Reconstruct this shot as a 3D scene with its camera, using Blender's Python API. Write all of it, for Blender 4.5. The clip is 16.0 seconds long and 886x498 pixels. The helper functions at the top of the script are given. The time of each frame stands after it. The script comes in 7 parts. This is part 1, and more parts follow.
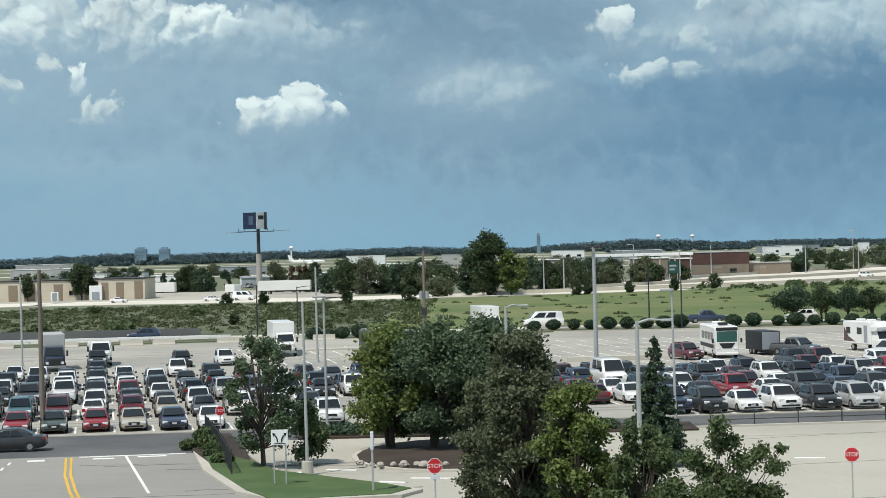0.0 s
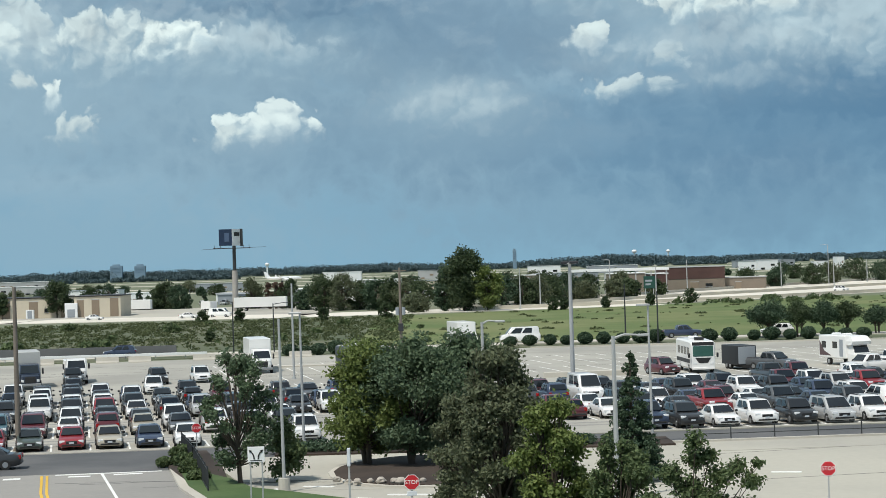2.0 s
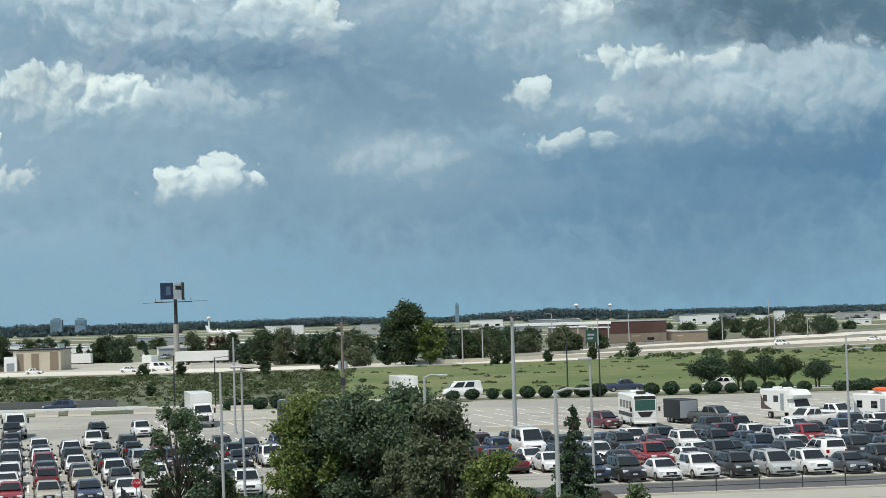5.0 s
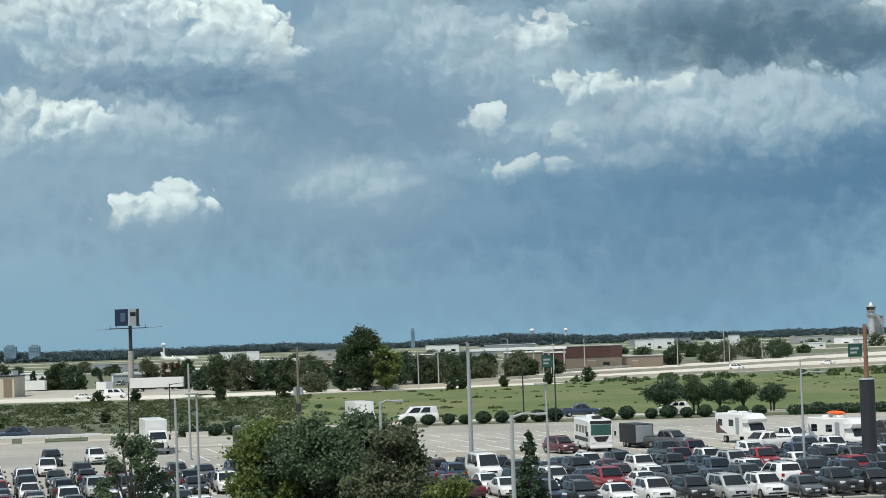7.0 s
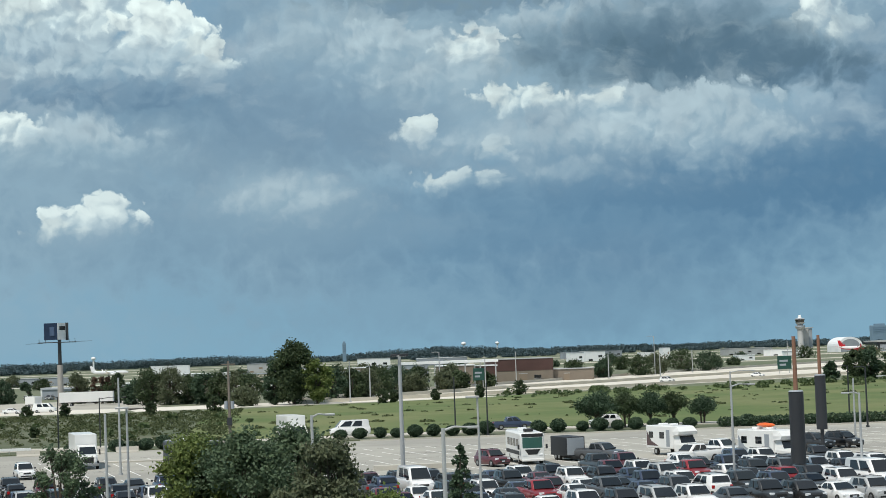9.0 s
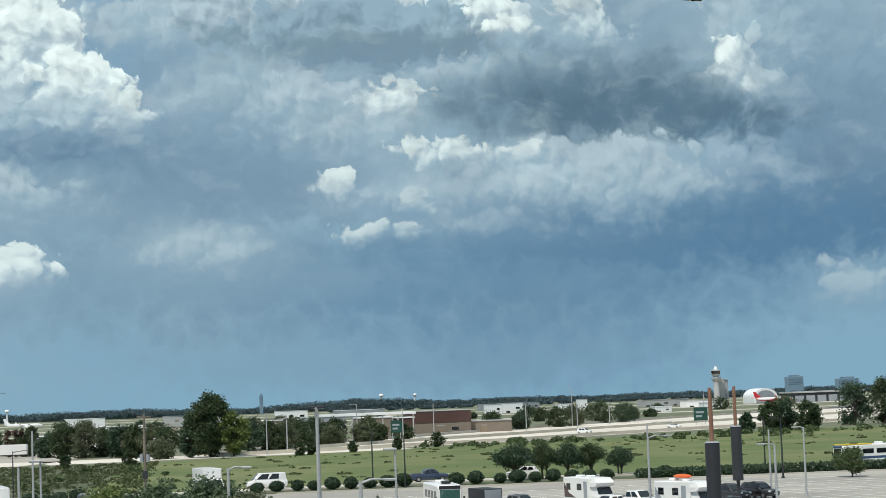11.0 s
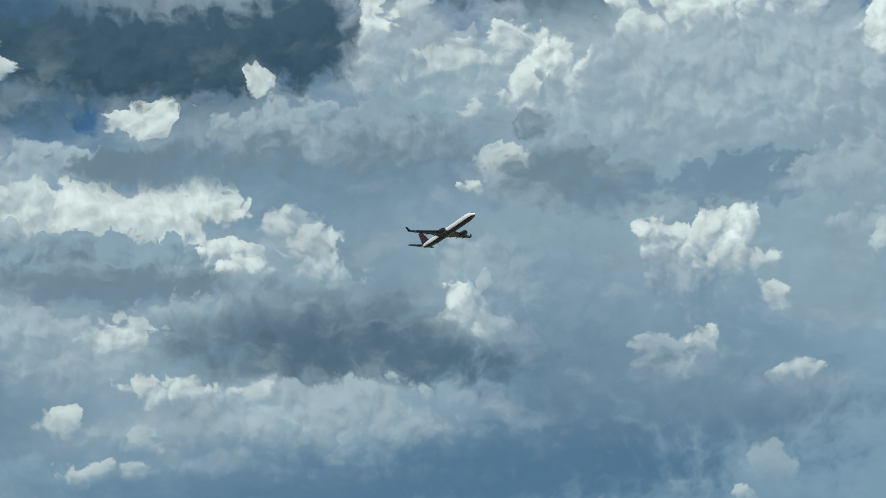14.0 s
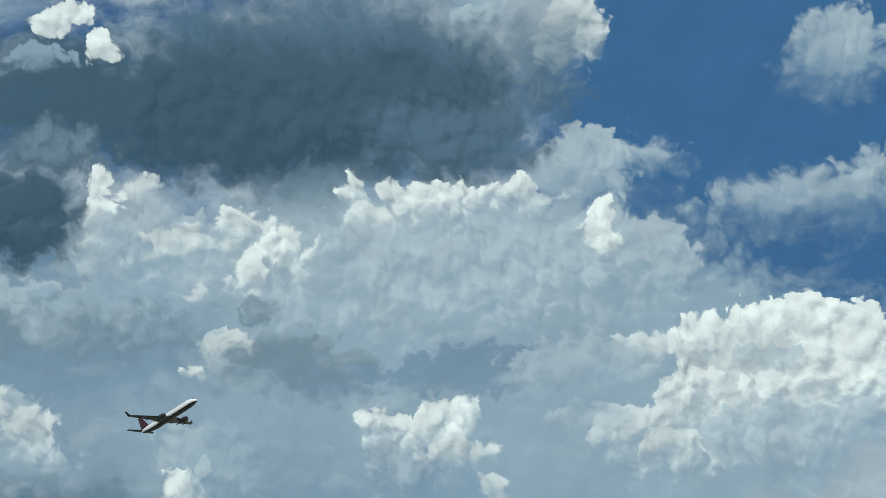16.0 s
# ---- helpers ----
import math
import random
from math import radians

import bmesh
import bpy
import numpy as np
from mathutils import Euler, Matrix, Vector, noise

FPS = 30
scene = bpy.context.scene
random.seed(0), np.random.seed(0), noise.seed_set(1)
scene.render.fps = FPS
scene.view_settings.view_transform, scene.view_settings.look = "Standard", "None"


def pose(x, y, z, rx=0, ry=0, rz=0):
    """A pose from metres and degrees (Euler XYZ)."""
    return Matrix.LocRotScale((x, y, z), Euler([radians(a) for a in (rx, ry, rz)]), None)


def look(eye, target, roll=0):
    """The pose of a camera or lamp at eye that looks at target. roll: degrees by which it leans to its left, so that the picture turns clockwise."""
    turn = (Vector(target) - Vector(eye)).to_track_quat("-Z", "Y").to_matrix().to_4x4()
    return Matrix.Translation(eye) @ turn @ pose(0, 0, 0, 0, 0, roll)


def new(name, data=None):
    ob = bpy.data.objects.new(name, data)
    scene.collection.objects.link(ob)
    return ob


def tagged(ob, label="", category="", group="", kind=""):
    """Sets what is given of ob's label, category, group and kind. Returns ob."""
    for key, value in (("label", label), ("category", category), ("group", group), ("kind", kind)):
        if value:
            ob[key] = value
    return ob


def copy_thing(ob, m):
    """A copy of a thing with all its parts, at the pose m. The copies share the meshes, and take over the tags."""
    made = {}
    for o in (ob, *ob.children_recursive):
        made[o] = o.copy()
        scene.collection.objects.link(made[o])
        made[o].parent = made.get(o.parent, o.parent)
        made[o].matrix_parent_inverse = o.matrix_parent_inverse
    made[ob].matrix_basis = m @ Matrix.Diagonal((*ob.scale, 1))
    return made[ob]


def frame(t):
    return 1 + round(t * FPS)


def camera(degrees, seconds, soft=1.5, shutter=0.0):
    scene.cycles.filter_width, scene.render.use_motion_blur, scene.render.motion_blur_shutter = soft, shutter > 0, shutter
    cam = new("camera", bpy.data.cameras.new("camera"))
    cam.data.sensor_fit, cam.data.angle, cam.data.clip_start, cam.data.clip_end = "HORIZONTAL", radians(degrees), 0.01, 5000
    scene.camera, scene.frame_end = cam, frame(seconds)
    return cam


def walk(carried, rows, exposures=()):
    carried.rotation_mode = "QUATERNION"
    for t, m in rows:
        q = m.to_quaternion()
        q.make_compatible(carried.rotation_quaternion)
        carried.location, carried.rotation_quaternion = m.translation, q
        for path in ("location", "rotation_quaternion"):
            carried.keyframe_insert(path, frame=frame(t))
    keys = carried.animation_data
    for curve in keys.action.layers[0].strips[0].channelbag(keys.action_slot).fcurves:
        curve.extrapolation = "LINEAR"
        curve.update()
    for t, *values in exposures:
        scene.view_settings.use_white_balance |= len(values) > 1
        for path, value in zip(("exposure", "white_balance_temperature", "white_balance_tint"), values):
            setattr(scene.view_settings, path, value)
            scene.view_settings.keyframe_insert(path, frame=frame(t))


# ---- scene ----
cam = camera(25.76, 16.0, soft=0.8)
PATH = [
    (0, pose(0, 0, 12, 90.000, 1.500, -0.000)),
    (0.5, pose(0, 0, 12, 90.154, 1.731, 0.056)),
    (1, pose(0, 0, 12, 90.236, 1.782, -0.091)),
    (1.5, pose(0, 0, 12, 90.312, 1.820, -0.388)),
    (2, pose(0, 0, 12, 90.450, 1.733, -0.705)),
    (2.5, pose(0, 0, 12, 90.668, 1.549, -0.993)),
    (3, pose(0, 0, 12, 90.954, 1.392, -1.244)),
    (3.5, pose(0, 0, 12, 91.254, 1.345, -1.495)),
    (4, pose(0, 0, 12, 91.503, 1.409, -1.808)),
    (6.5, pose(0, 0, 12, 92.587, 1.967, -3.334)),
    (7, pose(0, 0, 12, 92.702, 1.904, -3.714)),
    (7.5, pose(0, 0, 12, 92.803, 1.850, -4.160)),
    (8, pose(0, 0, 12, 92.898, 1.883, -4.646)),
    (8.5, pose(0, 0, 12, 92.978, 1.971, -5.214)),
    (11, pose(0, 0, 12, 94.467, 2.163, -8.166)),
    (11.5, pose(0, 0, 12, 95.608, 2.223, -9.166)),
    (12, pose(0, 0, 12, 96.829, 2.407, -10.264)),
    (12.5, pose(0, 0, 12, 98.038, 2.547, -11.282)),
    (13, pose(0, 0, 12, 99.120, 2.639, -12.487)),
    (13.5, pose(0, 0, 12, 100.190, 2.397, -14.133)),
    (14, pose(0, 0, 12, 101.318, 2.125, -16.154)),
    (14.5, pose(0, 0, 12, 102.493, 2.010, -18.367)),
    (15, pose(0, 0, 12, 103.783, 2.000, -20.455)),
    (15.5, pose(0, 0, 12, 105.171, 2.118, -22.426)),
    (16, pose(0, 0, 12, 106.567, 2.421, -24.457)),
]
walk(cam, PATH, [(0, 0.13), (4, 0.08), (8.5, 0.04), (11, 0.05), (12.5, -0.10), (13.5, -0.20), (14.5, -0.20), (16, -0.12)])

# ---- light ----
SUN_AZ, SUN_EL = -138.0, 60.0   # degrees: azimuth from straight ahead (+ to the right), elevation
sun_dir = Vector((math.sin(radians(SUN_AZ)) * math.cos(radians(SUN_EL)), math.cos(radians(SUN_AZ)) * math.cos(radians(SUN_EL)), math.sin(radians(SUN_EL))))
sun_data = bpy.data.lights.new("sun", "SUN")
sun_data.energy, sun_data.angle, sun_data.color = 3.65, radians(0.6), (1.0, 0.95, 0.86)
sun = new("sun", sun_data)
sun.matrix_world = look((0, 0, 300), Vector((0, 0, 300)) - sun_dir)

world = bpy.data.worlds.new("sky")
scene.world = world
world.use_nodes = True
wt = world.node_tree
wt.nodes.clear()


def node(tree, kind, **kw):
    n = tree.nodes.new(kind)
    for k, v in kw.items():
        if k == "operation":
            n.operation = v
        elif k == "inputs":
            for i, val in v.items():
                if isinstance(val, bpy.types.NodeSocket):
                    tree.links.new(val, n.inputs[i])
                else:
                    n.inputs[i].default_value = val
    return n


def mth(tree, op, a, b=0.0, c=0.0, clamp=False):
    n = node(tree, "ShaderNodeMath", operation=op, inputs={0: a, 1: b, 2: c})
    n.use_clamp = clamp
    return n.outputs[0]


def smooth(tree, x, lo, hi):
    n = tree.nodes.new("ShaderNodeMapRange")
    n.interpolation_type = "SMOOTHSTEP"
    for i, v in enumerate((x, lo, hi, 0.0, 1.0)):
        if isinstance(v, bpy.types.NodeSocket):
            tree.links.new(v, n.inputs[i])
        else:
            n.inputs[i].default_value = v
    return n.outputs[0]


def mixc(tree, f, a, b, blend="MIX"):
    n = tree.nodes.new("ShaderNodeMix")
    n.data_type, n.blend_type = "RGBA", blend
    for s, v in ((0, f), (6, a), (7, b)):
        if isinstance(v, bpy.types.NodeSocket):
            tree.links.new(v, n.inputs[s])
        else:
            n.inputs[s].default_value = v if s == 0 else (*v, 1)
    return n.outputs[2]


def tex(tree, vec, scale, detail=4.0, rough=0.55, dims="3D"):
    n = tree.nodes.new("ShaderNodeTexNoise")
    n.noise_dimensions = dims
    n.inputs["Scale"].default_value, n.inputs["Detail"].default_value, n.inputs["Roughness"].default_value = scale, detail, rough
    tree.links.new(vec, n.inputs["Vector"])
    return n


# one cloud: an oval on the sky with a cauliflower rim, crisp above and soft below,
# running from its lit tone at the crown to its base tone underneath
cg = bpy.data.node_groups.new("cloud", "ShaderNodeTree")
for nm, kind in (("sky", "NodeSocketColor"), ("place", "NodeSocketVector"), ("billow", "NodeSocketFloat"), ("shade", "NodeSocketFloat"), ("az", "NodeSocketFloat"), ("el", "NodeSocketFloat"),
                 ("w", "NodeSocketFloat"), ("h", "NodeSocketFloat"), ("lit", "NodeSocketColor"), ("base", "NodeSocketColor"), ("soft", "NodeSocketFloat"), ("strength", "NodeSocketFloat"), ("fade", "NodeSocketFloat"), ("rough", "NodeSocketFloat")):
    cg.interface.new_socket(nm, in_out="INPUT", socket_type=kind)
cg.interface.new_socket("sky", in_out="OUTPUT", socket_type="NodeSocketColor")
gi, go = cg.nodes.new("NodeGroupInput"), cg.nodes.new("NodeGroupOutput")
# each cloud is worked out after the one behind it
after = node(cg, "ShaderNodeVectorMath", operation="MULTIPLY_ADD", inputs={0: gi.outputs["sky"], 1: (1e-6, 1e-6, 1e-6), 2: gi.outputs["place"]})
sx = node(cg, "ShaderNodeSeparateXYZ", inputs={0: after.outputs[0]})
dx = mth(cg, "DIVIDE", mth(cg, "SUBTRACT", sx.outputs[0], gi.outputs["az"]), gi.outputs["w"])
dy = mth(cg, "DIVIDE", mth(cg, "SUBTRACT", sx.outputs[1], gi.outputs["el"]), gi.outputs["h"])
rad = mth(cg, "SQRT", mth(cg, "ADD", mth(cg, "MULTIPLY", dx, dx), mth(cg, "MULTIPLY", dy, dy)))
low = smooth(cg, dy, -0.9, 0.4)
rim = mth(cg, "MULTIPLY_ADD", gi.outputs["billow"], gi.outputs["rough"], mth(cg, "SUBTRACT", 1.0, rad))
edge_w = mth(cg, "MULTIPLY", gi.outputs["soft"], mth(cg, "MULTIPLY_ADD", mth(cg, "MULTIPLY", mth(cg, "SUBTRACT", 1.0, low), gi.outputs["fade"]), 5.0, 1.0))
mask = mth(cg, "MULTIPLY_ADD", mth(cg, "DIVIDE", rim, edge_w), 1.0, 0.5, clamp=True)
mask = smooth(cg, mask, 0.0, 1.0)
keep = mth(cg, "SUBTRACT", 1.0, mth(cg, "MULTIPLY", gi.outputs["fade"], mth(cg, "SUBTRACT", 1.0, low)))
mask = mth(cg, "MULTIPLY", mth(cg, "MULTIPLY", mask, keep), gi.outputs["strength"], clamp=True)
crown = smooth(cg, mth(cg, "ADD", mth(cg, "MULTIPLY_ADD", dy, 0.55, 0.12), gi.outputs["shade"]), -0.65, 0.60)
cg.links.new(mixc(cg, mask, gi.outputs["sky"], mixc(cg, crown, gi.outputs["base"], gi.outputs["lit"])), go.inputs[0])

tc = node(wt, "ShaderNodeTexCoord")
dirs = node(wt, "ShaderNodeSeparateXYZ", inputs={0: tc.outputs["Generated"]})
azim = mth(wt, "MULTIPLY", mth(wt, "ARCTAN2", dirs.outputs[0], dirs.outputs[1]), 57.2958)
elev = mth(wt, "MULTIPLY", mth(wt, "ARCSINE", dirs.outputs[2]), 57.2958)
flat = node(wt, "ShaderNodeCombineXYZ", inputs={0: azim, 1: elev, 2: 0.0}).outputs[0]


def swirl(vec, scale, detail, rough, ax, ay):
    n = tex(wt, vec, scale, detail, rough)
    d = node(wt, "ShaderNodeVectorMath", operation="SUBTRACT", inputs={0: n.outputs["Color"], 1: (0.5, 0.5, 0.5)})
    d = node(wt, "ShaderNodeVectorMath", operation="MULTIPLY", inputs={0: d.outputs[0], 1: (ax, ay, 0)})
    return node(wt, "ShaderNodeVectorMath", operation="ADD", inputs={0: vec, 1: d.outputs[0]}).outputs[0]


def puffs(vec, scale, detail=2.0, smoothness=0.22):
    n = wt.nodes.new("ShaderNodeTexVoronoi")
    n.feature, n.voronoi_dimensions, n.normalize = "SMOOTH_F1", "2D", True
    n.inputs["Scale"].default_value, n.inputs["Detail"].default_value, n.inputs["Roughness"].default_value, n.inputs["Smoothness"].default_value = scale, detail, 0.55, smoothness
    wt.links.new(vec, n.inputs["Vector"])
    return n.outputs["Distance"]


# wide and narrow swirl of the outlines
broad_place = swirl(flat, 0.33, 3, 0.5, 1.5, 0.9)
place = swirl(broad_place, 1.5, 5, 0.62, 0.70, 0.55)
# rounded heads of the cumulus, and their lit and shaded sides
heads = puffs(place, 1.15)
billow = mth(wt, "MULTIPLY", mth(wt, "SUBTRACT", 0.30, heads), 2.3)
fine = tex(wt, place, 2.6, 5, 0.6)
billow = mth(wt, "ADD", billow, mth(wt, "MULTIPLY", mth(wt, "SUBTRACT", fine.outputs["Fac"], 0.5), 0.55))
place_up = node(wt, "ShaderNodeVectorMath", operation="ADD", inputs={0: place, 1: (-0.14, 0.22, 0)}).outputs[0]
ball = mth(wt, "SUBTRACT", puffs(place_up, 1.15), heads)
shade = mth(wt, "MULTIPLY", ball, 2.3)
tuft = tex(wt, place, 0.75, 5, 0.6)
shade = mth(wt, "ADD", shade, mth(wt, "MULTIPLY", mth(wt, "SUBTRACT", tuft.outputs["Fac"], 0.5), 1.9))

nish = wt.nodes.new("ShaderNodeTexSky")
nish.sky_type, nish.sun_disc = "NISHITA", False
nish.sun_elevation, nish.sun_rotation = radians(SUN_EL), radians(SUN_AZ)
clear = node(wt, "ShaderNodeVectorMath", operation="MULTIPLY", inputs={0: nish.outputs[0], 1: (0.036, 0.060, 0.078)}).outputs[0]
# broken cloud all round, and the rain-blue haze that thickens towards the horizon
broad = tex(wt, place, 0.16, 6, 0.6)
cover = smooth(wt, broad.outputs["Fac"], 0.40, 0.62)
away = smooth(wt, mth(wt, "ABSOLUTE", mth(wt, "SUBTRACT", azim, 12.0)), 24.0, 34.0)
above = smooth(wt, elev, 22.0, 28.0)
outside = mth(wt, "MAXIMUM", away, above)
sky = mixc(wt, mth(wt, "MULTIPLY", mth(wt, "MULTIPLY", cover, outside), 0.8), clear, (0.55, 0.60, 0.66))
haze = smooth(wt, elev, 21.0, 7.0)
sky = mixc(wt, haze, sky, (0.222, 0.368, 0.482))
sky = mixc(wt, smooth(wt, elev, 5.0, 0.0), sky, (0.212, 0.385, 0.510))
streak = tex(wt, node(wt, "ShaderNodeVectorMath", operation="MULTIPLY", inputs={0: place, 1: (0.10, 0.30, 1)}).outputs[0], 1.0, 5, 0.55)
sky = mixc(wt, mth(wt, "MULTIPLY", smooth(wt, streak.outputs["Fac"], 0.45, 0.68), smooth(wt, elev, 1.0, 4.0)), sky, (0.32, 0.46, 0.55))
# broken mid-grey and pale cloud between the larger masses
mid = tex(wt, node(wt, "ShaderNodeVectorMath", operation="MULTIPLY", inputs={0: place, 1: (0.26, 0.42, 1)}).outputs[0], 1.0, 6, 0.6)
sky = mixc(wt, mth(wt, "MULTIPLY", smooth(wt, mid.outputs["Fac"], 0.43, 0.62), smooth(wt, elev, 4.0, 9.0)), sky, (0.38, 0.49, 0.56))


def cloud(az, el, w, h, lit, base, soft, strength, fade):
    global sky
    g = wt.nodes.new("ShaderNodeGroup")
    g.node_tree = cg
    size = min(w, h)
    for i, val in enumerate((sky, place, billow, shade, az, el, w, h, lit, base, max(soft / size, 0.08), strength, fade, 1.0 / (0.35 + size))):
        if isinstance(val, bpy.types.NodeSocket):
            wt.links.new(val, g.inputs[i])
        else:
            g.inputs[i].default_value = (*val, 1) if isinstance(val, tuple) else val
    sky = g.outputs[0]


WHITE, CREAM_W, PALE = (0.72, 0.84, 0.83), (0.57, 0.68, 0.69), (0.395, 0.52, 0.585)
MIST, HAZE, SMOKE = (0.275, 0.41, 0.50), (0.180, 0.295, 0.40), (0.172, 0.268, 0.336)
SLATE, RAIN, DUSK = (0.120, 0.220, 0.325), (0.088, 0.200, 0.325), (0.096, 0.176, 0.246)
DARK, NIGHT, BLUE = (0.058, 0.120, 0.172), (0.043, 0.096, 0.140), (0.048, 0.150, 0.310)
cloud(0.45, 6.83, 5.51, 1.34, SLATE, SLATE, 1.64, 0.45, 0)
cloud(11.58, 3.80, 4.34, 2.17, RAIN, RAIN, 2.56, 0.21, 0)
cloud(-11.14, 5.70, 4.34, 2.51, MIST, MIST, 2.92, 0.8, 0)
cloud(1.05, 4.16, 3.34, 2.01, MIST, MIST, 2.37, 0.85, 0)
cloud(-4.96, 4.14, 3.84, 1.84, MIST, MIST, 2.19, 0.8, 0)
cloud(6.96, 1.66, 7.52, 1.34, HAZE, HAZE, 1.64, 0.4, 0)
cloud(-9.65, 0.93, 6.68, 1.00, MIST, MIST, 1.27, 0.35, 0)
cloud(-1.99, 6.63, 5.68, 1.25, SLATE, SLATE, 1.55, 0.48, 0)
cloud(-8.01, 8.27, 4.34, 0.84, SLATE, SLATE, 1.09, 0.42, 0)
cloud(14.09, 4.80, 4.51, 0.75, RAIN, RAIN, 0.99, 0.36, 0)
cloud(11.71, 6.57, 4.68, 1.50, MIST, MIST, 1.82, 0.9, 0)
cloud(5.94, 8.14, 3.68, 2.01, MIST, MIST, 2.37, 0.9, 0)
cloud(-5.29, 6.45, 4.34, 1.00, MIST, MIST, 1.27, 0.6, 0)
cloud(15.07, 8.83, 2.67, 1.00, MIST, MIST, 1.27, 0.6, 0)
cloud(2.90, 7.91, 1.84, 1.84, HAZE, HAZE, 2.19, 0.7, 0)
cloud(17.77, 4.97, 5.51, 1.00, RAIN, RAIN, 1.27, 0.75, 0)
cloud(11.83, 1.67, 5.01, 1.84, RAIN, RAIN, 2.19, 0.25, 0)
cloud(20.27, 9.17, 2.01, 2.51, HAZE, HAZE, 2.37, 0.8, 0)
cloud(2.04, 8.67, 3.34, 2.51, HAZE, HAZE, 2.92, 0.7, 0)
cloud(6.29, 10.05, 5.01, 2.51, MIST, MIST, 2.92, 0.85, 0)
cloud(12.22, 10.64, 3.34, 1.34, MIST, MIST, 1.64, 0.7, 0)
cloud(18.04, 10.30, 2.51, 1.84, MIST, MIST, 2.19, 0.7, 0)
cloud(16.29, 5.20, 9.36, 1.34, RAIN, RAIN, 1.64, 1, 0)
cloud(9.57, 3.73, 15.04, 1.50, RAIN, RAIN, 1.82, 0.5, 0)
cloud(20.04, 9.42, 2.01, 3.68, SLATE, SLATE, 2.37, 0.8, 0)
cloud(14.23, 12.05, 2.01, 2.51, SLATE, SLATE, 2.37, 0.8, 0)
cloud(6.41, 10.77, 5.51, 2.34, MIST, MIST, 2.74, 0.8, 0)
cloud(25.69, 13.66, 3.84, 2.17, MIST, MIST, 2.56, 0.85, 0)
cloud(12.46, 14.78, 5.51, 1.50, MIST, MIST, 1.82, 0.9, 0)
cloud(24.64, 6.33, 3.68, 1.00, SLATE, SLATE, 1.27, 0.6, 0)
cloud(3.40, 7.20, 3.34, 1.34, HAZE, HAZE, 1.64, 0.6, 0)
cloud(23.15, 8.40, 4.18, 2.17, HAZE, HAZE, 2.56, 0.7, 0)
cloud(4.82, 17.18, 7.02, 1.84, DARK, DARK, 4.38, 0.95, 0)
cloud(35.85, 20.14, 7.19, 7.02, BLUE, BLUE, 2.01, 1, 0)
cloud(22.59, 14.32, 10.36, 3.68, MIST, MIST, 2.01, 0.9, 0)
cloud(23.70, 16.12, 7.52, 1.84, PALE, PALE, 2.19, 0.7, 0)
cloud(20.13, 11.41, 8.36, 2.51, MIST, MIST, 2.92, 0.7, 0)
cloud(14.28, 13.79, 4.34, 1.50, HAZE, HAZE, 1.82, 0.8, 0)
cloud(31.19, 11.90, 6.68, 3.68, MIST, MIST, 1.50, 0.9, 0)
cloud(-12.55, 6.68, 0.92, 0.84, CREAM_W, MIST, 0.23, 0.9, 0.5)
cloud(-9.25, 6.74, 1.25, 0.92, CREAM_W, MIST, 0.27, 0.9, 0.5)
cloud(-7.04, 6.77, 1.04, 0.57, WHITE, MIST, 0.20, 0.95, 0.5)
cloud(-4.82, 6.48, 1.59, 0.70, PALE, MIST, 0.60, 0.9, 0.5)
cloud(-11.46, 5.59, 0.40, 0.27, CREAM_W, MIST, 0.17, 0.9, 0.5)
cloud(-10.65, 5.37, 0.40, 0.37, WHITE, PALE, 0.13, 1, 0.5)
cloud(-12.63, 4.98, 0.33, 0.30, CREAM_W, MIST, 0.13, 0.9, 0.5)
cloud(-9.72, 4.35, 0.70, 0.47, CREAM_W, MIST, 0.20, 0.9, 0.5)
cloud(-4.38, 4.12, 1.20, 0.64, WHITE, PALE, 0.17, 0.95, 0.7)
cloud(-5.38, 3.88, 0.57, 0.30, CREAM_W, MIST, 0.17, 0.9, 0.5)
cloud(1.23, 4.65, 1.20, 0.60, PALE, MIST, 0.84, 0.8, 0.5)
cloud(12.62, 8.82, 4.34, 1.04, SMOKE, SMOKE, 2.01, 0.5, 0.1)
cloud(12.37, 6.61, 2.51, 0.92, PALE, MIST, 0.67, 0.9, 0.5)
cloud(13.53, 6.96, 1.50, 0.67, PALE, MIST, 0.80, 0.8, 0.5)
cloud(5.11, 8.67, 1.34, 1.00, PALE, MIST, 0.53, 0.9, 0.5)
cloud(6.44, 8.12, 1.67, 0.67, PALE, MIST, 0.53, 0.9, 0.5)
cloud(6.89, 8.96, 0.92, 0.47, WHITE, PALE, 0.12, 1, 0.6)
cloud(6.04, 8.67, 0.42, 0.23, WHITE, PALE, 0.12, 0.9, 0.5)
cloud(5.21, 6.67, 0.45, 0.43, CREAM_W, PALE, 0.15, 1, 0.5)
cloud(8.25, 7.39, 1.17, 0.43, CREAM_W, MIST, 0.17, 0.95, 0.5)
cloud(9.41, 7.09, 1.00, 0.27, CREAM_W, MIST, 0.17, 0.8, 0.5)
cloud(10.74, 7.11, 0.47, 0.30, WHITE, PALE, 0.12, 0.95, 0.5)
cloud(7.53, 5.89, 0.33, 0.37, CREAM_W, PALE, 0.13, 1, 0.5)
cloud(6.16, 5.11, 1.37, 0.28, CREAM_W, MIST, 0.17, 0.95, 0.4)
cloud(11.12, 6.23, 0.40, 0.27, CREAM_W, MIST, 0.17, 0.8, 0.5)
cloud(16.70, 9.13, 0.67, 0.50, CREAM_W, PALE, 0.17, 0.8, 0.5)
cloud(-7.72, 6.88, 0.84, 0.57, CREAM_W, MIST, 0.20, 0.9, 0.5)
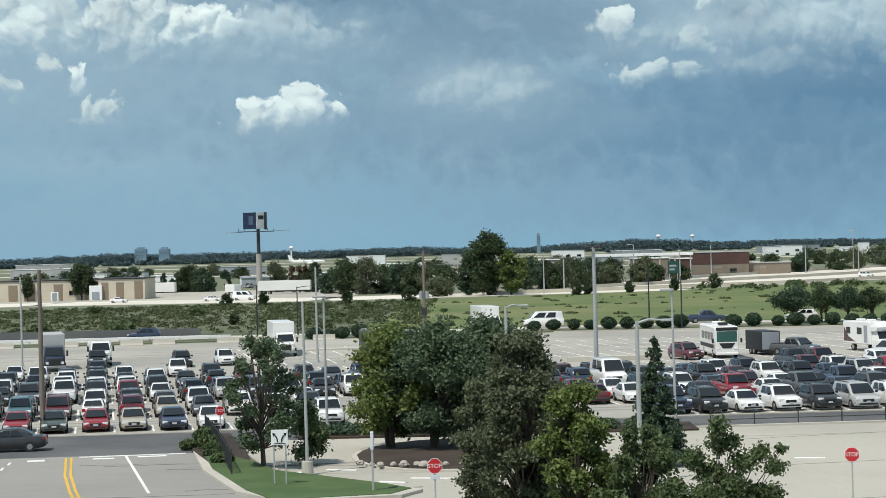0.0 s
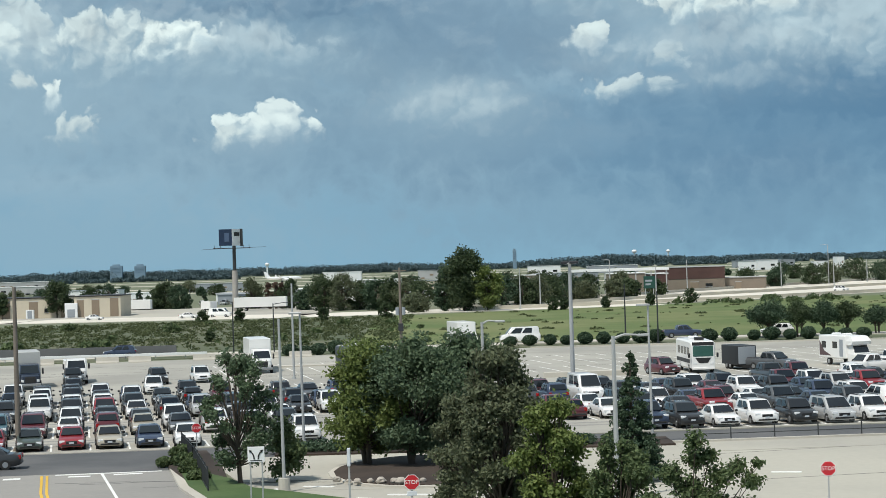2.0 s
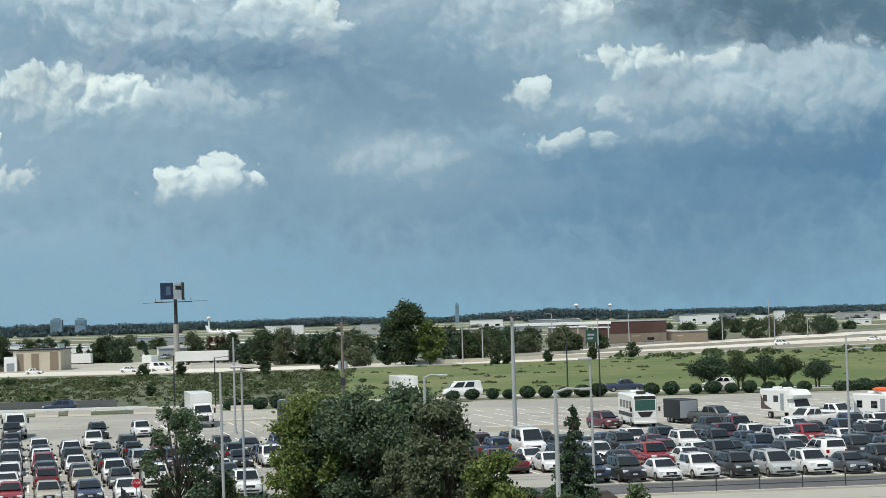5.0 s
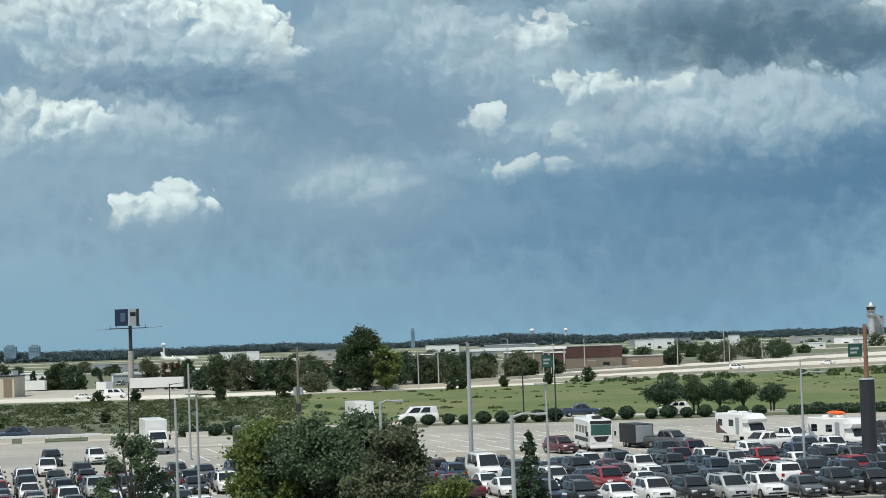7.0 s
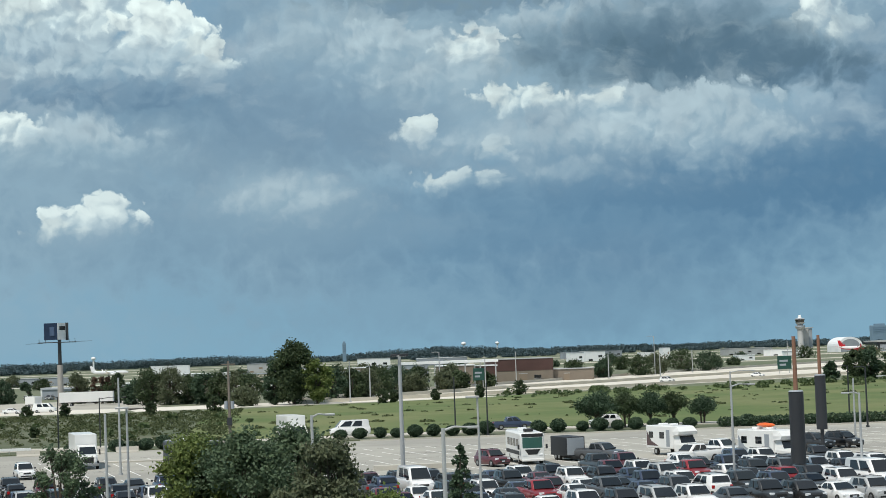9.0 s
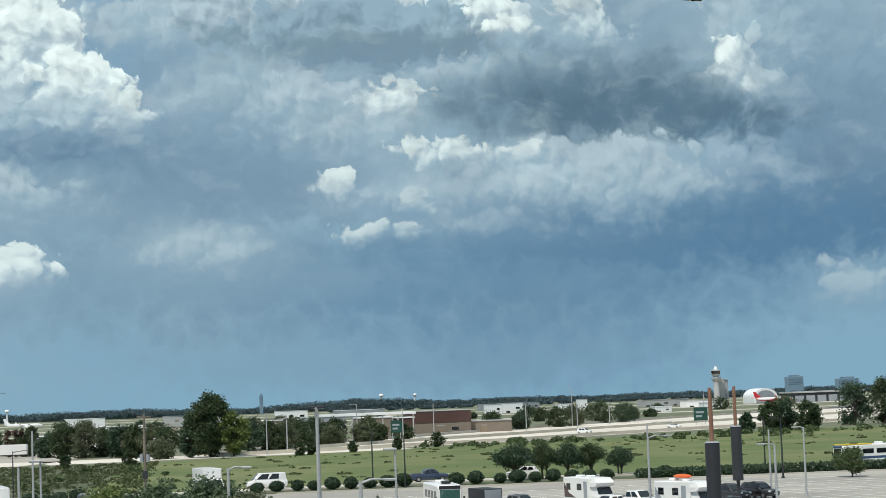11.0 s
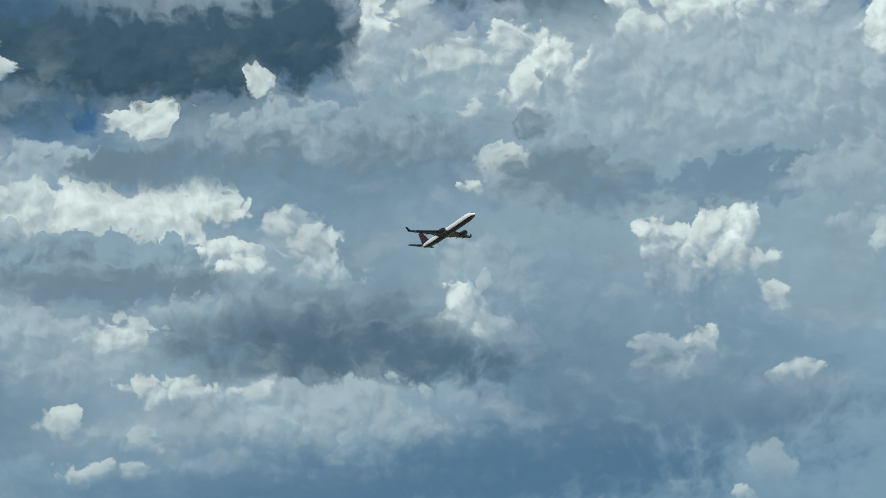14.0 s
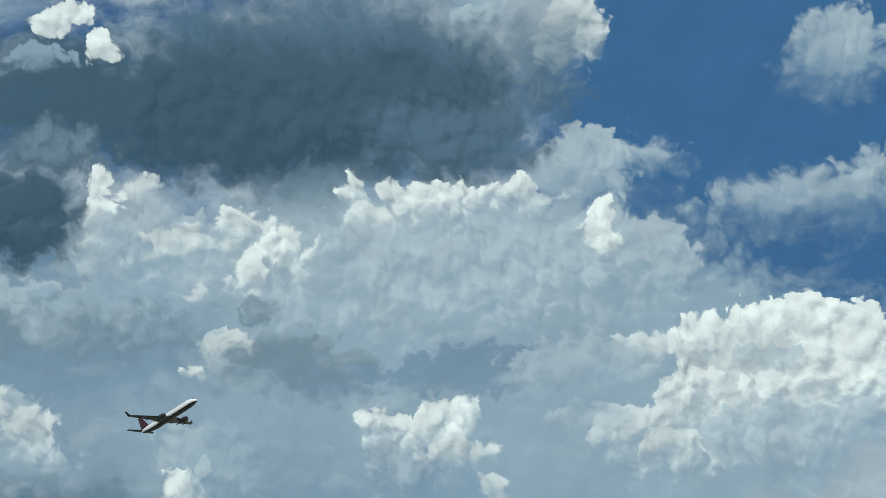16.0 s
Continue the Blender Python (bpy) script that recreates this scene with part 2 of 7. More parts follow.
cloud(-6.91, 6.76, 1.09, 0.57, WHITE, MIST, 0.20, 0.9, 0.5)
cloud(-8.68, 7.14, 0.60, 0.67, CREAM_W, MIST, 0.20, 0.9, 0.5)
cloud(-4.72, 6.52, 1.50, 0.57, PALE, MIST, 0.60, 0.85, 0.5)
cloud(-6.87, 10.04, 3.18, 1.84, CREAM_W, MIST, 0.33, 1, 0.5)
cloud(-4.34, 8.92, 3.18, 1.00, PALE, HAZE, 0.42, 0.95, 0.3)
cloud(-3.73, 11.02, 1.67, 1.67, WHITE, PALE, 0.15, 1, 0.3)
cloud(-2.30, 9.56, 1.42, 1.04, WHITE, PALE, 0.15, 1, 0.4)
cloud(-1.17, 8.92, 0.84, 0.70, CREAM_W, PALE, 0.13, 1, 0.5)
cloud(-3.54, 8.75, 2.34, 0.60, PALE, MIST, 0.27, 0.9, 0.5)
cloud(-3.56, 7.85, 3.34, 0.43, HAZE, SLATE, 0.27, 0.8, 0.1)
cloud(0.96, 11.40, 2.51, 0.92, PALE, MIST, 0.30, 0.9, 0.5)
cloud(4.80, 11.00, 1.75, 0.84, PALE, SMOKE, 0.20, 0.95, 0.5)
cloud(4.42, 9.61, 1.09, 0.84, PALE, MIST, 0.20, 0.9, 0.5)
cloud(6.13, 10.30, 2.84, 0.37, SMOKE, SMOKE, 0.53, 0.8, 0.1)
cloud(5.24, 9.17, 0.75, 0.50, PALE, MIST, 0.17, 0.9, 0.5)
cloud(7.09, 9.03, 0.75, 0.43, WHITE, PALE, 0.12, 1, 0.6)
cloud(6.32, 8.72, 0.53, 0.22, WHITE, PALE, 0.12, 0.95, 0.5)
cloud(8.26, 10.81, 1.34, 0.92, PALE, MIST, 0.20, 0.9, 0.5)
cloud(10.21, 11.06, 1.04, 0.64, WHITE, PALE, 0.13, 1, 0.6)
cloud(9.47, 11.51, 0.50, 0.40, WHITE, PALE, 0.13, 0.9, 0.5)
cloud(9.99, 9.75, 1.67, 0.42, PALE, MIST, 0.20, 0.9, 0.5)
cloud(13.14, 8.69, 3.18, 0.97, SMOKE, SMOKE, 1.67, 0.62, 0.05)
cloud(15.94, 7.88, 2.84, 0.43, DUSK, SLATE, 0.67, 0.8, 0)
cloud(8.04, 7.42, 1.00, 0.43, CREAM_W, MIST, 0.17, 0.95, 0.5)
cloud(12.06, 6.92, 2.51, 0.77, PALE, MIST, 0.23, 0.9, 0.5)
cloud(10.89, 7.05, 0.67, 0.33, CREAM_W, MIST, 0.17, 0.8, 0.5)
cloud(5.24, 6.63, 0.40, 0.42, CREAM_W, PALE, 0.13, 1, 0.5)
cloud(8.93, 6.46, 1.00, 0.30, SLATE, SLATE, 0.23, 0.7, 0)
cloud(7.56, 5.85, 0.30, 0.30, CREAM_W, PALE, 0.12, 1, 0.5)
cloud(6.11, 5.10, 1.30, 0.25, CREAM_W, MIST, 0.15, 0.95, 0.4)
cloud(17.55, 10.33, 1.50, 1.17, PALE, MIST, 0.40, 0.8, 0.5)
cloud(17.18, 9.62, 0.80, 0.84, WHITE, PALE, 0.13, 1, 0.5)
cloud(17.56, 8.94, 0.47, 0.37, WHITE, PALE, 0.13, 0.9, 0.5)
cloud(16.70, 9.81, 0.37, 0.47, WHITE, PALE, 0.12, 0.9, 0.5)
cloud(13.55, 10.33, 0.75, 0.43, PALE, MIST, 0.20, 0.9, 0.5)
cloud(20.26, 3.04, 1.09, 0.64, PALE, MIST, 0.37, 0.75, 0.5)
cloud(7.59, 15.22, 1.10, 0.60, WHITE, CREAM_W, 0.10, 1, 0.1)
cloud(6.06, 15.23, 0.47, 0.53, BLUE, BLUE, 0.27, 0.9, 0)
cloud(4.78, 13.67, 2.01, 1.00, PALE, MIST, 0.27, 0.9, 0.5)
cloud(6.77, 12.58, 3.68, 0.92, WHITE, CREAM_W, 0.15, 1, 0.2)
cloud(9.58, 13.33, 0.70, 0.50, WHITE, CREAM_W, 0.12, 1, 0.2)
cloud(10.33, 12.68, 0.33, 0.75, WHITE, CREAM_W, 0.10, 0.9, 0.1)
cloud(4.11, 12.77, 1.00, 0.84, CREAM_W, PALE, 0.15, 0.9, 0.5)
cloud(2.29, 12.36, 1.00, 0.53, CREAM_W, MIST, 0.13, 0.95, 0.5)
cloud(7.98, 13.81, 2.67, 0.50, SMOKE, SMOKE, 0.30, 0.95, 0.2)
cloud(6.97, 13.98, 1.00, 0.37, SMOKE, SMOKE, 0.13, 0.9, 0.2)
cloud(12.26, 14.12, 4.34, 0.84, SMOKE, HAZE, 0.67, 0.95, 0.1)
cloud(13.33, 15.08, 3.34, 0.75, PALE, SMOKE, 0.20, 0.85, 0.2)
cloud(2.61, 11.46, 2.17, 1.00, PALE, SMOKE, 0.13, 0.9, 0.2)
cloud(6.08, 11.02, 3.68, 1.04, MIST, SMOKE, 0.13, 1, 0.1)
cloud(6.90, 10.43, 3.68, 0.60, SMOKE, HAZE, 0.40, 0.9, 0.2)
cloud(10.12, 11.32, 0.87, 0.47, WHITE, PALE, 0.12, 1, 0.5)
cloud(10.58, 10.81, 0.60, 0.30, WHITE, CREAM_W, 0.12, 1, 0.5)
cloud(12.17, 11.63, 1.10, 0.92, PALE, MIST, 0.17, 0.95, 0.5)
cloud(11.68, 12.14, 0.47, 0.43, CREAM_W, PALE, 0.13, 0.9, 0.5)
cloud(7.04, 9.07, 0.75, 0.37, WHITE, PALE, 0.10, 1, 0.5)
cloud(6.29, 8.70, 0.57, 0.20, WHITE, PALE, 0.10, 0.95, 0.5)
cloud(4.72, 8.98, 1.67, 0.84, PALE, MIST, 0.23, 0.8, 0.5)
cloud(8.73, 9.64, 1.50, 0.50, PALE, MIST, 0.23, 0.8, 0.5)
cloud(12.07, 8.71, 3.34, 1.00, DUSK, DARK, 1.67, 0.8, 0)
cloud(14.74, 8.10, 3.18, 0.75, DUSK, DUSK, 0.87, 0.8, 0)
cloud(13.01, 6.92, 2.84, 0.75, PALE, MIST, 0.23, 0.85, 0.5)
cloud(8.50, 7.21, 1.25, 0.37, CREAM_W, MIST, 0.15, 0.95, 0.5)
cloud(10.75, 7.17, 0.47, 0.23, CREAM_W, PALE, 0.13, 0.9, 0.5)
cloud(5.27, 6.70, 0.43, 0.40, CREAM_W, PALE, 0.13, 0.95, 0.5)
cloud(17.19, 9.71, 0.80, 0.67, WHITE, PALE, 0.13, 1, 0.5)
cloud(17.74, 8.96, 0.57, 0.50, CREAM_W, MIST, 0.15, 0.9, 0.5)
cloud(18.39, 10.02, 1.34, 1.50, MIST, HAZE, 0.33, 0.7, 0.2)
cloud(16.16, 16.46, 1.84, 1.00, PALE, MIST, 0.17, 0.95, 0.5)
cloud(14.94, 16.26, 0.67, 0.57, WHITE, PALE, 0.13, 0.9, 0.5)
cloud(20.22, 16.42, 0.84, 0.87, WHITE, PALE, 0.12, 1, 0.4)
cloud(19.07, 15.88, 0.67, 0.57, WHITE, PALE, 0.12, 1, 0.4)
cloud(17.84, 15.54, 0.84, 0.84, PALE, MIST, 0.15, 0.9, 0.5)
cloud(18.69, 13.83, 0.80, 0.64, CREAM_W, PALE, 0.13, 0.95, 0.5)
cloud(17.74, 13.14, 0.37, 0.30, WHITE, CREAM_W, 0.10, 1, 0.4)
cloud(20.79, 13.29, 2.17, 0.97, SMOKE, SMOKE, 0.40, 0.95, 0.2)
cloud(21.59, 13.81, 0.57, 0.40, SMOKE, HAZE, 0.13, 0.9, 0.2)
cloud(22.63, 15.39, 1.17, 1.17, PALE, MIST, 0.20, 0.8, 0.5)
cloud(25.71, 15.94, 2.34, 1.17, PALE, MIST, 0.27, 0.85, 0.3)
cloud(23.78, 10.35, 1.25, 1.34, PALE, HAZE, 0.20, 0.9, 0.5)
cloud(23.36, 11.45, 0.80, 0.53, WHITE, PALE, 0.12, 0.95, 0.5)
cloud(22.53, 11.51, 0.25, 0.37, WHITE, PALE, 0.10, 0.9, 0.5)
cloud(25.19, 11.48, 1.10, 0.77, WHITE, PALE, 0.10, 1, 0.4)
cloud(24.50, 11.12, 1.00, 0.50, WHITE, PALE, 0.12, 0.9, 0.5)
cloud(25.45, 10.47, 1.00, 0.40, CREAM_W, PALE, 0.15, 0.9, 0.5)
cloud(26.51, 9.48, 0.37, 0.37, CREAM_W, MIST, 0.13, 0.9, 0.5)
cloud(22.86, 7.76, 0.77, 0.70, PALE, HAZE, 0.15, 0.9, 0.5)
cloud(24.13, 8.26, 0.43, 0.47, CREAM_W, MIST, 0.15, 0.9, 0.5)
cloud(26.75, 7.34, 0.64, 0.40, CREAM_W, MIST, 0.15, 0.9, 0.5)
cloud(25.97, 4.53, 0.84, 0.77, PALE, MIST, 0.27, 0.7, 0.5)
cloud(25.10, 3.77, 0.33, 0.30, CREAM_W, MIST, 0.13, 0.8, 0.5)
cloud(7.89, 17.18, 6.35, 1.20, DARK, NIGHT, 0.53, 1, 0)
cloud(3.13, 15.70, 2.34, 0.43, SMOKE, DARK, 0.47, 0.8, 0.1)
cloud(2.97, 16.68, 0.77, 0.67, CREAM_W, MIST, 0.12, 1, 0.3)
cloud(2.06, 16.14, 0.67, 0.40, WHITE, PALE, 0.12, 0.95, 0.5)
cloud(11.35, 16.53, 0.53, 0.47, WHITE, CREAM_W, 0.10, 1, 0.2)
cloud(24.73, 15.92, 7.02, 2.51, PALE, MIST, 0.43, 0.7, 0.2)
cloud(16.79, 16.59, 3.34, 1.34, PALE, MIST, 0.23, 0.95, 0.3)
cloud(30.44, 15.61, 2.34, 1.84, PALE, MIST, 0.27, 0.95, 0.3)
cloud(29.61, 18.67, 1.67, 1.17, PALE, MIST, 0.27, 0.95, 0.2)
cloud(31.21, 18.89, 1.34, 0.43, PALE, MIST, 0.33, 0.8, 0.2)
cloud(21.40, 21.35, 7.02, 2.76, DUSK, NIGHT, 1.67, 1, 0)
cloud(19.97, 20.71, 7.85, 2.01, DARK, NIGHT, 1.34, 0.95, 0)
cloud(12.99, 21.14, 2.84, 1.84, DARK, DARK, 1.34, 0.95, 0)
cloud(12.71, 17.62, 1.75, 1.25, DARK, NIGHT, 0.80, 1, 0)
cloud(13.19, 19.51, 1.34, 0.60, SMOKE, DARK, 0.67, 0.9, 0.2)
cloud(25.61, 19.72, 2.51, 1.34, DUSK, DARK, 1.00, 0.9, 0)
cloud(21.32, 18.28, 1.84, 0.67, SMOKE, SMOKE, 0.87, 0.7, 0.1)
cloud(29.63, 22.74, 1.00, 1.34, CREAM_W, SMOKE, 0.20, 0.95, 0.2)
cloud(26.69, 23.16, 1.17, 0.64, PALE, SMOKE, 0.30, 0.8, 0.4)
cloud(28.59, 21.90, 1.17, 1.50, SMOKE, DUSK, 1.00, 0.7, 0.1)
cloud(13.50, 23.46, 0.94, 0.47, WHITE, CREAM_W, 0.10, 1, 0.1)
cloud(14.66, 22.65, 0.47, 0.43, WHITE, CREAM_W, 0.10, 1, 0.1)
cloud(12.62, 22.18, 1.00, 0.43, MIST, SMOKE, 0.15, 0.9, 0.2)
cloud(14.74, 17.90, 0.53, 1.04, WHITE, PALE, 0.12, 1, 0.4)
cloud(15.85, 18.49, 0.53, 0.43, CREAM_W, PALE, 0.13, 0.95, 0.5)
cloud(15.51, 17.25, 0.67, 0.50, PALE, MIST, 0.13, 0.9, 0.5)
cloud(18.86, 17.40, 0.94, 0.43, WHITE, PALE, 0.13, 0.95, 0.5)
cloud(20.06, 16.56, 1.04, 0.60, WHITE, PALE, 0.13, 1, 0.5)
cloud(19.19, 15.82, 0.77, 0.57, WHITE, PALE, 0.13, 0.95, 0.5)
cloud(17.64, 15.42, 0.33, 0.37, CREAM_W, MIST, 0.12, 0.8, 0.5)
cloud(17.31, 16.75, 1.00, 0.57, CREAM_W, MIST, 0.15, 0.9, 0.5)
cloud(24.47, 17.90, 1.87, 0.57, WHITE, PALE, 0.13, 1, 0.4)
cloud(22.72, 18.16, 0.57, 0.50, WHITE, PALE, 0.12, 1, 0.4)
cloud(23.05, 17.48, 1.00, 0.50, CREAM_W, PALE, 0.12, 0.9, 0.5)
cloud(27.38, 18.22, 0.87, 0.43, WHITE, PALE, 0.13, 1, 0.4)
cloud(28.16, 18.01, 0.50, 0.50, CREAM_W, PALE, 0.13, 0.9, 0.5)
cloud(30.03, 17.14, 0.40, 0.70, WHITE, CREAM_W, 0.10, 1, 0.2)
cloud(30.33, 16.54, 0.33, 0.23, WHITE, CREAM_W, 0.10, 0.9, 0.5)
cloud(22.66, 16.49, 1.50, 0.67, PALE, MIST, 0.17, 0.8, 0.5)
cloud(26.78, 15.16, 2.67, 0.84, PALE, MIST, 0.23, 0.7, 0.5)
cloud(21.19, 13.20, 1.34, 0.92, SMOKE, HAZE, 0.33, 0.9, 0.2)
cloud(25.97, 12.86, 3.18, 0.80, HAZE, HAZE, 0.23, 0.9, 0.1)
cloud(19.34, 14.90, 0.74, 0.50, SMOKE, DUSK, 0.23, 0.7, 0.1)
cloud(15.10, 14.77, 3.18, 1.00, MIST, SMOKE, 0.20, 0.8, 0.2)
cloud(35.85, 13.37, 2.34, 1.10, WHITE, CREAM_W, 0.10, 1, 0.2)
cloud(32.82, 13.28, 1.17, 0.77, WHITE, PALE, 0.10, 1, 0.3)
cloud(34.19, 11.69, 3.01, 1.84, CREAM_W, PALE, 0.15, 1, 0.2)
cloud(37.37, 12.09, 1.84, 1.50, WHITE, PALE, 0.12, 1, 0.3)
cloud(32.54, 11.98, 0.94, 0.74, WHITE, PALE, 0.12, 0.95, 0.5)
cloud(35.85, 11.73, 1.84, 1.00, WHITE, PALE, 0.13, 0.95, 0.5)
cloud(34.79, 12.80, 0.84, 0.50, PALE, MIST, 0.13, 0.8, 0.5)
cloud(35.07, 10.48, 3.01, 1.00, PALE, MIST, 0.30, 0.9, 0.5)
cloud(30.51, 10.79, 1.00, 0.87, CREAM_W, MIST, 0.13, 0.95, 0.5)
cloud(31.80, 10.05, 1.00, 0.80, CREAM_W, MIST, 0.15, 0.9, 0.5)
cloud(30.96, 13.41, 0.84, 0.60, CREAM_W, PALE, 0.13, 0.9, 0.5)
cloud(29.29, 11.36, 1.00, 0.50, PALE, MIST, 0.20, 0.8, 0.5)
cloud(28.88, 12.88, 1.84, 0.84, PALE, MIST, 0.23, 0.8, 0.5)
cloud(12.51, 11.26, 0.87, 0.84, CREAM_W, MIST, 0.13, 0.9, 0.5)
cloud(37.74, 21.57, 1.42, 1.17, PALE, MIST, 0.58, 0.85, 0.3)
cloud(38.71, 21.78, 0.67, 0.92, PALE, MIST, 0.27, 0.8, 0.3)
cloud(36.41, 17.28, 2.84, 0.74, PALE, MIST, 0.58, 0.8, 0.3)
cloud(38.33, 17.82, 1.17, 0.57, PALE, MIST, 0.33, 0.8, 0.3)
cloud(-11.75, 7.00, 1.50, 1.00, CREAM_W, PALE, 0.23, 0.7, 0.5)
cloud(-5.91, 5.80, 2.51, 0.50, MIST, HAZE, 1.00, 0.6, 0.5)
cloud(9.18, 5.04, 2.51, 0.40, PALE, MIST, 0.84, 0.6, 0.5)
cloud(9.21, 6.02, 3.34, 0.75, PALE, MIST, 0.80, 0.75, 0.4)
cloud(2.61, 9.08, 2.01, 1.00, PALE, MIST, 1.34, 0.6, 0.3)
cloud(14.47, 6.01, 2.67, 0.67, PALE, MIST, 0.94, 0.7, 0.4)
cloud(1.12, 4.56, 1.84, 0.75, PALE, MIST, 1.00, 0.6, 0.4)
# thin pale scud over the decks
scud = tex(wt, node(wt, "ShaderNodeVectorMath", operation="MULTIPLY", inputs={0: place, 1: (0.5, 0.85, 1)}).outputs[0], 1.0, 6, 0.58)
sky = mixc(wt, mth(wt, "MULTIPLY", mth(wt, "MULTIPLY", smooth(wt, scud.outputs["Fac"], 0.50, 0.72), smooth(wt, elev, 4.0, 9.0)), mth(wt, "MULTIPLY", smooth(wt, elev, 19.0, 15.0), 0.30)), sky, (0.47, 0.59, 0.64))


# the relief of the cloud decks, lit from above
def relief(scale, shift, detail):
    a = tex(wt, place, scale, detail, 0.6)
    b = tex(wt, node(wt, "ShaderNodeVectorMath", operation="ADD", inputs={0: place, 1: (-shift * 0.5, shift, 0)}).outputs[0], scale, detail, 0.6)
    return mth(wt, "SUBTRACT", a.outputs["Fac"], b.outputs["Fac"])


bright = smooth(wt, node(wt, "ShaderNodeRGBToBW", inputs={0: sky}).outputs[0], 0.28, 0.62)
lit = mth(wt, "MULTIPLY_ADD", relief(0.42, 0.9, 3), 0.50, mth(wt, "MULTIPLY", relief(1.3, 0.28, 3), 0.26))
lit = mth(wt, "ADD", lit, mth(wt, "MULTIPLY", mth(wt, "MULTIPLY", ball, 0.75), bright))
lit = mth(wt, "MULTIPLY", mth(wt, "MULTIPLY", lit, mth(wt, "MULTIPLY_ADD", bright, 0.6, 0.4)), smooth(wt, elev, 1.5, 9.0))
k = mth(wt, "MAXIMUM", mth(wt, "ADD", 1.0, lit), 0.5)
sky = mixc(wt, 1.0, sky, node(wt, "ShaderNodeCombineXYZ", inputs={0: k, 1: k, 2: mth(wt, "MULTIPLY_ADD", k, 0.9, 0.1)}).outputs[0], "MULTIPLY")
bg = node(wt, "ShaderNodeBackground", inputs={0: sky, 1: 1.0})
wo = wt.nodes.new("ShaderNodeOutputWorld")
wt.links.new(bg.outputs[0], wo.inputs[0])

# ---- materials ----
def material(name, colour, rough=0.7, metal=0.0, vary=0.18, scale=1.0, bump=0.0, second=None, second_scale=0.1, spec=0.5, coat=0.0, coords="Object"):
    """A plain surface with fine grain and broad stains."""
    m = bpy.data.materials.new(name)
    m.use_nodes = True
    t = m.node_tree
    b = t.nodes["Principled BSDF"]
    b.inputs["Roughness"].default_value, b.inputs["Metallic"].default_value = rough, metal
    b.inputs["Specular IOR Level"].default_value = spec
    b.inputs["Coat Weight"].default_value = coat
    co = t.nodes.new("ShaderNodeTexCoord").outputs[coords]
    n1 = tex(t, co, 6.0 * scale, 5, 0.6)
    n2 = tex(t, co, second_scale, 4, 0.6)
    c = mixc(t, smooth(t, n2.outputs["Fac"], 0.38, 0.64), colour, second or tuple(x * (1 - vary) for x in colour))
    k = mth(t, "ADD", 1 - vary * 0.6, mth(t, "MULTIPLY", n1.outputs["Fac"], vary * 1.2))
    c = mixc(t, 1.0, c, node(t, "ShaderNodeCombineXYZ", inputs={0: k, 1: k, 2: k}).outputs[0], "MULTIPLY")
    t.links.new(c, b.inputs["Base Color"])
    if bump:
        bn = node(t, "ShaderNodeBump", inputs={0: bump, 2: n1.outputs["Fac"]})
        t.links.new(bn.outputs[0], b.inputs["Normal"])
    return m


def foliage(name, dark, light, through_light=0.35):
    """Leaves: every clump its own shade, a little light through the blade."""
    m = bpy.data.materials.new(name)
    m.use_nodes = True
    t = m.node_tree
    b = t.nodes["Principled BSDF"]
    b.inputs["Roughness"].default_value = 0.6
    b.inputs["Specular IOR Level"].default_value = 0.3
    geo = t.nodes.new("ShaderNodeNewGeometry")
    co = t.nodes.new("ShaderNodeTexCoord").outputs["Object"]
    n = tex(t, co, 0.55, 3, 0.6)
    f = mth(t, "ADD", mth(t, "MULTIPLY", geo.outputs["Random Per Island"], 0.6), mth(t, "SUBTRACT", mth(t, "MULTIPLY", n.outputs["Fac"], 1.2), 0.4), clamp=True)
    c = mixc(t, f, dark, light)
    t.links.new(c, b.inputs["Base Color"])
    tr = node(t, "ShaderNodeBsdfTranslucent", inputs={0: c})
    mx = node(t, "ShaderNodeMixShader", inputs={0: through_light, 1: b.outputs[0], 2: tr.outputs[0]})
    t.links.new(mx.outputs[0], t.nodes["Material Output"].inputs[0])
    return m


def paintwork():
    m = bpy.data.materials.new("car_paint")
    m.use_nodes = True
    t = m.node_tree
    b = t.nodes["Principled BSDF"]
    oi = t.nodes.new("ShaderNodeObjectInfo")
    co = t.nodes.new("ShaderNodeTexCoord").outputs["Object"]
    dust = tex(t, co, 2.5, 5, 0.6)
    c = mixc(t, mth(t, "MULTIPLY", dust.outputs["Fac"], 0.10), oi.outputs["Color"], (0.30, 0.28, 0.25))
    t.links.new(c, b.inputs["Base Color"])
    b.inputs["Roughness"].default_value, b.inputs["Coat Weight"].default_value, b.inputs["Coat Roughness"].default_value = 0.30, 0.75, 0.05
    b.inputs["Specular IOR Level"].default_value = 0.35
    return m


PAINT = paintwork()
GLASS = material("car_glass", (0.010, 0.013, 0.016), 0.05, spec=0.75, vary=0.1)
TYRE = material("tyre_rubber", (0.018, 0.018, 0.018), 0.85)
RIM = material("wheel_alloy", (0.45, 0.46, 0.47), 0.35, 0.8)
TRIM = material("black_plastic", (0.02, 0.02, 0.021), 0.5)
LAMP = material("headlamp_lens", (0.75, 0.77, 0.78), 0.12, spec=0.9, vary=0.05)
TAIL = material("tail_lamp_lens", (0.32, 0.012, 0.012), 0.2, vary=0.05)
PLATE = material("plate", (0.62, 0.66, 0.70), 0.4)
CONCRETE = material("pale_concrete", (0.42, 0.400, 0.340), 0.9, vary=0.16, scale=0.35, second=(0.35, 0.333, 0.29), second_scale=0.035)
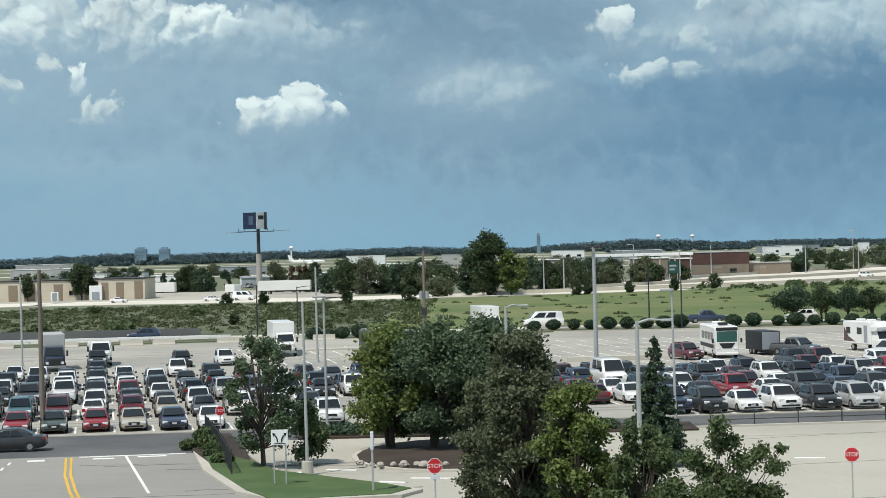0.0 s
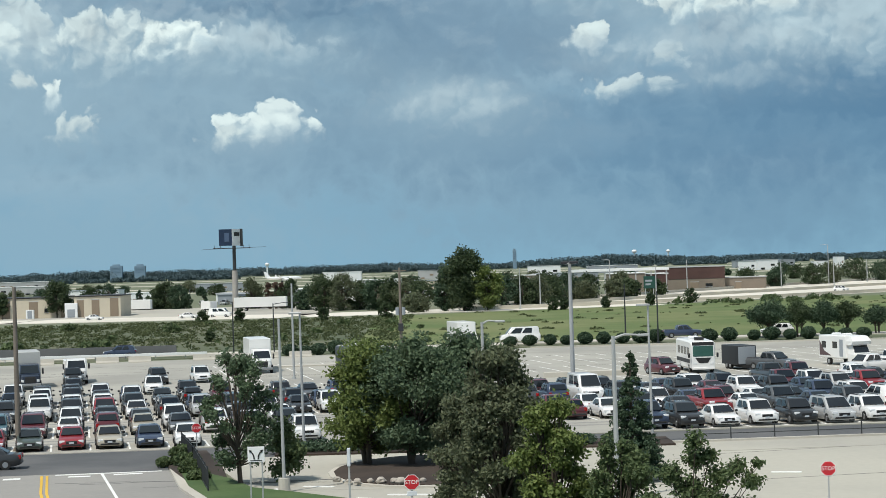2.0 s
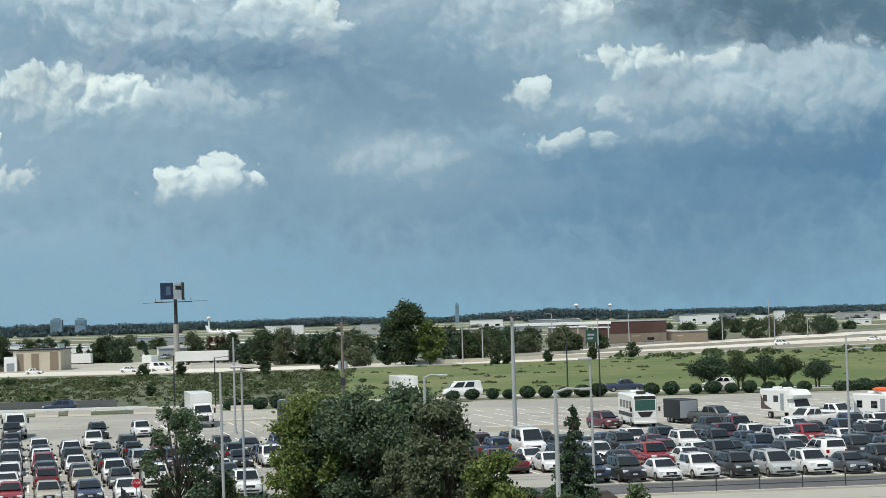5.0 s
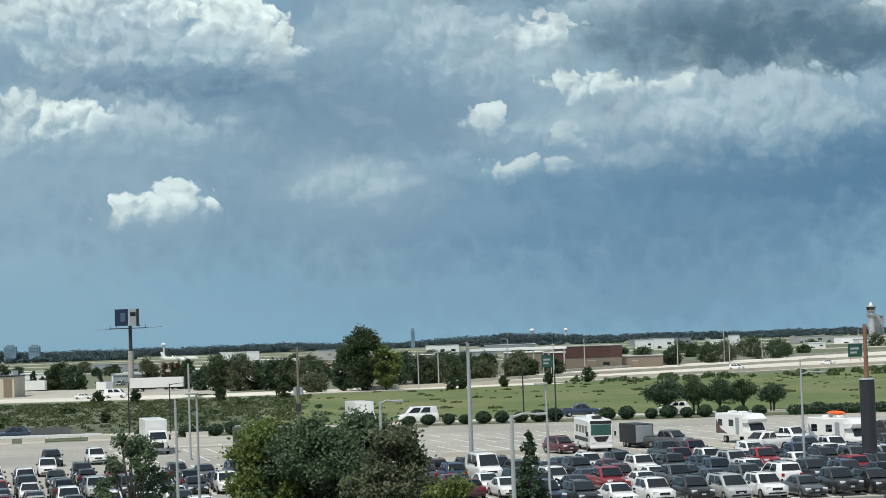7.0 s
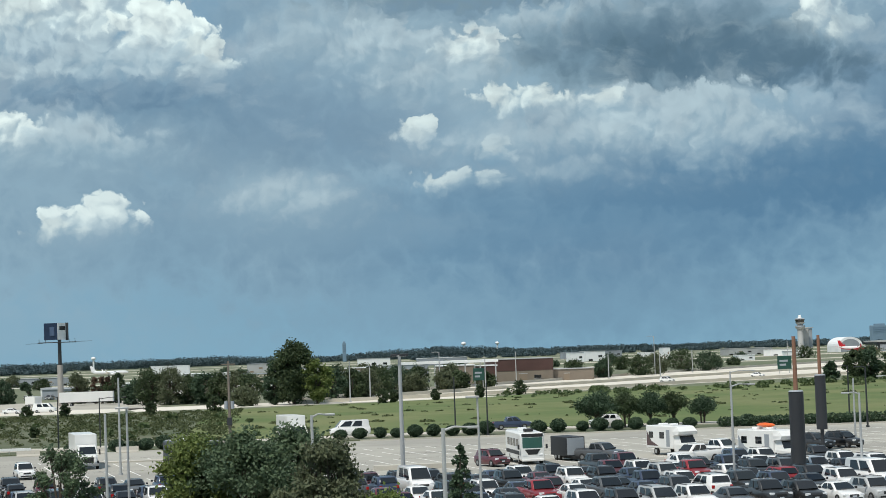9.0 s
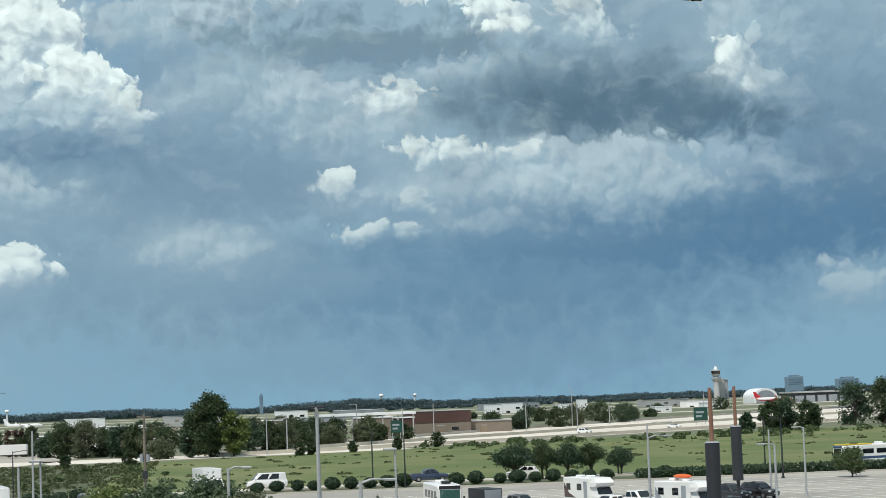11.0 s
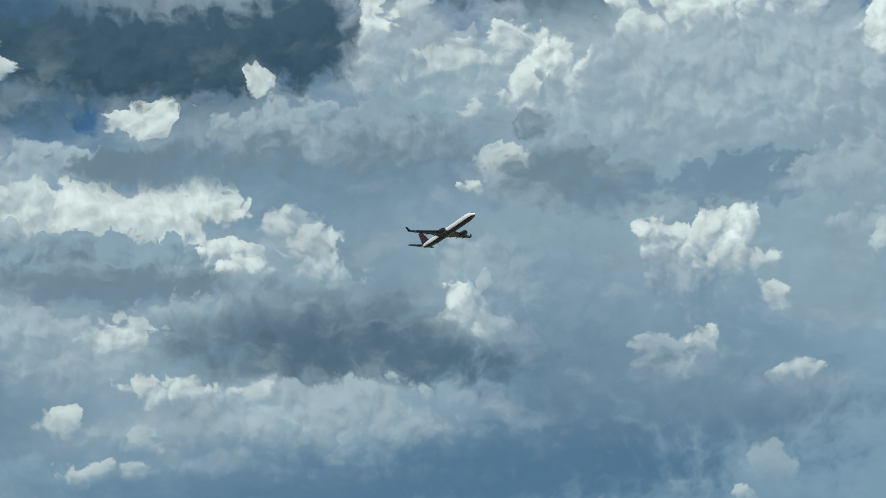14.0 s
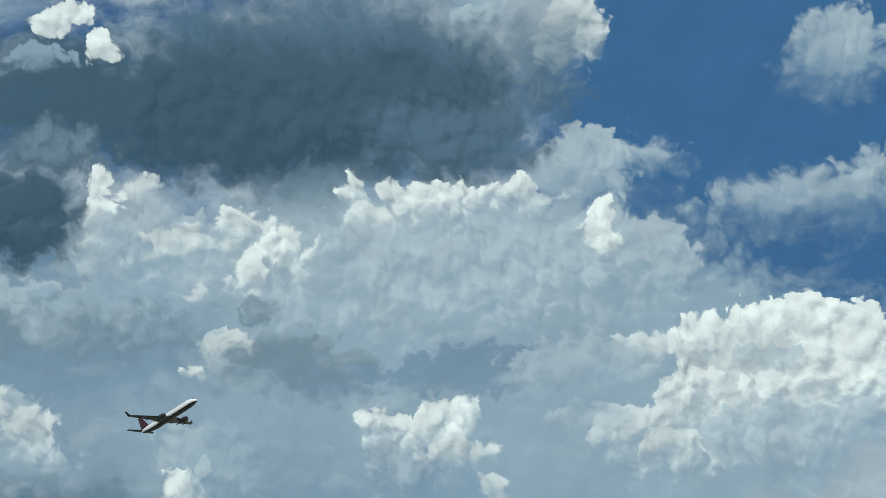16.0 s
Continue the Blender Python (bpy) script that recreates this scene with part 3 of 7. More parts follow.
DRIVE = material("drive_concrete", (0.285, 0.272, 0.25), 0.9, vary=0.18, scale=0.4, second=(0.235, 0.228, 0.215), second_scale=0.06)
ASPHALT = material("asphalt", (0.075, 0.078, 0.082), 0.9, vary=0.25, scale=0.5, second=(0.12, 0.12, 0.12), second_scale=0.07)
LOT = material("worn_lot_surface", (0.375, 0.36, 0.315), 0.9, vary=0.22, scale=0.3, second=(0.29, 0.28, 0.25), second_scale=0.045)
KERB = material("kerb_concrete", (0.50, 0.47, 0.41), 0.85, vary=0.15)
WHITEPAINT = material("road_paint_white", (0.80, 0.80, 0.77), 0.7, vary=0.15)
YELLOWPAINT = material("road_paint_yellow", (0.72, 0.44, 0.05), 0.7, vary=0.15)
GRASSLAND = material("rough_grassland", (0.135, 0.155, 0.055), 0.95, vary=0.35, scale=0.06, second=(0.105, 0.155, 0.045), second_scale=0.02)
LAWN = material("mown_lawn", (0.050, 0.092, 0.026), 0.95, vary=0.4, scale=1.2, second=(0.070, 0.112, 0.036), second_scale=0.4, bump=0.4)
MEADOW = material("green_meadow", (0.088, 0.128, 0.034), 0.95, vary=0.5, scale=0.10, second=(0.150, 0.165, 0.062), second_scale=0.022)
SCRUBLAND = material("scrub_ground", (0.068, 0.088, 0.042), 0.95, vary=0.45, scale=0.10, second=(0.115, 0.122, 0.072), second_scale=0.03)
AIRFIELD = material("airfield_grass", (0.115, 0.135, 0.075), 0.95, vary=0.25, scale=0.01, second=(0.16, 0.17, 0.11), second_scale=0.003)
RUNWAY = material("runway_concrete", (0.56, 0.52, 0.43), 0.9, vary=0.12, scale=0.02)
HIGHWAY = material("highway_concrete", (0.66, 0.62, 0.54), 0.9, vary=0.12, scale=0.05, second_scale=0.02)
MULCH = material("dark_mulch", (0.055, 0.038, 0.028), 0.95, vary=0.5, scale=1.5)
GALV = material("galvanised_steel", (0.46, 0.47, 0.47), 0.5, 0.35, vary=0.15)
DARKPOLE = material("dark_painted_steel", (0.03, 0.034, 0.036), 0.45)
WOODPOLE = material("weathered_pole_timber", (0.20, 0.172, 0.142), 0.85, vary=0.3)
RUST = material("rust_brown_steel", (0.26, 0.135, 0.085), 0.7, vary=0.3)
SHROUD = material("charcoal_shroud", (0.028, 0.031, 0.036), 0.55, vary=0.2)
SIGNRED = material("sign_red", (0.50, 0.018, 0.028), 0.4, vary=0.1)
SIGNWHITE = material("sign_white", (0.82, 0.83, 0.83), 0.4, vary=0.06)
SIGNBLACK = material("sign_black", (0.015, 0.015, 0.015), 0.5)
SIGNGREEN = material("sign_green", (0.010, 0.06, 0.045), 0.4)
WHITE_PANEL = material("white_body_panel", (0.78, 0.78, 0.76), 0.35, vary=0.06, coat=0.3)
CREAM = material("cream_block_wall", (0.58, 0.52, 0.41), 0.85, vary=0.12)
TAN = material("tan_wall", (0.23, 0.19, 0.15), 0.85, vary=0.15)
BROWN = material("red_brown_cladding", (0.085, 0.042, 0.036), 0.75, vary=0.2)
DOORTAN = material("roller_door_tan", (0.25, 0.195, 0.14), 0.6, vary=0.1)
ROOFGREY = material("roof_membrane", (0.42, 0.43, 0.43), 0.8)
METALGREY = material("grey_metal_cladding", (0.30, 0.33, 0.36), 0.5, vary=0.15)
# distance haze over the horizon blocks is put into these two colours
HAZE_BLUE = material("hazy_far_wall", (0.17, 0.26, 0.34), 0.8, vary=0.05)
ROOF_HAZE = material("hazy_far_glazing", (0.14, 0.22, 0.30), 0.6, vary=0.05)
NAVY = material("billboard_navy", (0.012, 0.030, 0.075), 0.4, vary=0.3)
BARK = material("bark", (0.085, 0.068, 0.052), 0.95, vary=0.4, scale=2.0, bump=0.6)
STONE = material("boulder_stone", (0.42, 0.38, 0.33), 0.9, vary=0.3, bump=0.4)
TEALGLASS = material("tinted_coach_glass", (0.05, 0.13, 0.11), 0.06, spec=0.8)
REDPLANE = material("red_aircraft_paint", (0.55, 0.02, 0.03), 0.35)
# grey of belly, wings and engines, darkened to hold the underside's shade
PLANESHADE = material("aircraft_grey_with_shade", (0.016, 0.021, 0.030), 0.4, vary=0.1, spec=0.3)
PLANEWHITE = material("aircraft_white", (0.82, 0.83, 0.84), 0.25, vary=0.04, coat=0.4)
PLANERED = material("aircraft_fin_maroon", (0.045, 0.006, 0.012), 0.4)
ORANGE = material("orange_kayak_plastic", (0.75, 0.13, 0.02), 0.4)
LEAF_OAK = foliage("leaves_mid_green", (0.052, 0.082, 0.036), (0.15, 0.2, 0.085))
LEAF_DARK = foliage("leaves_deep_green", (0.06, 0.098, 0.056), (0.145, 0.205, 0.112))
LEAF_LIME = foliage("leaves_light_green", (0.075, 0.115, 0.028), (0.21, 0.26, 0.08))
LEAF_BROWN = foliage("leaves_bronze_green", (0.062, 0.078, 0.045), (0.165, 0.19, 0.105))
LEAF_SPRUCE = foliage("needles_blue_green", (0.030, 0.058, 0.034), (0.075, 0.120, 0.065), 0.2)
LEAF_FIELD = foliage("leaves_dark_field_green", (0.030, 0.052, 0.028), (0.090, 0.125, 0.055))
DARKWALL = material("dark_grey_wall", (0.13, 0.135, 0.14), 0.85, vary=0.2)
LEAF_SCRUB = foliage("scrub_leaves", (0.055, 0.075, 0.030), (0.140, 0.160, 0.075))
# leaf colour tinted blue to stand in for distance haze
LEAF_HAZE = foliage("hazed_wood_leaves", (0.052, 0.088, 0.100), (0.066, 0.104, 0.114), 0.1)
LEAF_AUTUMN = foliage("reddish_brown_leaves", (0.075, 0.045, 0.035), (0.15, 0.10, 0.07))


# ---- mesh helpers ----
class Shape:
    """Collects points and faces for one mesh."""

    def __init__(self):
        self.v, self.f = [], []

    def loft(self, rings, caps=True):
        n, k = len(self.v), len(rings[0])
        for r in rings:
            self.v.extend(r)
        for i in range(len(rings) - 1):
            for j in range(k):
                a, b = n + i * k + j, n + i * k + (j + 1) % k
                self.f.append((a, b, b + k, a + k))
        if caps:
            self.f.append(tuple(n + j for j in reversed(range(k))))
            self.f.append(tuple(n + (len(rings) - 1) * k + j for j in range(k)))
        return self

    def box(self, x0, x1, y0, y1, z0, z1, c=0.0):
        """A block, its edges chamfered by c."""
        def ring(z, d):
            e = c
            xa, xb, ya, yb = x0 + d, x1 - d, y0 + d, y1 - d
            if e <= 0:
                return [(xa, ya, z), (xb, ya, z), (xb, yb, z), (xa, yb, z)]
            return [(xa + e, ya, z), (xb - e, ya, z), (xb, ya + e, z), (xb, yb - e, z), (xb - e, yb, z), (xa + e, yb, z), (xa, yb - e, z), (xa, ya + e, z)]
        if c <= 0:
            return self.loft([ring(z0, 0), ring(z1, 0)])
        return self.loft([ring(z0, c * 0.8), ring(z0 + c, 0), ring(z1 - c, 0), ring(z1, c * 0.8)])

    def tube(self, p, q, r0, r1=None, n=10):
        """A round bar from p to q."""
        p, q = Vector(p), Vector(q)
        r1 = r0 if r1 is None else r1
        d = (q - p).normalized()
        a = d.orthogonal().normalized()
        b = d.cross(a)
        self.loft([[tuple(c + (a * math.cos(i * math.tau / n) + b * math.sin(i * math.tau / n)) * r) for i in range(n)] for c, r in ((p, r0), (q, r1))])
        return self

    def slab(self, quad, out, thick):
        """A thin plate over four corners, moved out along its normal."""
        q = [Vector(p) for p in quad]
        nn = (q[1] - q[0]).cross(q[3] - q[0]).normalized()
        a = [tuple(p + nn * out) for p in q]
        b = [tuple(p + nn * (out - thick)) for p in q]
        return self.loft([b, a])

    def disc(self, c, rx, rz, y0, y1, n=20):
        """A flat oval plate in the x-z plane."""
        return self.loft([[(c[0] + rx * math.cos(i * math.tau / n), y, c[1] + rz * math.sin(i * math.tau / n)) for i in range(n)] for y in (y1, y0)])


def mesh_of(name, s, mat, smoothed=False):
    me = bpy.data.meshes.new(name)
    me.from_pydata(s.v, [], s.f)
    me.materials.append(mat)
    bm = bmesh.new()
    bm.from_mesh(me)
    bmesh.ops.recalc_face_normals(bm, faces=bm.faces)
    bm.to_mesh(me)
    bm.free()
    if smoothed:
        me.polygons.foreach_set("use_smooth", [True] * len(me.polygons))
    me.update()
    return me


def part(name, s, mat, parent=None, label="", smoothed=False):
    ob = new(name, mesh_of(name, s, mat, smoothed))
    if parent:
        ob.parent = parent
    if label:
        ob["label"] = label
    return ob


def empty(name, m, label, category, group=""):
    ob = new(name)
    ob.matrix_world = m
    return tagged(ob, label, category, group)


def structure(name, s, mat, label):
    return tagged(part(name, s, mat), label, "", "", "structure")


def sheet(points, z, thick):
    """A level slab over a convex outline."""
    s = Shape()
    pts = points if sum((points[i][0] * points[(i + 1) % len(points)][1] - points[(i + 1) % len(points)][0] * points[i][1]) for i in range(len(points))) > 0 else points[::-1]
    return s.loft([[(x, y, z - thick) for x, y in pts], [(x, y, z) for x, y in pts]])


def strip(points, width, z, thick, s=None):
    """A band of even width along a line, lying on z."""
    s = s or Shape()
    for (ax, ay), (bx, by) in zip(points, points[1:]):
        d = Vector((bx - ax, by - ay)).normalized()
        nx, ny = -d.y * width / 2, d.x * width / 2
        ring = [(ax - nx, ay - ny), (bx - nx, by - ny), (bx + nx, by + ny), (ax + nx, ay + ny)]
        s.loft([[(x, y, z - thick) for x, y in ring], [(x, y, z) for x, y in ring]])
    return s


# ---- ground, roads and the parking lot ----
FRONT = 0.052      # slope of the lot's front edge across the view


def edge(x, y0):
    return (x, y0 + FRONT * x)


structure("ground", Shape().loft([[(-3500, -400, -0.6), (3500, -400, -0.6), (3500, 4900, -0.6), (-3500, 4900, -0.6)], [(-3500, -400, -0.03), (3500, -400, -0.03), (3500, 4900, -0.03), (-3500, 4900, -0.03)]]), AIRFIELD, "flat grassland reaching to the horizon")
structure("parking_lot", sheet([edge(-140, 132.3), edge(190, 133.4), (190, 248), (15, 268), (-60, 262), (-140, 258)], 0.06, 0.4), LOT, "wide pale worn parking lot surface with faded stall lines")
structure("road_front", sheet([edge(-140, 118.6), edge(190, 118.2), edge(190, 132.9), edge(-140, 132.0)], 0.02, 0.4), ASPHALT, "dark asphalt road along the front of the parking lot")
structure("pavement_drive", sheet([(-60, 40), (-3.2, 40), (-9.8, 95), (-13.2, 107), (-15.4, 117.6), edge(-60, 118.2)], 0.03, 0.4), DRIVE, "grey concrete entrance drive with lane markings")
structure("pavement_apron", sheet([(-3.0, 40), (120, 40), edge(120, 118.6), edge(-4, 118.2), (-12, 106), (-9, 95)], 0.012, 0.4), CONCRETE, "broad pale concrete apron beside the road")
# kerb step along the front edge of the lot
structure("kerb_lot", strip([edge(-140, 132.15), edge(-16, 132.15)], 0.25, 0.09, 0.3), KERB, "low concrete kerb along the parking lot")
structure("kerb_road", strip([edge(16, 118.6 + 5.5), edge(190, 118.6 + 5.5)], 0.4, 0.16, 0.3), KERB, "pale kerb between apron and road")
structure("pavement_verge", sheet([edge(16, 118.0), edge(190, 118.0), edge(190, 123.9), edge(16, 123.9)], 0.034, 0.3), CONCRETE, "pale concrete verge between apron and road")
# raised islands inside the lot
structure("kerb_island", strip([(12.5, 199.2), (21, 199.6)], 1.4, 0.55, 0.6), KERB, "raised concrete kerb island in the parking lot")
structure("kerb_island_left", strip([(-22, 236), (-4, 238)], 2.2, 0.22, 0.4), KERB, "low concrete kerb island in the parking lot")
structure("kerb_back", strip([(15, 267.4), (190, 247.4)], 0.5, 0.25, 0.4), KERB, "kerb along the back of the parking lot")

# stall lines and other paint
paint = Shape()
U, V = Vector((math.cos(0.052), math.sin(0.052))), Vector((-math.sin(radians(10)), math.cos(radians(10))))
ORIGIN = Vector((0, 133.4))
STALL = 2.68
ROW_AT = (0, 10.4, 15.8, 26.5, 31.9, 42.6, 48.0, 58.7, 64.1, 75.0, 80.4, 91.0, 96.4, 107.0)


def stall(col, row):
    p = ORIGIN + U * (col * STALL) + V * ROW_AT[row]
    return p.x, p.y


for row in range(14):
    for col in range(-30 if row < 7 else -4, 40):
        x, y = stall(col + 0.5, row)
        if y > 250 or (row == 0 and -6 < col < 5):
            continue
        strip([(x, y + 0.1), (x + V.x * 5.2, y + V.y * 5.2)], 0.14, 0.07, 0.02, paint)
structure("road_marking_stalls", paint, WHITEPAINT, "faded white stall lines on the parking lot")
marks = Shape()
strip([(-22.2, 116.6), (-15.9, 117.3)], 0.35, 0.05, 0.03, marks)
strip([(-19.4, 116.6), (-15.2, 98.0)], 0.16, 0.05, 0.03, marks)
strip([(-21.2, 115.4), (-19.9, 115.5)], 0.5, 0.05, 0.03, marks)
strip([(-18.6, 116.0), (-16.9, 116.2)], 0.45, 0.05, 0.03, marks)
strip([(-25.0, 115.0), (-24.0, 115.2)], 0.8, 0.05, 0.03, marks)
for y in (114.5, 111.8, 108.0, 104.0):
    strip([(-25.9 + (114.5 - y) * 0.07, y), (-25.7 + (114.5 - y) * 0.07, y - 1.4)], 0.16, 0.05, 0.03, marks)
structure("road_marking_lanes", marks, WHITEPAINT, "white lane lines and arrows on the drive")
for name, off in (("road_marking_centre", 0.0), ("road_marking_centre_second", 0.32)):
    structure(name, strip([(-22.95 + off, 116.3), (-21.2 + off, 107), (-19.5 + off, 99.5), (-15.0 + off, 82)], 0.15, 0.05, 0.03), YELLOWPAINT, "yellow centre line on the drive")
dashes = Shape()
for ax, ay, bx, by in ((-9.3, 103.0, -8.0, 105.8), (-6.7, 106.6, -5.0, 105.9), (-3.6, 100.4, -2.2, 99.7), (-2.0, 101.6, 0.3, 101.0), (1.6, 102.4, 3.4, 101.8), (19.0, 106.4, 20.6, 106.0), (-9.6, 104.6, -8.4, 104.2)):
    strip([(ax, ay), (bx, by)], 0.35, 0.05, 0.035, dashes)
structure("road_marking_dashes", dashes, WHITEPAINT, "white dashes on the concrete apron")
# swept joints of the apron
joints = Shape()
for k in (4, 6, 8):
    strip([(8 + k * 0.5, 60 + k * 7.0), (45, 63 + k * 7.6)], 0.09, 0.017, 0.03, joints)
structure("trim_joints", joints, ASPHALT, "dark tar joints across the concrete apron")

# tar-filled cracks across the lot and the drive
cracks, cr = Shape(), random.Random(19)
for i in range(46):
    x, y = (cr.uniform(-28, -10), cr.uniform(86, 115)) if i < 10 else (cr.uniform(-75, 70), cr.uniform(200, 250))
    pts = [(x, y)]
    for k in range(cr.randint(4, 9)):
        x, y = x + cr.uniform(.6, 2.6), y + cr.uniform(-.5, .6)
        pts.append((x, y))
    strip(pts, cr.uniform(.04, .10), .037 if i < 10 else .066, .02, cracks)
structure("trim_cracks", cracks, ASPHALT, "dark tar-filled cracks in the paving")
# darker worn wheel tracks before the rows
wear = Shape()
for r_ in (10.4 - 3.2, 26.5 - 3.2, 42.6 - 3.2):
    a, b = ORIGIN + V * r_ + U * -90, ORIGIN + V * r_ + U * 110
    for o in (-1.1, 1.1):
        strip([(a.x, a.y + o), (b.x, b.y + o)], .7, .064, .02, wear)
structure("trim_wear", wear, DRIVE, "darker wheel tracks along the aisles")

# grass spit with its kerb, planting bed and mulch island
SPIT = [(-15.3, 118.2), (-13.3, 107.2), (-10.4, 97.0), (-8.2, 92.8), (-2.6, 94.0), (-1.6, 96.0), (-3.0, 98.2), (-7.0, 103.0), (-9.6, 105.4), (-11.4, 110.5), (-12.6, 116.5), (-15.0, 127.4), (-16.0, 128.0)]
structure("kerb_spit", sheet([(x + (-0.25 if x < -9 else 0.3), y - 0.25) for x, y in SPIT[:10]], 0.17, 0.4), KERB, "pale concrete kerb round the grass spit")
structure("lawn_spit", sheet([(x + (0.2 if x < -9 else -0.25), y + 0.15) for x, y in SPIT[:10]], 0.20, 0.3), LAWN, "mown green grass spit between the drives")
structure("planting_bed", sheet([(-15.6, 118.0), (-13.0, 108.0), (-11.2, 110.0), (-12.2, 117.0), (-14.4, 128.2), (-16.4, 128.2)], 0.19, 0.4), MULCH, "mulched planting bed beside the fence")
ISLE = [(math.cos(a) * 5.6 + 0.3, 112.6 + math.sin(a) * 8.2) for a in [i * math.tau / 22 for i in range(22)]]
structure("kerb_isle", sheet([(0.3 + (x - 0.3) * 1.06, 112.6 + (y - 112.6) * 1.05) for x, y in ISLE], 0.14, 0.4), KERB, "kerb of the tree island")
structure("mulch_isle", sheet(ISLE, 0.19, 0.3), MULCH, "dark mulch of the tree island")
structure("lawn_near", sheet([(1.5, 40), (12.5, 40), (11.5, 88), (7.5, 96), (1.5, 90)], 0.16, 0.3), LAWN, "grass bed below the near trees")
structure("planting_strip", sheet([edge(-9.6, 124.5), edge(16, 122.5), edge(16, 127.6), edge(-9.6, 128.4)], 0.15, 0.3), MULCH, "planting strip with low juniper")

structure("pavement_path", sheet([(-12.4, 117.4), (-9.4, 105.2), (0, 104), (16, 116), edge(16, 122.7), edge(-9.6, 124.6), edge(-12.5, 124.6)], 0.026, 0.3), CONCRETE, "curving pale concrete path behind the grass spit")
structure("pavement_yard", sheet([(-180, 530), (-25, 512), (-20, 640), (-180, 640)], 0.0, 0.3), CONCRETE, "pale paved yard beyond the frontage road")

# land behind the lot
structure("verge_hedge", sheet([(-140, 262.5), (-60, 266), (15, 272), (200, 251), (200, 262), (15, 280), (-60, 278), (-140, 276)], 0.05, 0.4), SCRUBLAND, "grass verge behind the parking lot")
structure("road_back", strip([(-180, 272.5), (-60, 277), (-10, 283), (40, 287), (90, 280), (220, 262)], 7.0, 0.09, 0.4), KERB, "pale two lane road behind the hedge")
structure("field_scrub", sheet([(-260, 288), (-10, 291), (-10, 462), (-260, 462)], 0.03, 0.3), SCRUBLAND, "rough field of weeds and scrub")
structure("field_meadow", sheet([(-10, 291), (40, 294), (200, 272), (420, 420), (420, 560), (115, 525), (40, 482), (-10, 462)], 0.03, 0.3), MEADOW, "green meadow between road and highway")
structure("road_frontage", strip([(-320, 500), (-105, 514), (-30, 494), (60, 506)], 36, 0.06, 0.3), HIGHWAY, "pale frontage road behind the field")
def band(near, far, z, thick):
    """A slab between two edge lines."""
    s = Shape()
    for (a, b), (d, c) in zip(zip(near, near[1:]), zip(far, far[1:])):
        s.loft([[(x, y, z - thick) for x, y in (a, b, c, d)], [(x, y, z) for x, y in (a, b, c, d)]])
    return s


HW_NEAR = [(12, 492), (46, 502), (95, 526), (130, 558), (200, 604), (420, 760), (800, 1010)]
HW_FAR = [(10, 512), (56, 610), (129, 722), (176, 790), (290, 930), (560, 1180), (1000, 1500)]
structure("highway", band(HW_NEAR, HW_FAR, 0.10, 0.5), HIGHWAY, "broad pale concrete highway with several lanes")
for k, name in ((.45, "barrier_median"), (.02, "barrier_near"), (.97, "barrier_far")):
    structure(name, strip([(a[0] + (b[0] - a[0]) * k, a[1] + (b[1] - a[1]) * k) for a, b in zip(HW_NEAR, HW_FAR)], .6, 1.0, .95), KERB if k > .9 else RUNWAY, "low concrete barrier along the highway")
for k, name in ((.2, "shoulder_near"), (.52, "shoulder_far"), (.78, "shoulder_last")):
    structure("road_" + name, strip([(a[0] + (b[0] - a[0]) * k, a[1] + (b[1] - a[1]) * k) for a, b in zip(HW_NEAR, HW_FAR)], 3.4, .115, .02), RUNWAY, "darker worn lane of the highway")
for i, (pts, w) in enumerate((([(-1500, 1010), (1500, 1180)], 34), ([(-1500, 1290), (1600, 1490)], 60), ([(-1600, 1650), (1700, 1900)], 60), ([(-1700, 2150), (1800, 2450)], 80), ([(-1800, 2800), (1900, 3100)], 90))):
    structure("runway_%d" % (i + 1), strip(pts, w, 0.05, 0.3), RUNWAY, "pale concrete taxiway across the airfield")

# ---- vehicles ----
def wheel(parent, x, y, r=0.33, w=0.22):
    s = Shape().tube((x - w / 2, y, r), (x + w / 2, y, r), r, n=16)
    t = part("wheel", s, TYRE, parent)
    side = 1 if x > 0 else -1
    part("rim", Shape().tube((x + side * (w / 2 - 0.03), y, r), (x + side * (w / 2 + 0.012), y, r), r * 0.62, r * 0.55, n=12), RIM, t)
    return t


def hull(stations, w, z_soft=0.2):
    """Rings of a car's lower body, nose to tail."""
    rings = []
    for y, zb, zt, k in stations:
        h = w * k
        zs = max(zt - z_soft, zb + 0.08)
        half = [(h * 0.90, zb), (h, zb + (zs - zb) * 0.35), (h * 0.985, zs), (h * 0.90, zt - 0.045), (h * 0.62, zt)]
        rings.append([(x, y, z) for x, z in half] + [(-x, y, z) for x, z in reversed(half)])
    return rings


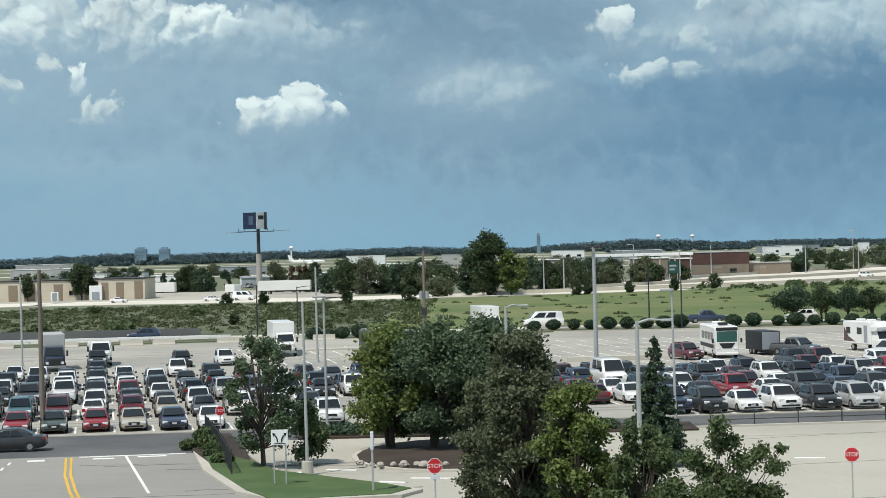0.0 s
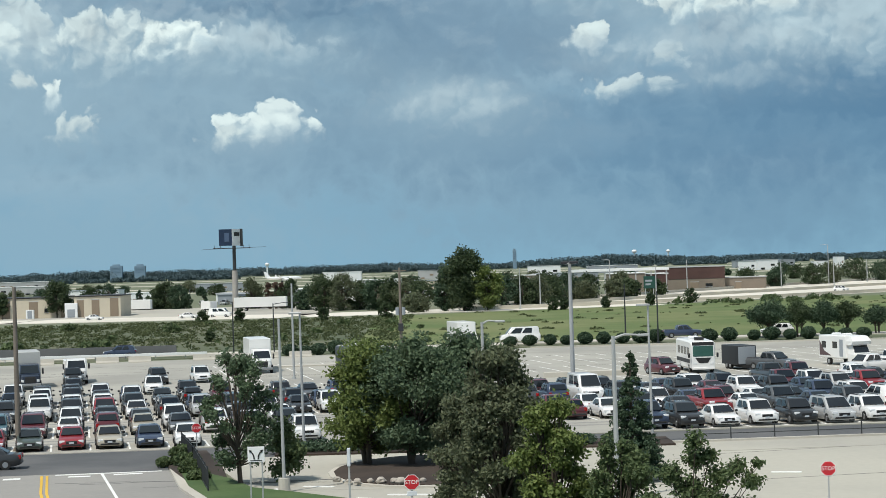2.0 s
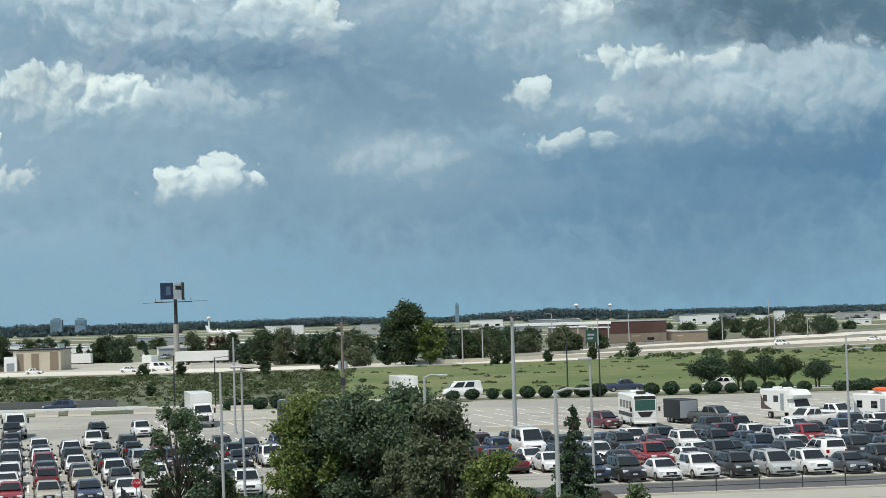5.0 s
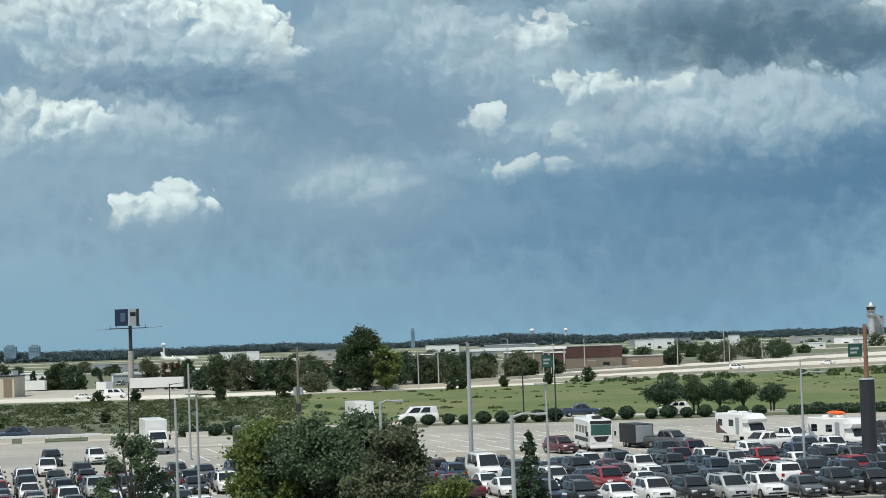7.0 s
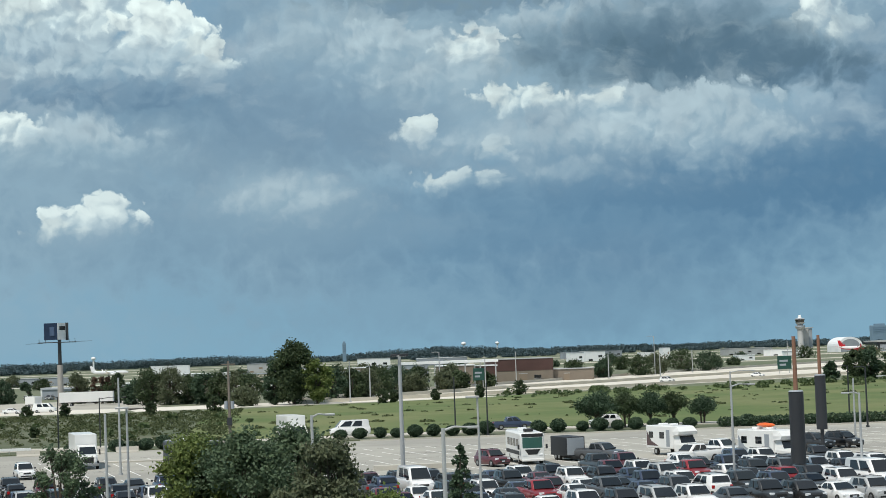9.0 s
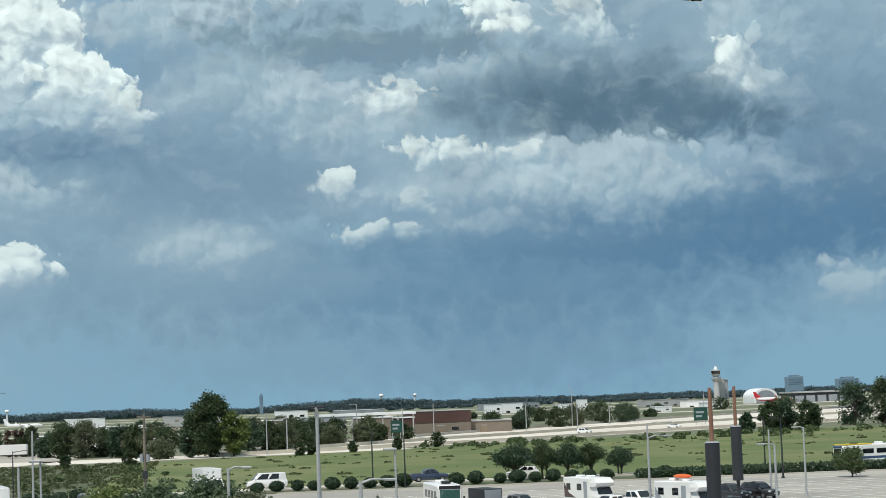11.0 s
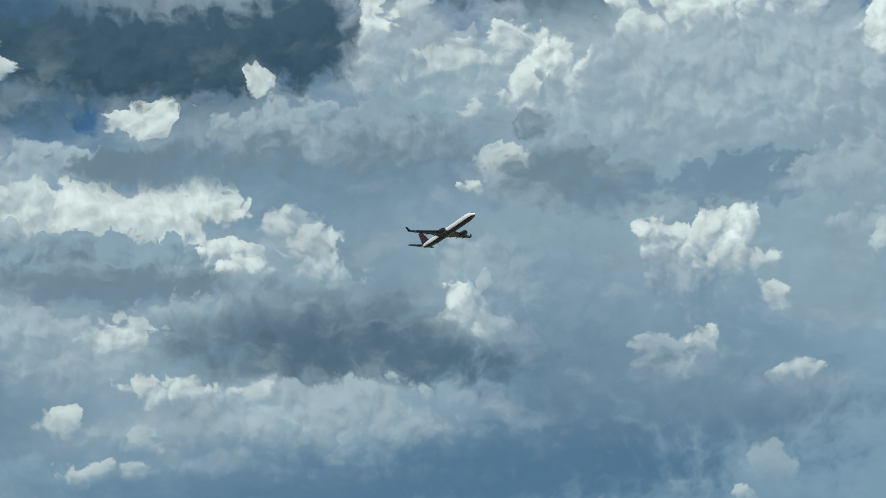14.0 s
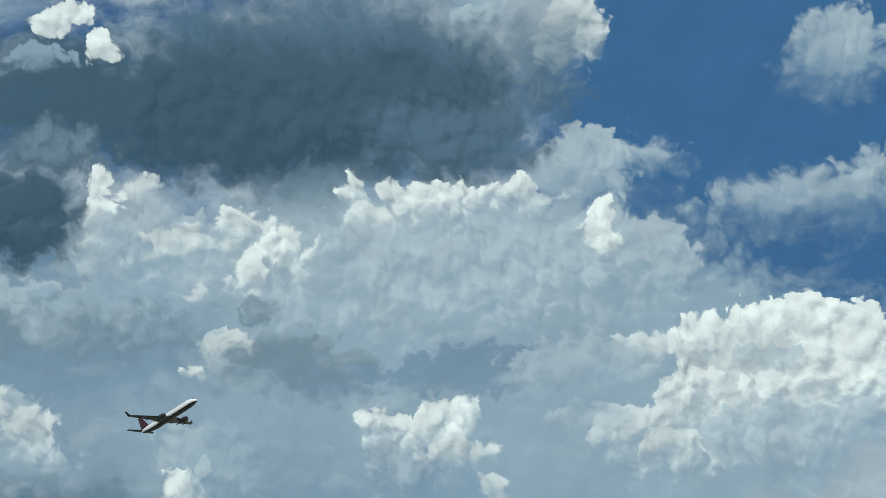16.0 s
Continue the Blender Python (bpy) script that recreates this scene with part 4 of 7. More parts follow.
CARS = {
    # name: length, half width, stations, cabin (front belt, rear belt, front roof, rear roof, belt, roof), wheel radius
    "sedan": (4.75, 0.91, [(-2.37, .36, .60, .78), (-2.28, .24, .70, .91), (-1.7, .20, .83, .99), (-1.0, .19, .93, 1), (0, .19, .95, 1), (1.2, .19, .99, 1), (1.9, .20, 1.0, .98), (2.28, .28, .97, .92), (2.37, .42, .86, .82)], (-1.15, 1.75, -0.35, 0.95, .93, 1.45), .325),
    "hatchback": (4.2, 0.89, [(-2.1, .36, .64, .80), (-2.0, .24, .75, .92), (-1.5, .20, .90, .99), (-0.95, .19, .98, 1), (0, .19, 1.0, 1), (1.2, .19, 1.03, 1), (1.8, .20, 1.05, .97), (2.05, .28, 1.02, .92), (2.1, .42, .9, .84)], (-1.1, 1.98, -0.35, 1.45, .98, 1.5), .32),
    "suv": (4.7, 0.94, [(-2.35, .42, .78, .82), (-2.26, .28, .90, .93), (-1.7, .24, 1.02, .99), (-1.05, .23, 1.08, 1), (0, .23, 1.10, 1), (1.4, .23, 1.12, 1), (2.1, .25, 1.12, .97), (2.3, .34, 1.08, .93), (2.35, .46, .98, .88)], (-1.15, 2.22, -0.45, 1.75, 1.07, 1.72), .36),
    "minivan": (5.05, 0.98, [(-2.52, .38, .70, .80), (-2.42, .24, .82, .92), (-1.9, .21, .96, .99), (-1.3, .20, 1.05, 1), (0, .20, 1.08, 1), (1.6, .20, 1.10, 1), (2.3, .22, 1.10, .97), (2.48, .3, 1.06, .93), (2.52, .42, .96, .88)], (-1.65, 2.42, -0.70, 2.05, 1.05, 1.76), .34),
    "pickup": (5.75, 0.99, [(-2.87, .50, .92, .86), (-2.78, .36, 1.06, .95), (-2.1, .32, 1.16, .99), (-1.4, .31, 1.20, 1), (0, .31, 1.22, 1), (1.6, .31, 1.24, 1), (2.6, .33, 1.24, .99), (2.82, .42, 1.22, .97), (2.87, .5, 1.16, .95)], (-1.45, 1.05, -0.75, 0.75, 1.18, 1.88), .40),
    "van": (5.9, 1.02, [(-2.95, .42, .95, .84), (-2.85, .28, 1.1, .94), (-2.4, .25, 1.28, .99), (-1.9, .25, 1.34, 1), (0, .25, 1.36, 1), (2.0, .25, 1.38, 1), (2.75, .27, 1.38, .98), (2.9, .36, 1.36, .96), (2.95, .46, 1.3, .94)], (-2.15, 2.85, -1.25, 2.7, 1.33, 2.35), .36),
}
KINDWORD = {"sedan": "car", "hatchback": "car", "suv": "car", "minivan": "minivan", "pickup": "pickup truck", "van": "van"}


def car_model(kind):
    length, w, st, (b0, b1, r0, r1, zb, zr), wr = CARS[kind]
    ob = new({"sedan": "parked_car", "hatchback": "parked_hatchback", "suv": "parked_suv", "minivan": "parked_minivan", "pickup": "parked_pickup", "van": "parked_van"}[kind])
    s = Shape().loft(hull(st, w))
    wb, wr2 = w * 0.93, w * (0.74 if kind in ("sedan", "hatchback") else 0.80)
    mid = 0.55
    def rect(y0, y1, h, z, c=0.10):
        return [(-h + c, y0, z), (h - c, y0, z), (h, y0 + c * 1.3, z), (h, y1 - c * 1.3, z), (h - c, y1, z), (-h + c, y1, z), (-h, y1 - c * 1.3, z), (-h, y0 + c * 1.3, z)]
    def lerp(a, b, t):
        return a + (b - a) * t
    s.loft([rect(b0, b1, wb, zb - 0.12), rect(lerp(b0, r0, mid), lerp(b1, r1, mid), lerp(wb, wr2, mid), lerp(zb, zr, mid) - 0.02), rect(r0, r1, wr2, zr - 0.06), rect(r0 + 0.12, r1 - 0.1, wr2 - 0.10, zr)])
    body = part("body", s, PAINT, ob, smoothed=True)
    body.data.set_sharp_from_angle(angle=radians(42))
    lift = (zr - zb)
    def P(fy, fx, t):
        """a point of the cabin's skin: fy 0 front .. 1 rear, fx -1..1, t 0 belt .. 1 roof"""
        return (fx * lerp(wb, wr2, t), lerp(lerp(b0, r0, t), lerp(b1, r1, t), fy), lerp(zb, zr - 0.05, t))
    part("windscreen", Shape().slab([P(0, -.88, .10), P(0, .88, .10), P(0, .86, .95), P(0, -.86, .95)], 0.03, 0.05), GLASS, ob, "dark windscreen")
    part("rear_window", Shape().slab([P(1, .84, .25), P(1, -.84, .25), P(1, -.80, .92), P(1, .80, .92)], 0.03, 0.05), GLASS, ob)
    cuts = ((0.10, 0.42), (0.46, 0.76)) if kind not in ("pickup",) else ((0.14, 0.50), (0.55, 0.90))
    for f0, f1 in cuts:
        part("side_window", Shape().slab([P(f0, 1, .14), P(f1, 1, .14), P(f1, 1, .88), P(min(f0 + .06, f1), 1, .88)], 0.035, 0.05), GLASS, ob)
        part("side_window", Shape().slab([P(f1, -1, .14), P(f0, -1, .14), P(min(f0 + .06, f1), -1, .88), P(f1, -1, .88)], 0.035, 0.05), GLASS, ob)
    nose, tail = -length / 2, length / 2
    zl = st[1][2] - 0.09
    for sx_ in (-1, 1):
        part("headlight", Shape().box(sx_ * w * 0.70 - 0.19, sx_ * w * 0.70 + 0.19, nose + 0.02, nose + 0.22, zl - 0.09, zl + 0.09, 0.03), LAMP, ob)
        part("tail_light", Shape().box(sx_ * w * 0.76 - 0.13, sx_ * w * 0.76 + 0.13, tail - 0.16, tail + 0.012, st[-2][2] - 0.32, st[-2][2] - 0.06, 0.03), TAIL, ob)
        part("mirror", Shape().box(sx_ * (w + 0.10) - 0.10, sx_ * (w + 0.10) + 0.10, b0 + 0.32, b0 + 0.44, zb + 0.02, zb + 0.18, 0.03), TRIM, ob)
    gz = zl - (0.05 if kind in ("sedan", "hatchback") else 0.10)
    part("grille", Shape().box(-w * 0.42, w * 0.42, nose - 0.012, nose + 0.2, gz - 0.10, gz + 0.09, 0.02), TRIM, ob)
    part("lower_bumper", Shape().box(-w * 0.72, w * 0.72, nose - 0.006, nose + 0.2, st[0][1] - 0.06, st[0][1] + 0.08, 0.03), TRIM, ob)
    part("rear_bumper", Shape().box(-w * 0.80, w * 0.80, tail - 0.2, tail + 0.02, st[-1][1] - 0.08, st[-1][1] + 0.06, 0.03), TRIM, ob)
    part("plate", Shape().box(-0.16, 0.16, nose - 0.03, nose, st[0][1] + 0.10, st[0][1] + 0.22), PLATE, ob)
    if kind == "pickup":
        part("cargo_bed", Shape().box(-w * 0.84, w * 0.84, 1.25, 2.72, 1.20, 1.262, 0.02), TRIM, ob, "black covered cargo bed")
    if kind in ("suv", "minivan"):
        for sx_ in (-1, 1):
            part("roof_rail", Shape().tube((sx_ * wr2 * 0.86, r0 + 0.2, zr + 0.03), (sx_ * wr2 * 0.86, r1 - 0.2, zr + 0.03), 0.025, n=6), TRIM, ob)
    fy, ry = nose + length * 0.19, tail - length * 0.20
    for sx_ in (-1, 1):
        for y in (fy, ry):
            wheel(ob, sx_ * (w - 0.085), y, wr)
    return ob


MODELS = {k: car_model(k) for k in CARS}
COLOURS = {"white": (0.80, 0.80, 0.79), "silver": (0.42, 0.43, 0.43), "grey": (0.075, 0.082, 0.090), "black": (0.008, 0.009, 0.011), "charcoal": (0.018, 0.020, 0.023),
           "red": (0.26, 0.010, 0.018), "maroon": (0.10, 0.012, 0.022), "navy": (0.022, 0.040, 0.085), "teal": (0.055, 0.13, 0.16), "champagne": (0.40, 0.37, 0.30), "green": (0.045, 0.065, 0.055)}
BODYWORD = {"sedan": "saloon car", "hatchback": "hatchback", "suv": "sport utility car", "minivan": "minivan", "pickup": "crew cab pickup truck", "van": "passenger van"}
first = {}


def park(kind, colour, x, y, turn, where="parked in a stall of the lot", group="cars parked in the lot", z=0.06):
    """Stands a vehicle with its nose turned by so many degrees from facing the viewer."""
    m = pose(x, y, z, 0, 0, turn)
    if kind in first:
        ob = copy_thing(MODELS[kind], m)
    else:
        first[kind] = ob = MODELS[kind]
        ob.matrix_basis = m
    r, g, b = COLOURS[colour]
    for ch in ob.children:
        if ch.name.startswith("body"):
            ch.color = (r, g, b, 1)
    return tagged(ob, "%s %s %s" % (colour, BODYWORD[kind], where), KINDWORD[kind], group)


# the rows of the lot, stall by stall: kind letter + colour letter; a dash is an empty stall
KL = {"s": "sedan", "h": "hatchback", "u": "suv", "m": "minivan", "p": "pickup", "v": "van"}
CL = {"w": "white", "s": "silver", "g": "grey", "b": "black", "c": "charcoal", "r": "red", "m": "maroon", "n": "navy", "t": "teal", "h": "champagne", "e": "green"}
ROWS = (
    # row, first stall, then the cars from there
    (0, -13, "sr sb sr se sr sh sn sw -- -- uw"),
    (0, 6, "pn uc sw uw uc ms uw sg pc ub sw us un"),
    (1, -13, "sm uw ut mm sw um sh sg uw sw hb"),
    (1, 5, "sm sw uc sb pr sw pg sn ug mw pc un sc uw vw sn pw"),
    (2, -14, "uw uc ub sn sb uw ub sg uw hm un sw"),
    (2, 5, "sm sw ub uw sn um sw sc pn uw sb uc ur ub sw un sg uw us"),
    (3, -14, "sw uw sb uc pw ub ur sw ub us uc sw sb uw"),
    (3, 4, "sw ug un vw uc sb ub sm uw ub sn us pr sw ub ug uw sc mw sb"),
    (4, -14, "ub sn uw sb pw uw uw uc sg sn hb sw ub sn sw"),
    (4, 4, "pw sn um ub uc sw sn uw ub sc pm uw sw ub pn uw ug sn uw"),
    (5, -14, "sw sb uc sn uw ub sc uw sb hb um sw ub sg un"),
    (5, 15, "pc pm -- sw -- un uw -- ub"),
    (6, -14, "sb uw -- pw uc ub uw sn -- ub"),
    (7, -13, "-- sw -- -- ub -- -- uw"),
)
rng = random.Random(4)
for row, start, text in ROWS:
    for i, code in enumerate(text.split()):
        if code == "--":
            continue
        x, y = stall(start + i, row)
        if -6.6 < x < 5.0:
            continue
        kind = KL[code[0]]
        half = CARS[kind][0] / 2
        x, y = x + V.x * (half + 0.1) + rng.uniform(-0.12, 0.12), y + V.y * (half + 0.1) + rng.uniform(-0.2, 0.35)
        away = 180 if rng.random() < (0.08 if x < -17 else 0.22) and row > 0 else 0
        park(kind, CL[code[1]], x, y, 10 + away + rng.uniform(-1.2, 1.2))
# single cars further back in the lot
for kind, colour, x, y, turn in (("suv", "maroon", 24.6, 198.5, 22), ("pickup", "grey", 36.2, 200.0, 38), ("suv", "black", -28.5, 209, 14), ("suv", "white", -24.0, 210, 14),
                                 ("suv", "charcoal", 60.5, 205, 30), ("suv", "black", 64.0, 206, 30), ("pickup", "white", 48.4, 198.0, 30), ("pickup", "white", 44.0, 190.5, -64)):
    park(kind, colour, x, y, turn, "standing at the back of the lot")
# cars on the roads
for kind, colour, x, y, turn, z in (("sedan", "charcoal", -27.6, 121.6, -84, 0.02), ("suv", "navy", -43.0, 276.9, -88, 0.09), ("van", "white", 14.5, 285.3, -86, 0.09), ("suv", "white", 52.5, 285.2, -82, 0.09), ("pickup", "navy", 38.6, 286.4, 92, 0.09),
                                    ("sedan", "white", -86, 512, 84, 0.06), ("suv", "white", 128, 588, 50, 0.1), ("sedan", "white", 165, 620, 50, 0.1), ("sedan", "black", 220, 676, 52, 0.1), ("sedan", "white", -60, 501, 80, 0.06), ("van", "white", -52, 503, 80, 0.06)):
    park(kind, colour, x, y, turn, "on the road beyond the lot" if y > 140 else "on the road before the lot", "cars on the roads", z)


def box_truck(x, y, turn, colour, cab_paint, label, length=6.5, tall=3.6, bonnet=True):
    ob = empty("box_truck", pose(x, y, 0.06, 0, 0, turn), label, "truck", "trucks in the lot")
    part("cargo_box", Shape().box(-1.25, 1.25, 0.2, length, 0.95, tall, 0.05), colour, ob)
    part("chassis", Shape().box(-0.5, 0.5, -1.4, length - 0.2, 0.55, 0.93), TRIM, ob)
    part("cab", Shape().loft([[(-1.1, -2.0, 0.6), (1.1, -2.0, 0.6), (1.15, 0.0, 0.6), (-1.15, 0.0, 0.6)], [(-1.1, -2.0, 1.65), (1.1, -2.0, 1.65), (1.15, 0.0, 1.65), (-1.15, 0.0, 1.65)], [(-0.95, -1.25, 2.6), (0.95, -1.25, 2.6), (1.05, 0.0, 2.7), (-1.05, 0.0, 2.7)]]), cab_paint, ob)
    part("windscreen", Shape().slab([(-0.98, -1.96, 1.72), (0.98, -1.96, 1.72), (0.86, -1.32, 2.5), (-0.86, -1.32, 2.5)], 0.03, 0.06), GLASS, ob)
    if bonnet:
        part("bonnet", Shape().box(-0.95, 0.95, -3.0, -1.95, 0.6, 1.6, 0.15), cab_paint, ob)
    front = -3.0 if bonnet else -2.0
    part("grille", Shape().box(-0.55, 0.55, front - 0.03, front + 0.1, 0.75, 1.4, 0.03), TRIM, ob)
    part("bumper", Shape().box(-1.12, 1.12, front - 0.15, front + 0.1, 0.42, 0.68, 0.04), RIM, ob)
    for sx_ in (-1, 1):
        part("headlight", Shape().box(sx_ * 0.8 - 0.14, sx_ * 0.8 + 0.14, front - 0.04, front + 0.08, 0.85, 1.1, 0.02), LAMP, ob)
        part("mirror", Shape().box(sx_ * 1.38 - 0.1, sx_ * 1.38 + 0.1, -1.5, -1.35, 1.6, 2.2, 0.03), TRIM, ob)
        for wy in (front + 0.75, length - 1.6, length - 2.8):
            wheel(ob, sx_ * 1.02, wy, 0.48, 0.3)
    return ob


SLEEPER = material("grey_truck_box", (0.42, 0.43, 0.42), 0.5, vary=0.1)
DARKBLUE = material("dark_blue_cab_paint", (0.03, 0.045, 0.075), 0.3, coat=0.6)
box_truck(-42.0, 207.5, 14, SLEEPER, DARKBLUE, "dark blue box truck with a grey cargo box", 7.5, 3.9)
box_truck(-38.5, 216.0, 12, WHITE_PANEL, WHITE_PANEL, "white tow truck carrying a dark pickup", 5.0, 2.5)
park("pickup", "black", -38.2, 212.2, 12, "standing before a white truck")
box_truck(-18.8, 226.0, 10, WHITE_PANEL, WHITE_PANEL, "white lorry parked behind the trees", 8.5, 3.9)
box_truck(6.2, 262.5, 10, WHITE_PANEL, WHITE_PANEL, "white lorry with a tall cargo box", 8.0, 4.0)


def coach(x, y, turn, tall, wide, length, body, band, screen, label, name="motorhome", category="motorhome"):
    ob = empty(name, pose(x, y, 0.06, 0, 0, turn), label, category, "large vehicles in the lot")
    h = wide / 2
    def ring(y_, z0, z1, k):
        return [(-h * k + .12, y_, z0), (h * k - .12, y_, z0), (h * k, y_, z0 + .15), (h * k, y_, z1 - .18), (h * k - .16, y_, z1), (-h * k + .16, y_, z1), (-h * k, y_, z1 - .18), (-h * k, y_, z0 + .15)]
    part("body", Shape().loft([ring(-length / 2, .55, tall - .28, .93), ring(-length / 2 + .25, .40, tall - .08, 1), ring(0, .38, tall, 1), ring(length / 2 - .1, .40, tall - .02, 1), ring(length / 2, .5, tall - .12, .97)]), body, ob)
    f = -length / 2
    part("windscreen", Shape().box(-h * .86, h * .86, f - .02, f + .1, tall * .50, tall * .84, .05), screen, ob, "large green tinted windscreen")
    part("brow", Shape().box(-h * .90, h * .90, f - .03, f + .1, tall * .845, tall * .95, .04), band, ob)
    part("grille", Shape().loft([[(-h * .66, f - .025, tall * .47), (h * .66, f - .025, tall * .47), (h * .36, f - .025, tall * .31), (-h * .36, f - .025, tall * .31)][::-1], [(-h * .66, f + .1, tall * .47), (h * .66, f + .1, tall * .47), (h * .36, f + .1, tall * .31), (-h * .36, f + .1, tall * .31)][::-1]]), band, ob)
    part("bumper", Shape().box(-h * .94, h * .94, f - .06, f + .2, .36, .62, .05), body, ob)
    for sx_ in (-1, 1):
        part("headlight", Shape().box(sx_ * h * .70 - .2, sx_ * h * .70 + .2, f - .03, f + .1, tall * .27, tall * .33, .02), LAMP, ob)
        part("mirror", Shape().box(sx_ * (h + .22) - .1, sx_ * (h + .22) + .1, f - .1, f + .06, tall * .48, tall * .62, .03), TRIM, ob)
        for k in range(4):
            ya = f + 1.2 + k * (length - 2) / 4
            part("side_window", Shape().box(sx_ * h - .02, sx_ * h + .02, ya, ya + (length - 2) / 4 - .5, tall * .55, tall * .78, .01), GLASS, ob)
        part("side_band", Shape().box(sx_ * h - .012, sx_ * h + .012, f + .8, length / 2 - .4, tall * .30, tall * .42), band, ob)
        for wy in (f + length * .16, length / 2 - length * .25):
            wheel(ob, sx_ * (h - .14), wy, .46, .28)
    for k, ya in enumerate((-length * .25, length * .12)):
        part("roof_unit", Shape().box(-.45, .45, ya - .5, ya + .5, tall - .02, tall + .26, .06), SIGNWHITE if k else TRIM, ob)
    return ob


coach(28.6, 202.5, 2, 3.35, 2.5, 9.2, WHITE_PANEL, TRIM, TEALGLASS, "white motorhome with a black grille and tinted windscreen")
coach(-6.4, 214.0, 28, 3.2, 2.5, 9.5, material("dark_bus_paint", (0.05, 0.06, 0.07), 0.35, coat=0.5), TRIM, GLASS, "dark coach with a pale roof behind the trees", "coach_bus", "bus")
part("bus_roof_panel", Shape().box(-1.1, 1.1, -4.4, 4.4, 3.14, 3.25, 0.04), ROOFGREY, bpy.data.objects["coach_bus"])


def camper(x, y, turn, label, graphic):
    """A motorhome on a van chassis, with a bunk over the cab."""
    ob = empty("camper_van", pose(x, y, 0.06, 0, 0, turn), label, "camper", "large vehicles in the lot")
    part("living_box", Shape().box(-1.2, 1.2, -1.2, 4.6, .75, 3.15, .08), WHITE_PANEL, ob)
    part("bunk", Shape().loft([[(-1.15, -2.3, 2.25), (1.15, -2.3, 2.25), (1.15, -1.15, 2.15), (-1.15, -1.15, 2.15)], [(-1.1, -2.5, 2.6), (1.1, -2.5, 2.6), (1.18, -1.15, 2.6), (-1.18, -1.15, 2.6)], [(-1.0, -1.9, 3.1), (1.0, -1.9, 3.1), (1.15, -1.15, 3.13), (-1.15, -1.15, 3.13)]]), WHITE_PANEL, ob)
    part("cab", Shape().loft([[(-1.0, -3.4, .5), (1.0, -3.4, .5), (1.0, -1.18, .5), (-1.0, -1.18, .5)], [(-1.0, -3.45, 1.1), (1.0, -3.45, 1.1), (1.02, -1.18, 1.3), (-1.02, -1.18, 1.3)], [(-.95, -2.5, 1.35), (.95, -2.5, 1.35), (1.0, -1.18, 1.4), (-1.0, -1.18, 1.4)], [(-.85, -1.95, 2.2), (.85, -1.95, 2.2), (.92, -1.18, 2.24), (-.92, -1.18, 2.24)]]), WHITE_PANEL, ob)
    part("windscreen", Shape().slab([(-.88, -2.46, 1.42), (.88, -2.46, 1.42), (.80, -2.02, 2.12), (-.80, -2.02, 2.12)], .03, .05), GLASS, ob)
    part("grille", Shape().box(-.55, .55, -3.47, -3.3, .65, 1.0, .02), TRIM, ob)
    part("bumper", Shape().box(-1.0, 1.0, -3.55, -3.3, .42, .6, .03), RIM, ob)
    for sx_ in (-1, 1):
        part("headlight", Shape().box(sx_ * .78 - .14, sx_ * .78 + .14, -3.48, -3.3, .8, 1.02, .02), LAMP, ob)
        part("side_window", Shape().box(sx_ * 1.2 - .015, sx_ * 1.2 + .015, .6, 1.6, 1.8, 2.5, .005), GLASS, ob)
        part("side_window", Shape().box(sx_ * 1.2 - .015, sx_ * 1.2 + .015, 3.0, 3.9, 1.8, 2.5, .005), GLASS, ob)
        part("side_graphic", Shape().loft([[(sx_ * 1.203, 1.9, 1.0), (sx_ * 1.203, 4.4, 1.0), (sx_ * 1.203, 4.4, 2.6), (sx_ * 1.203, 3.4, 1.5)], [(sx_ * 1.213, 1.9, 1.0), (sx_ * 1.213, 4.4, 1.0), (sx_ * 1.213, 4.4, 2.6), (sx_ * 1.213, 3.4, 1.5)]]), graphic, ob)
        part("side_door", Shape().box(sx_ * 1.2 - .012, sx_ * 1.2 + .012, -.6, .15, .95, 2.75, .004), METALGREY, ob)
        for wy in (-2.6, 2.6):
            wheel(ob, sx_ * 1.0, wy, .40, .26)
    for ya in (0.2, 2.4):
        part("roof_unit", Shape().box(-.4, .4, ya, ya + .8, 3.13, 3.36, .06), SIGNWHITE, ob)
    return ob


camper(45.2, 204.0, 17, "white camper van with a dark side graphic", material("camper_graphic", (0.10, 0.06, 0.06), 0.4))
grey_camper = camper(51.0, 186.0, 22, "white and grey camper van with an orange kayak rack", METALGREY)
kayak = tagged(part("kayak", Shape().loft([[(math.cos(i * math.tau / 8) * r, y, 3.65 + math.sin(i * math.tau / 8) * r * .6) for i in range(8)] for y, r in ((-1.5, .05), (-.9, .3), (0, .38), (.9, .3), (1.5, .05))], True), ORANGE), "orange kayak lying on a camper roof", "kayak")
kayak.matrix_world = pose(51.0, 186.0, 0.0, 0, 0, 22) @ pose(0, 1.4, 0)


def trailer_box(x, y, turn, wide, length, z0, tall, mat, label, wheels=(0.4,)):
    ob = empty("trailer", pose(x, y, 0.06 if y < 260 else -0.03, 0, 0, turn), label, "trailer")
    part("cargo_box", Shape().box(-wide / 2, wide / 2, -length / 2, length / 2, z0, tall, .04), mat, ob)
    part("door_frame", Shape().box(-wide / 2 + .1, wide / 2 - .1, -length / 2 - .02, -length / 2 + .05, z0 + .1, tall - .1, .02), METALGREY if mat is not WHITE_PANEL else SIGNWHITE, ob)
    part("chassis", Shape().box(-.4, .4, -length / 2 - .8, length / 2 - .3, z0 - .28, z0 - .01), TRIM, ob)
    for sx_ in (-1, 1):
        for wy in wheels:
            wheel(ob, sx_ * (wide / 2 - .15), length * wy, .42, .26)
    return ob


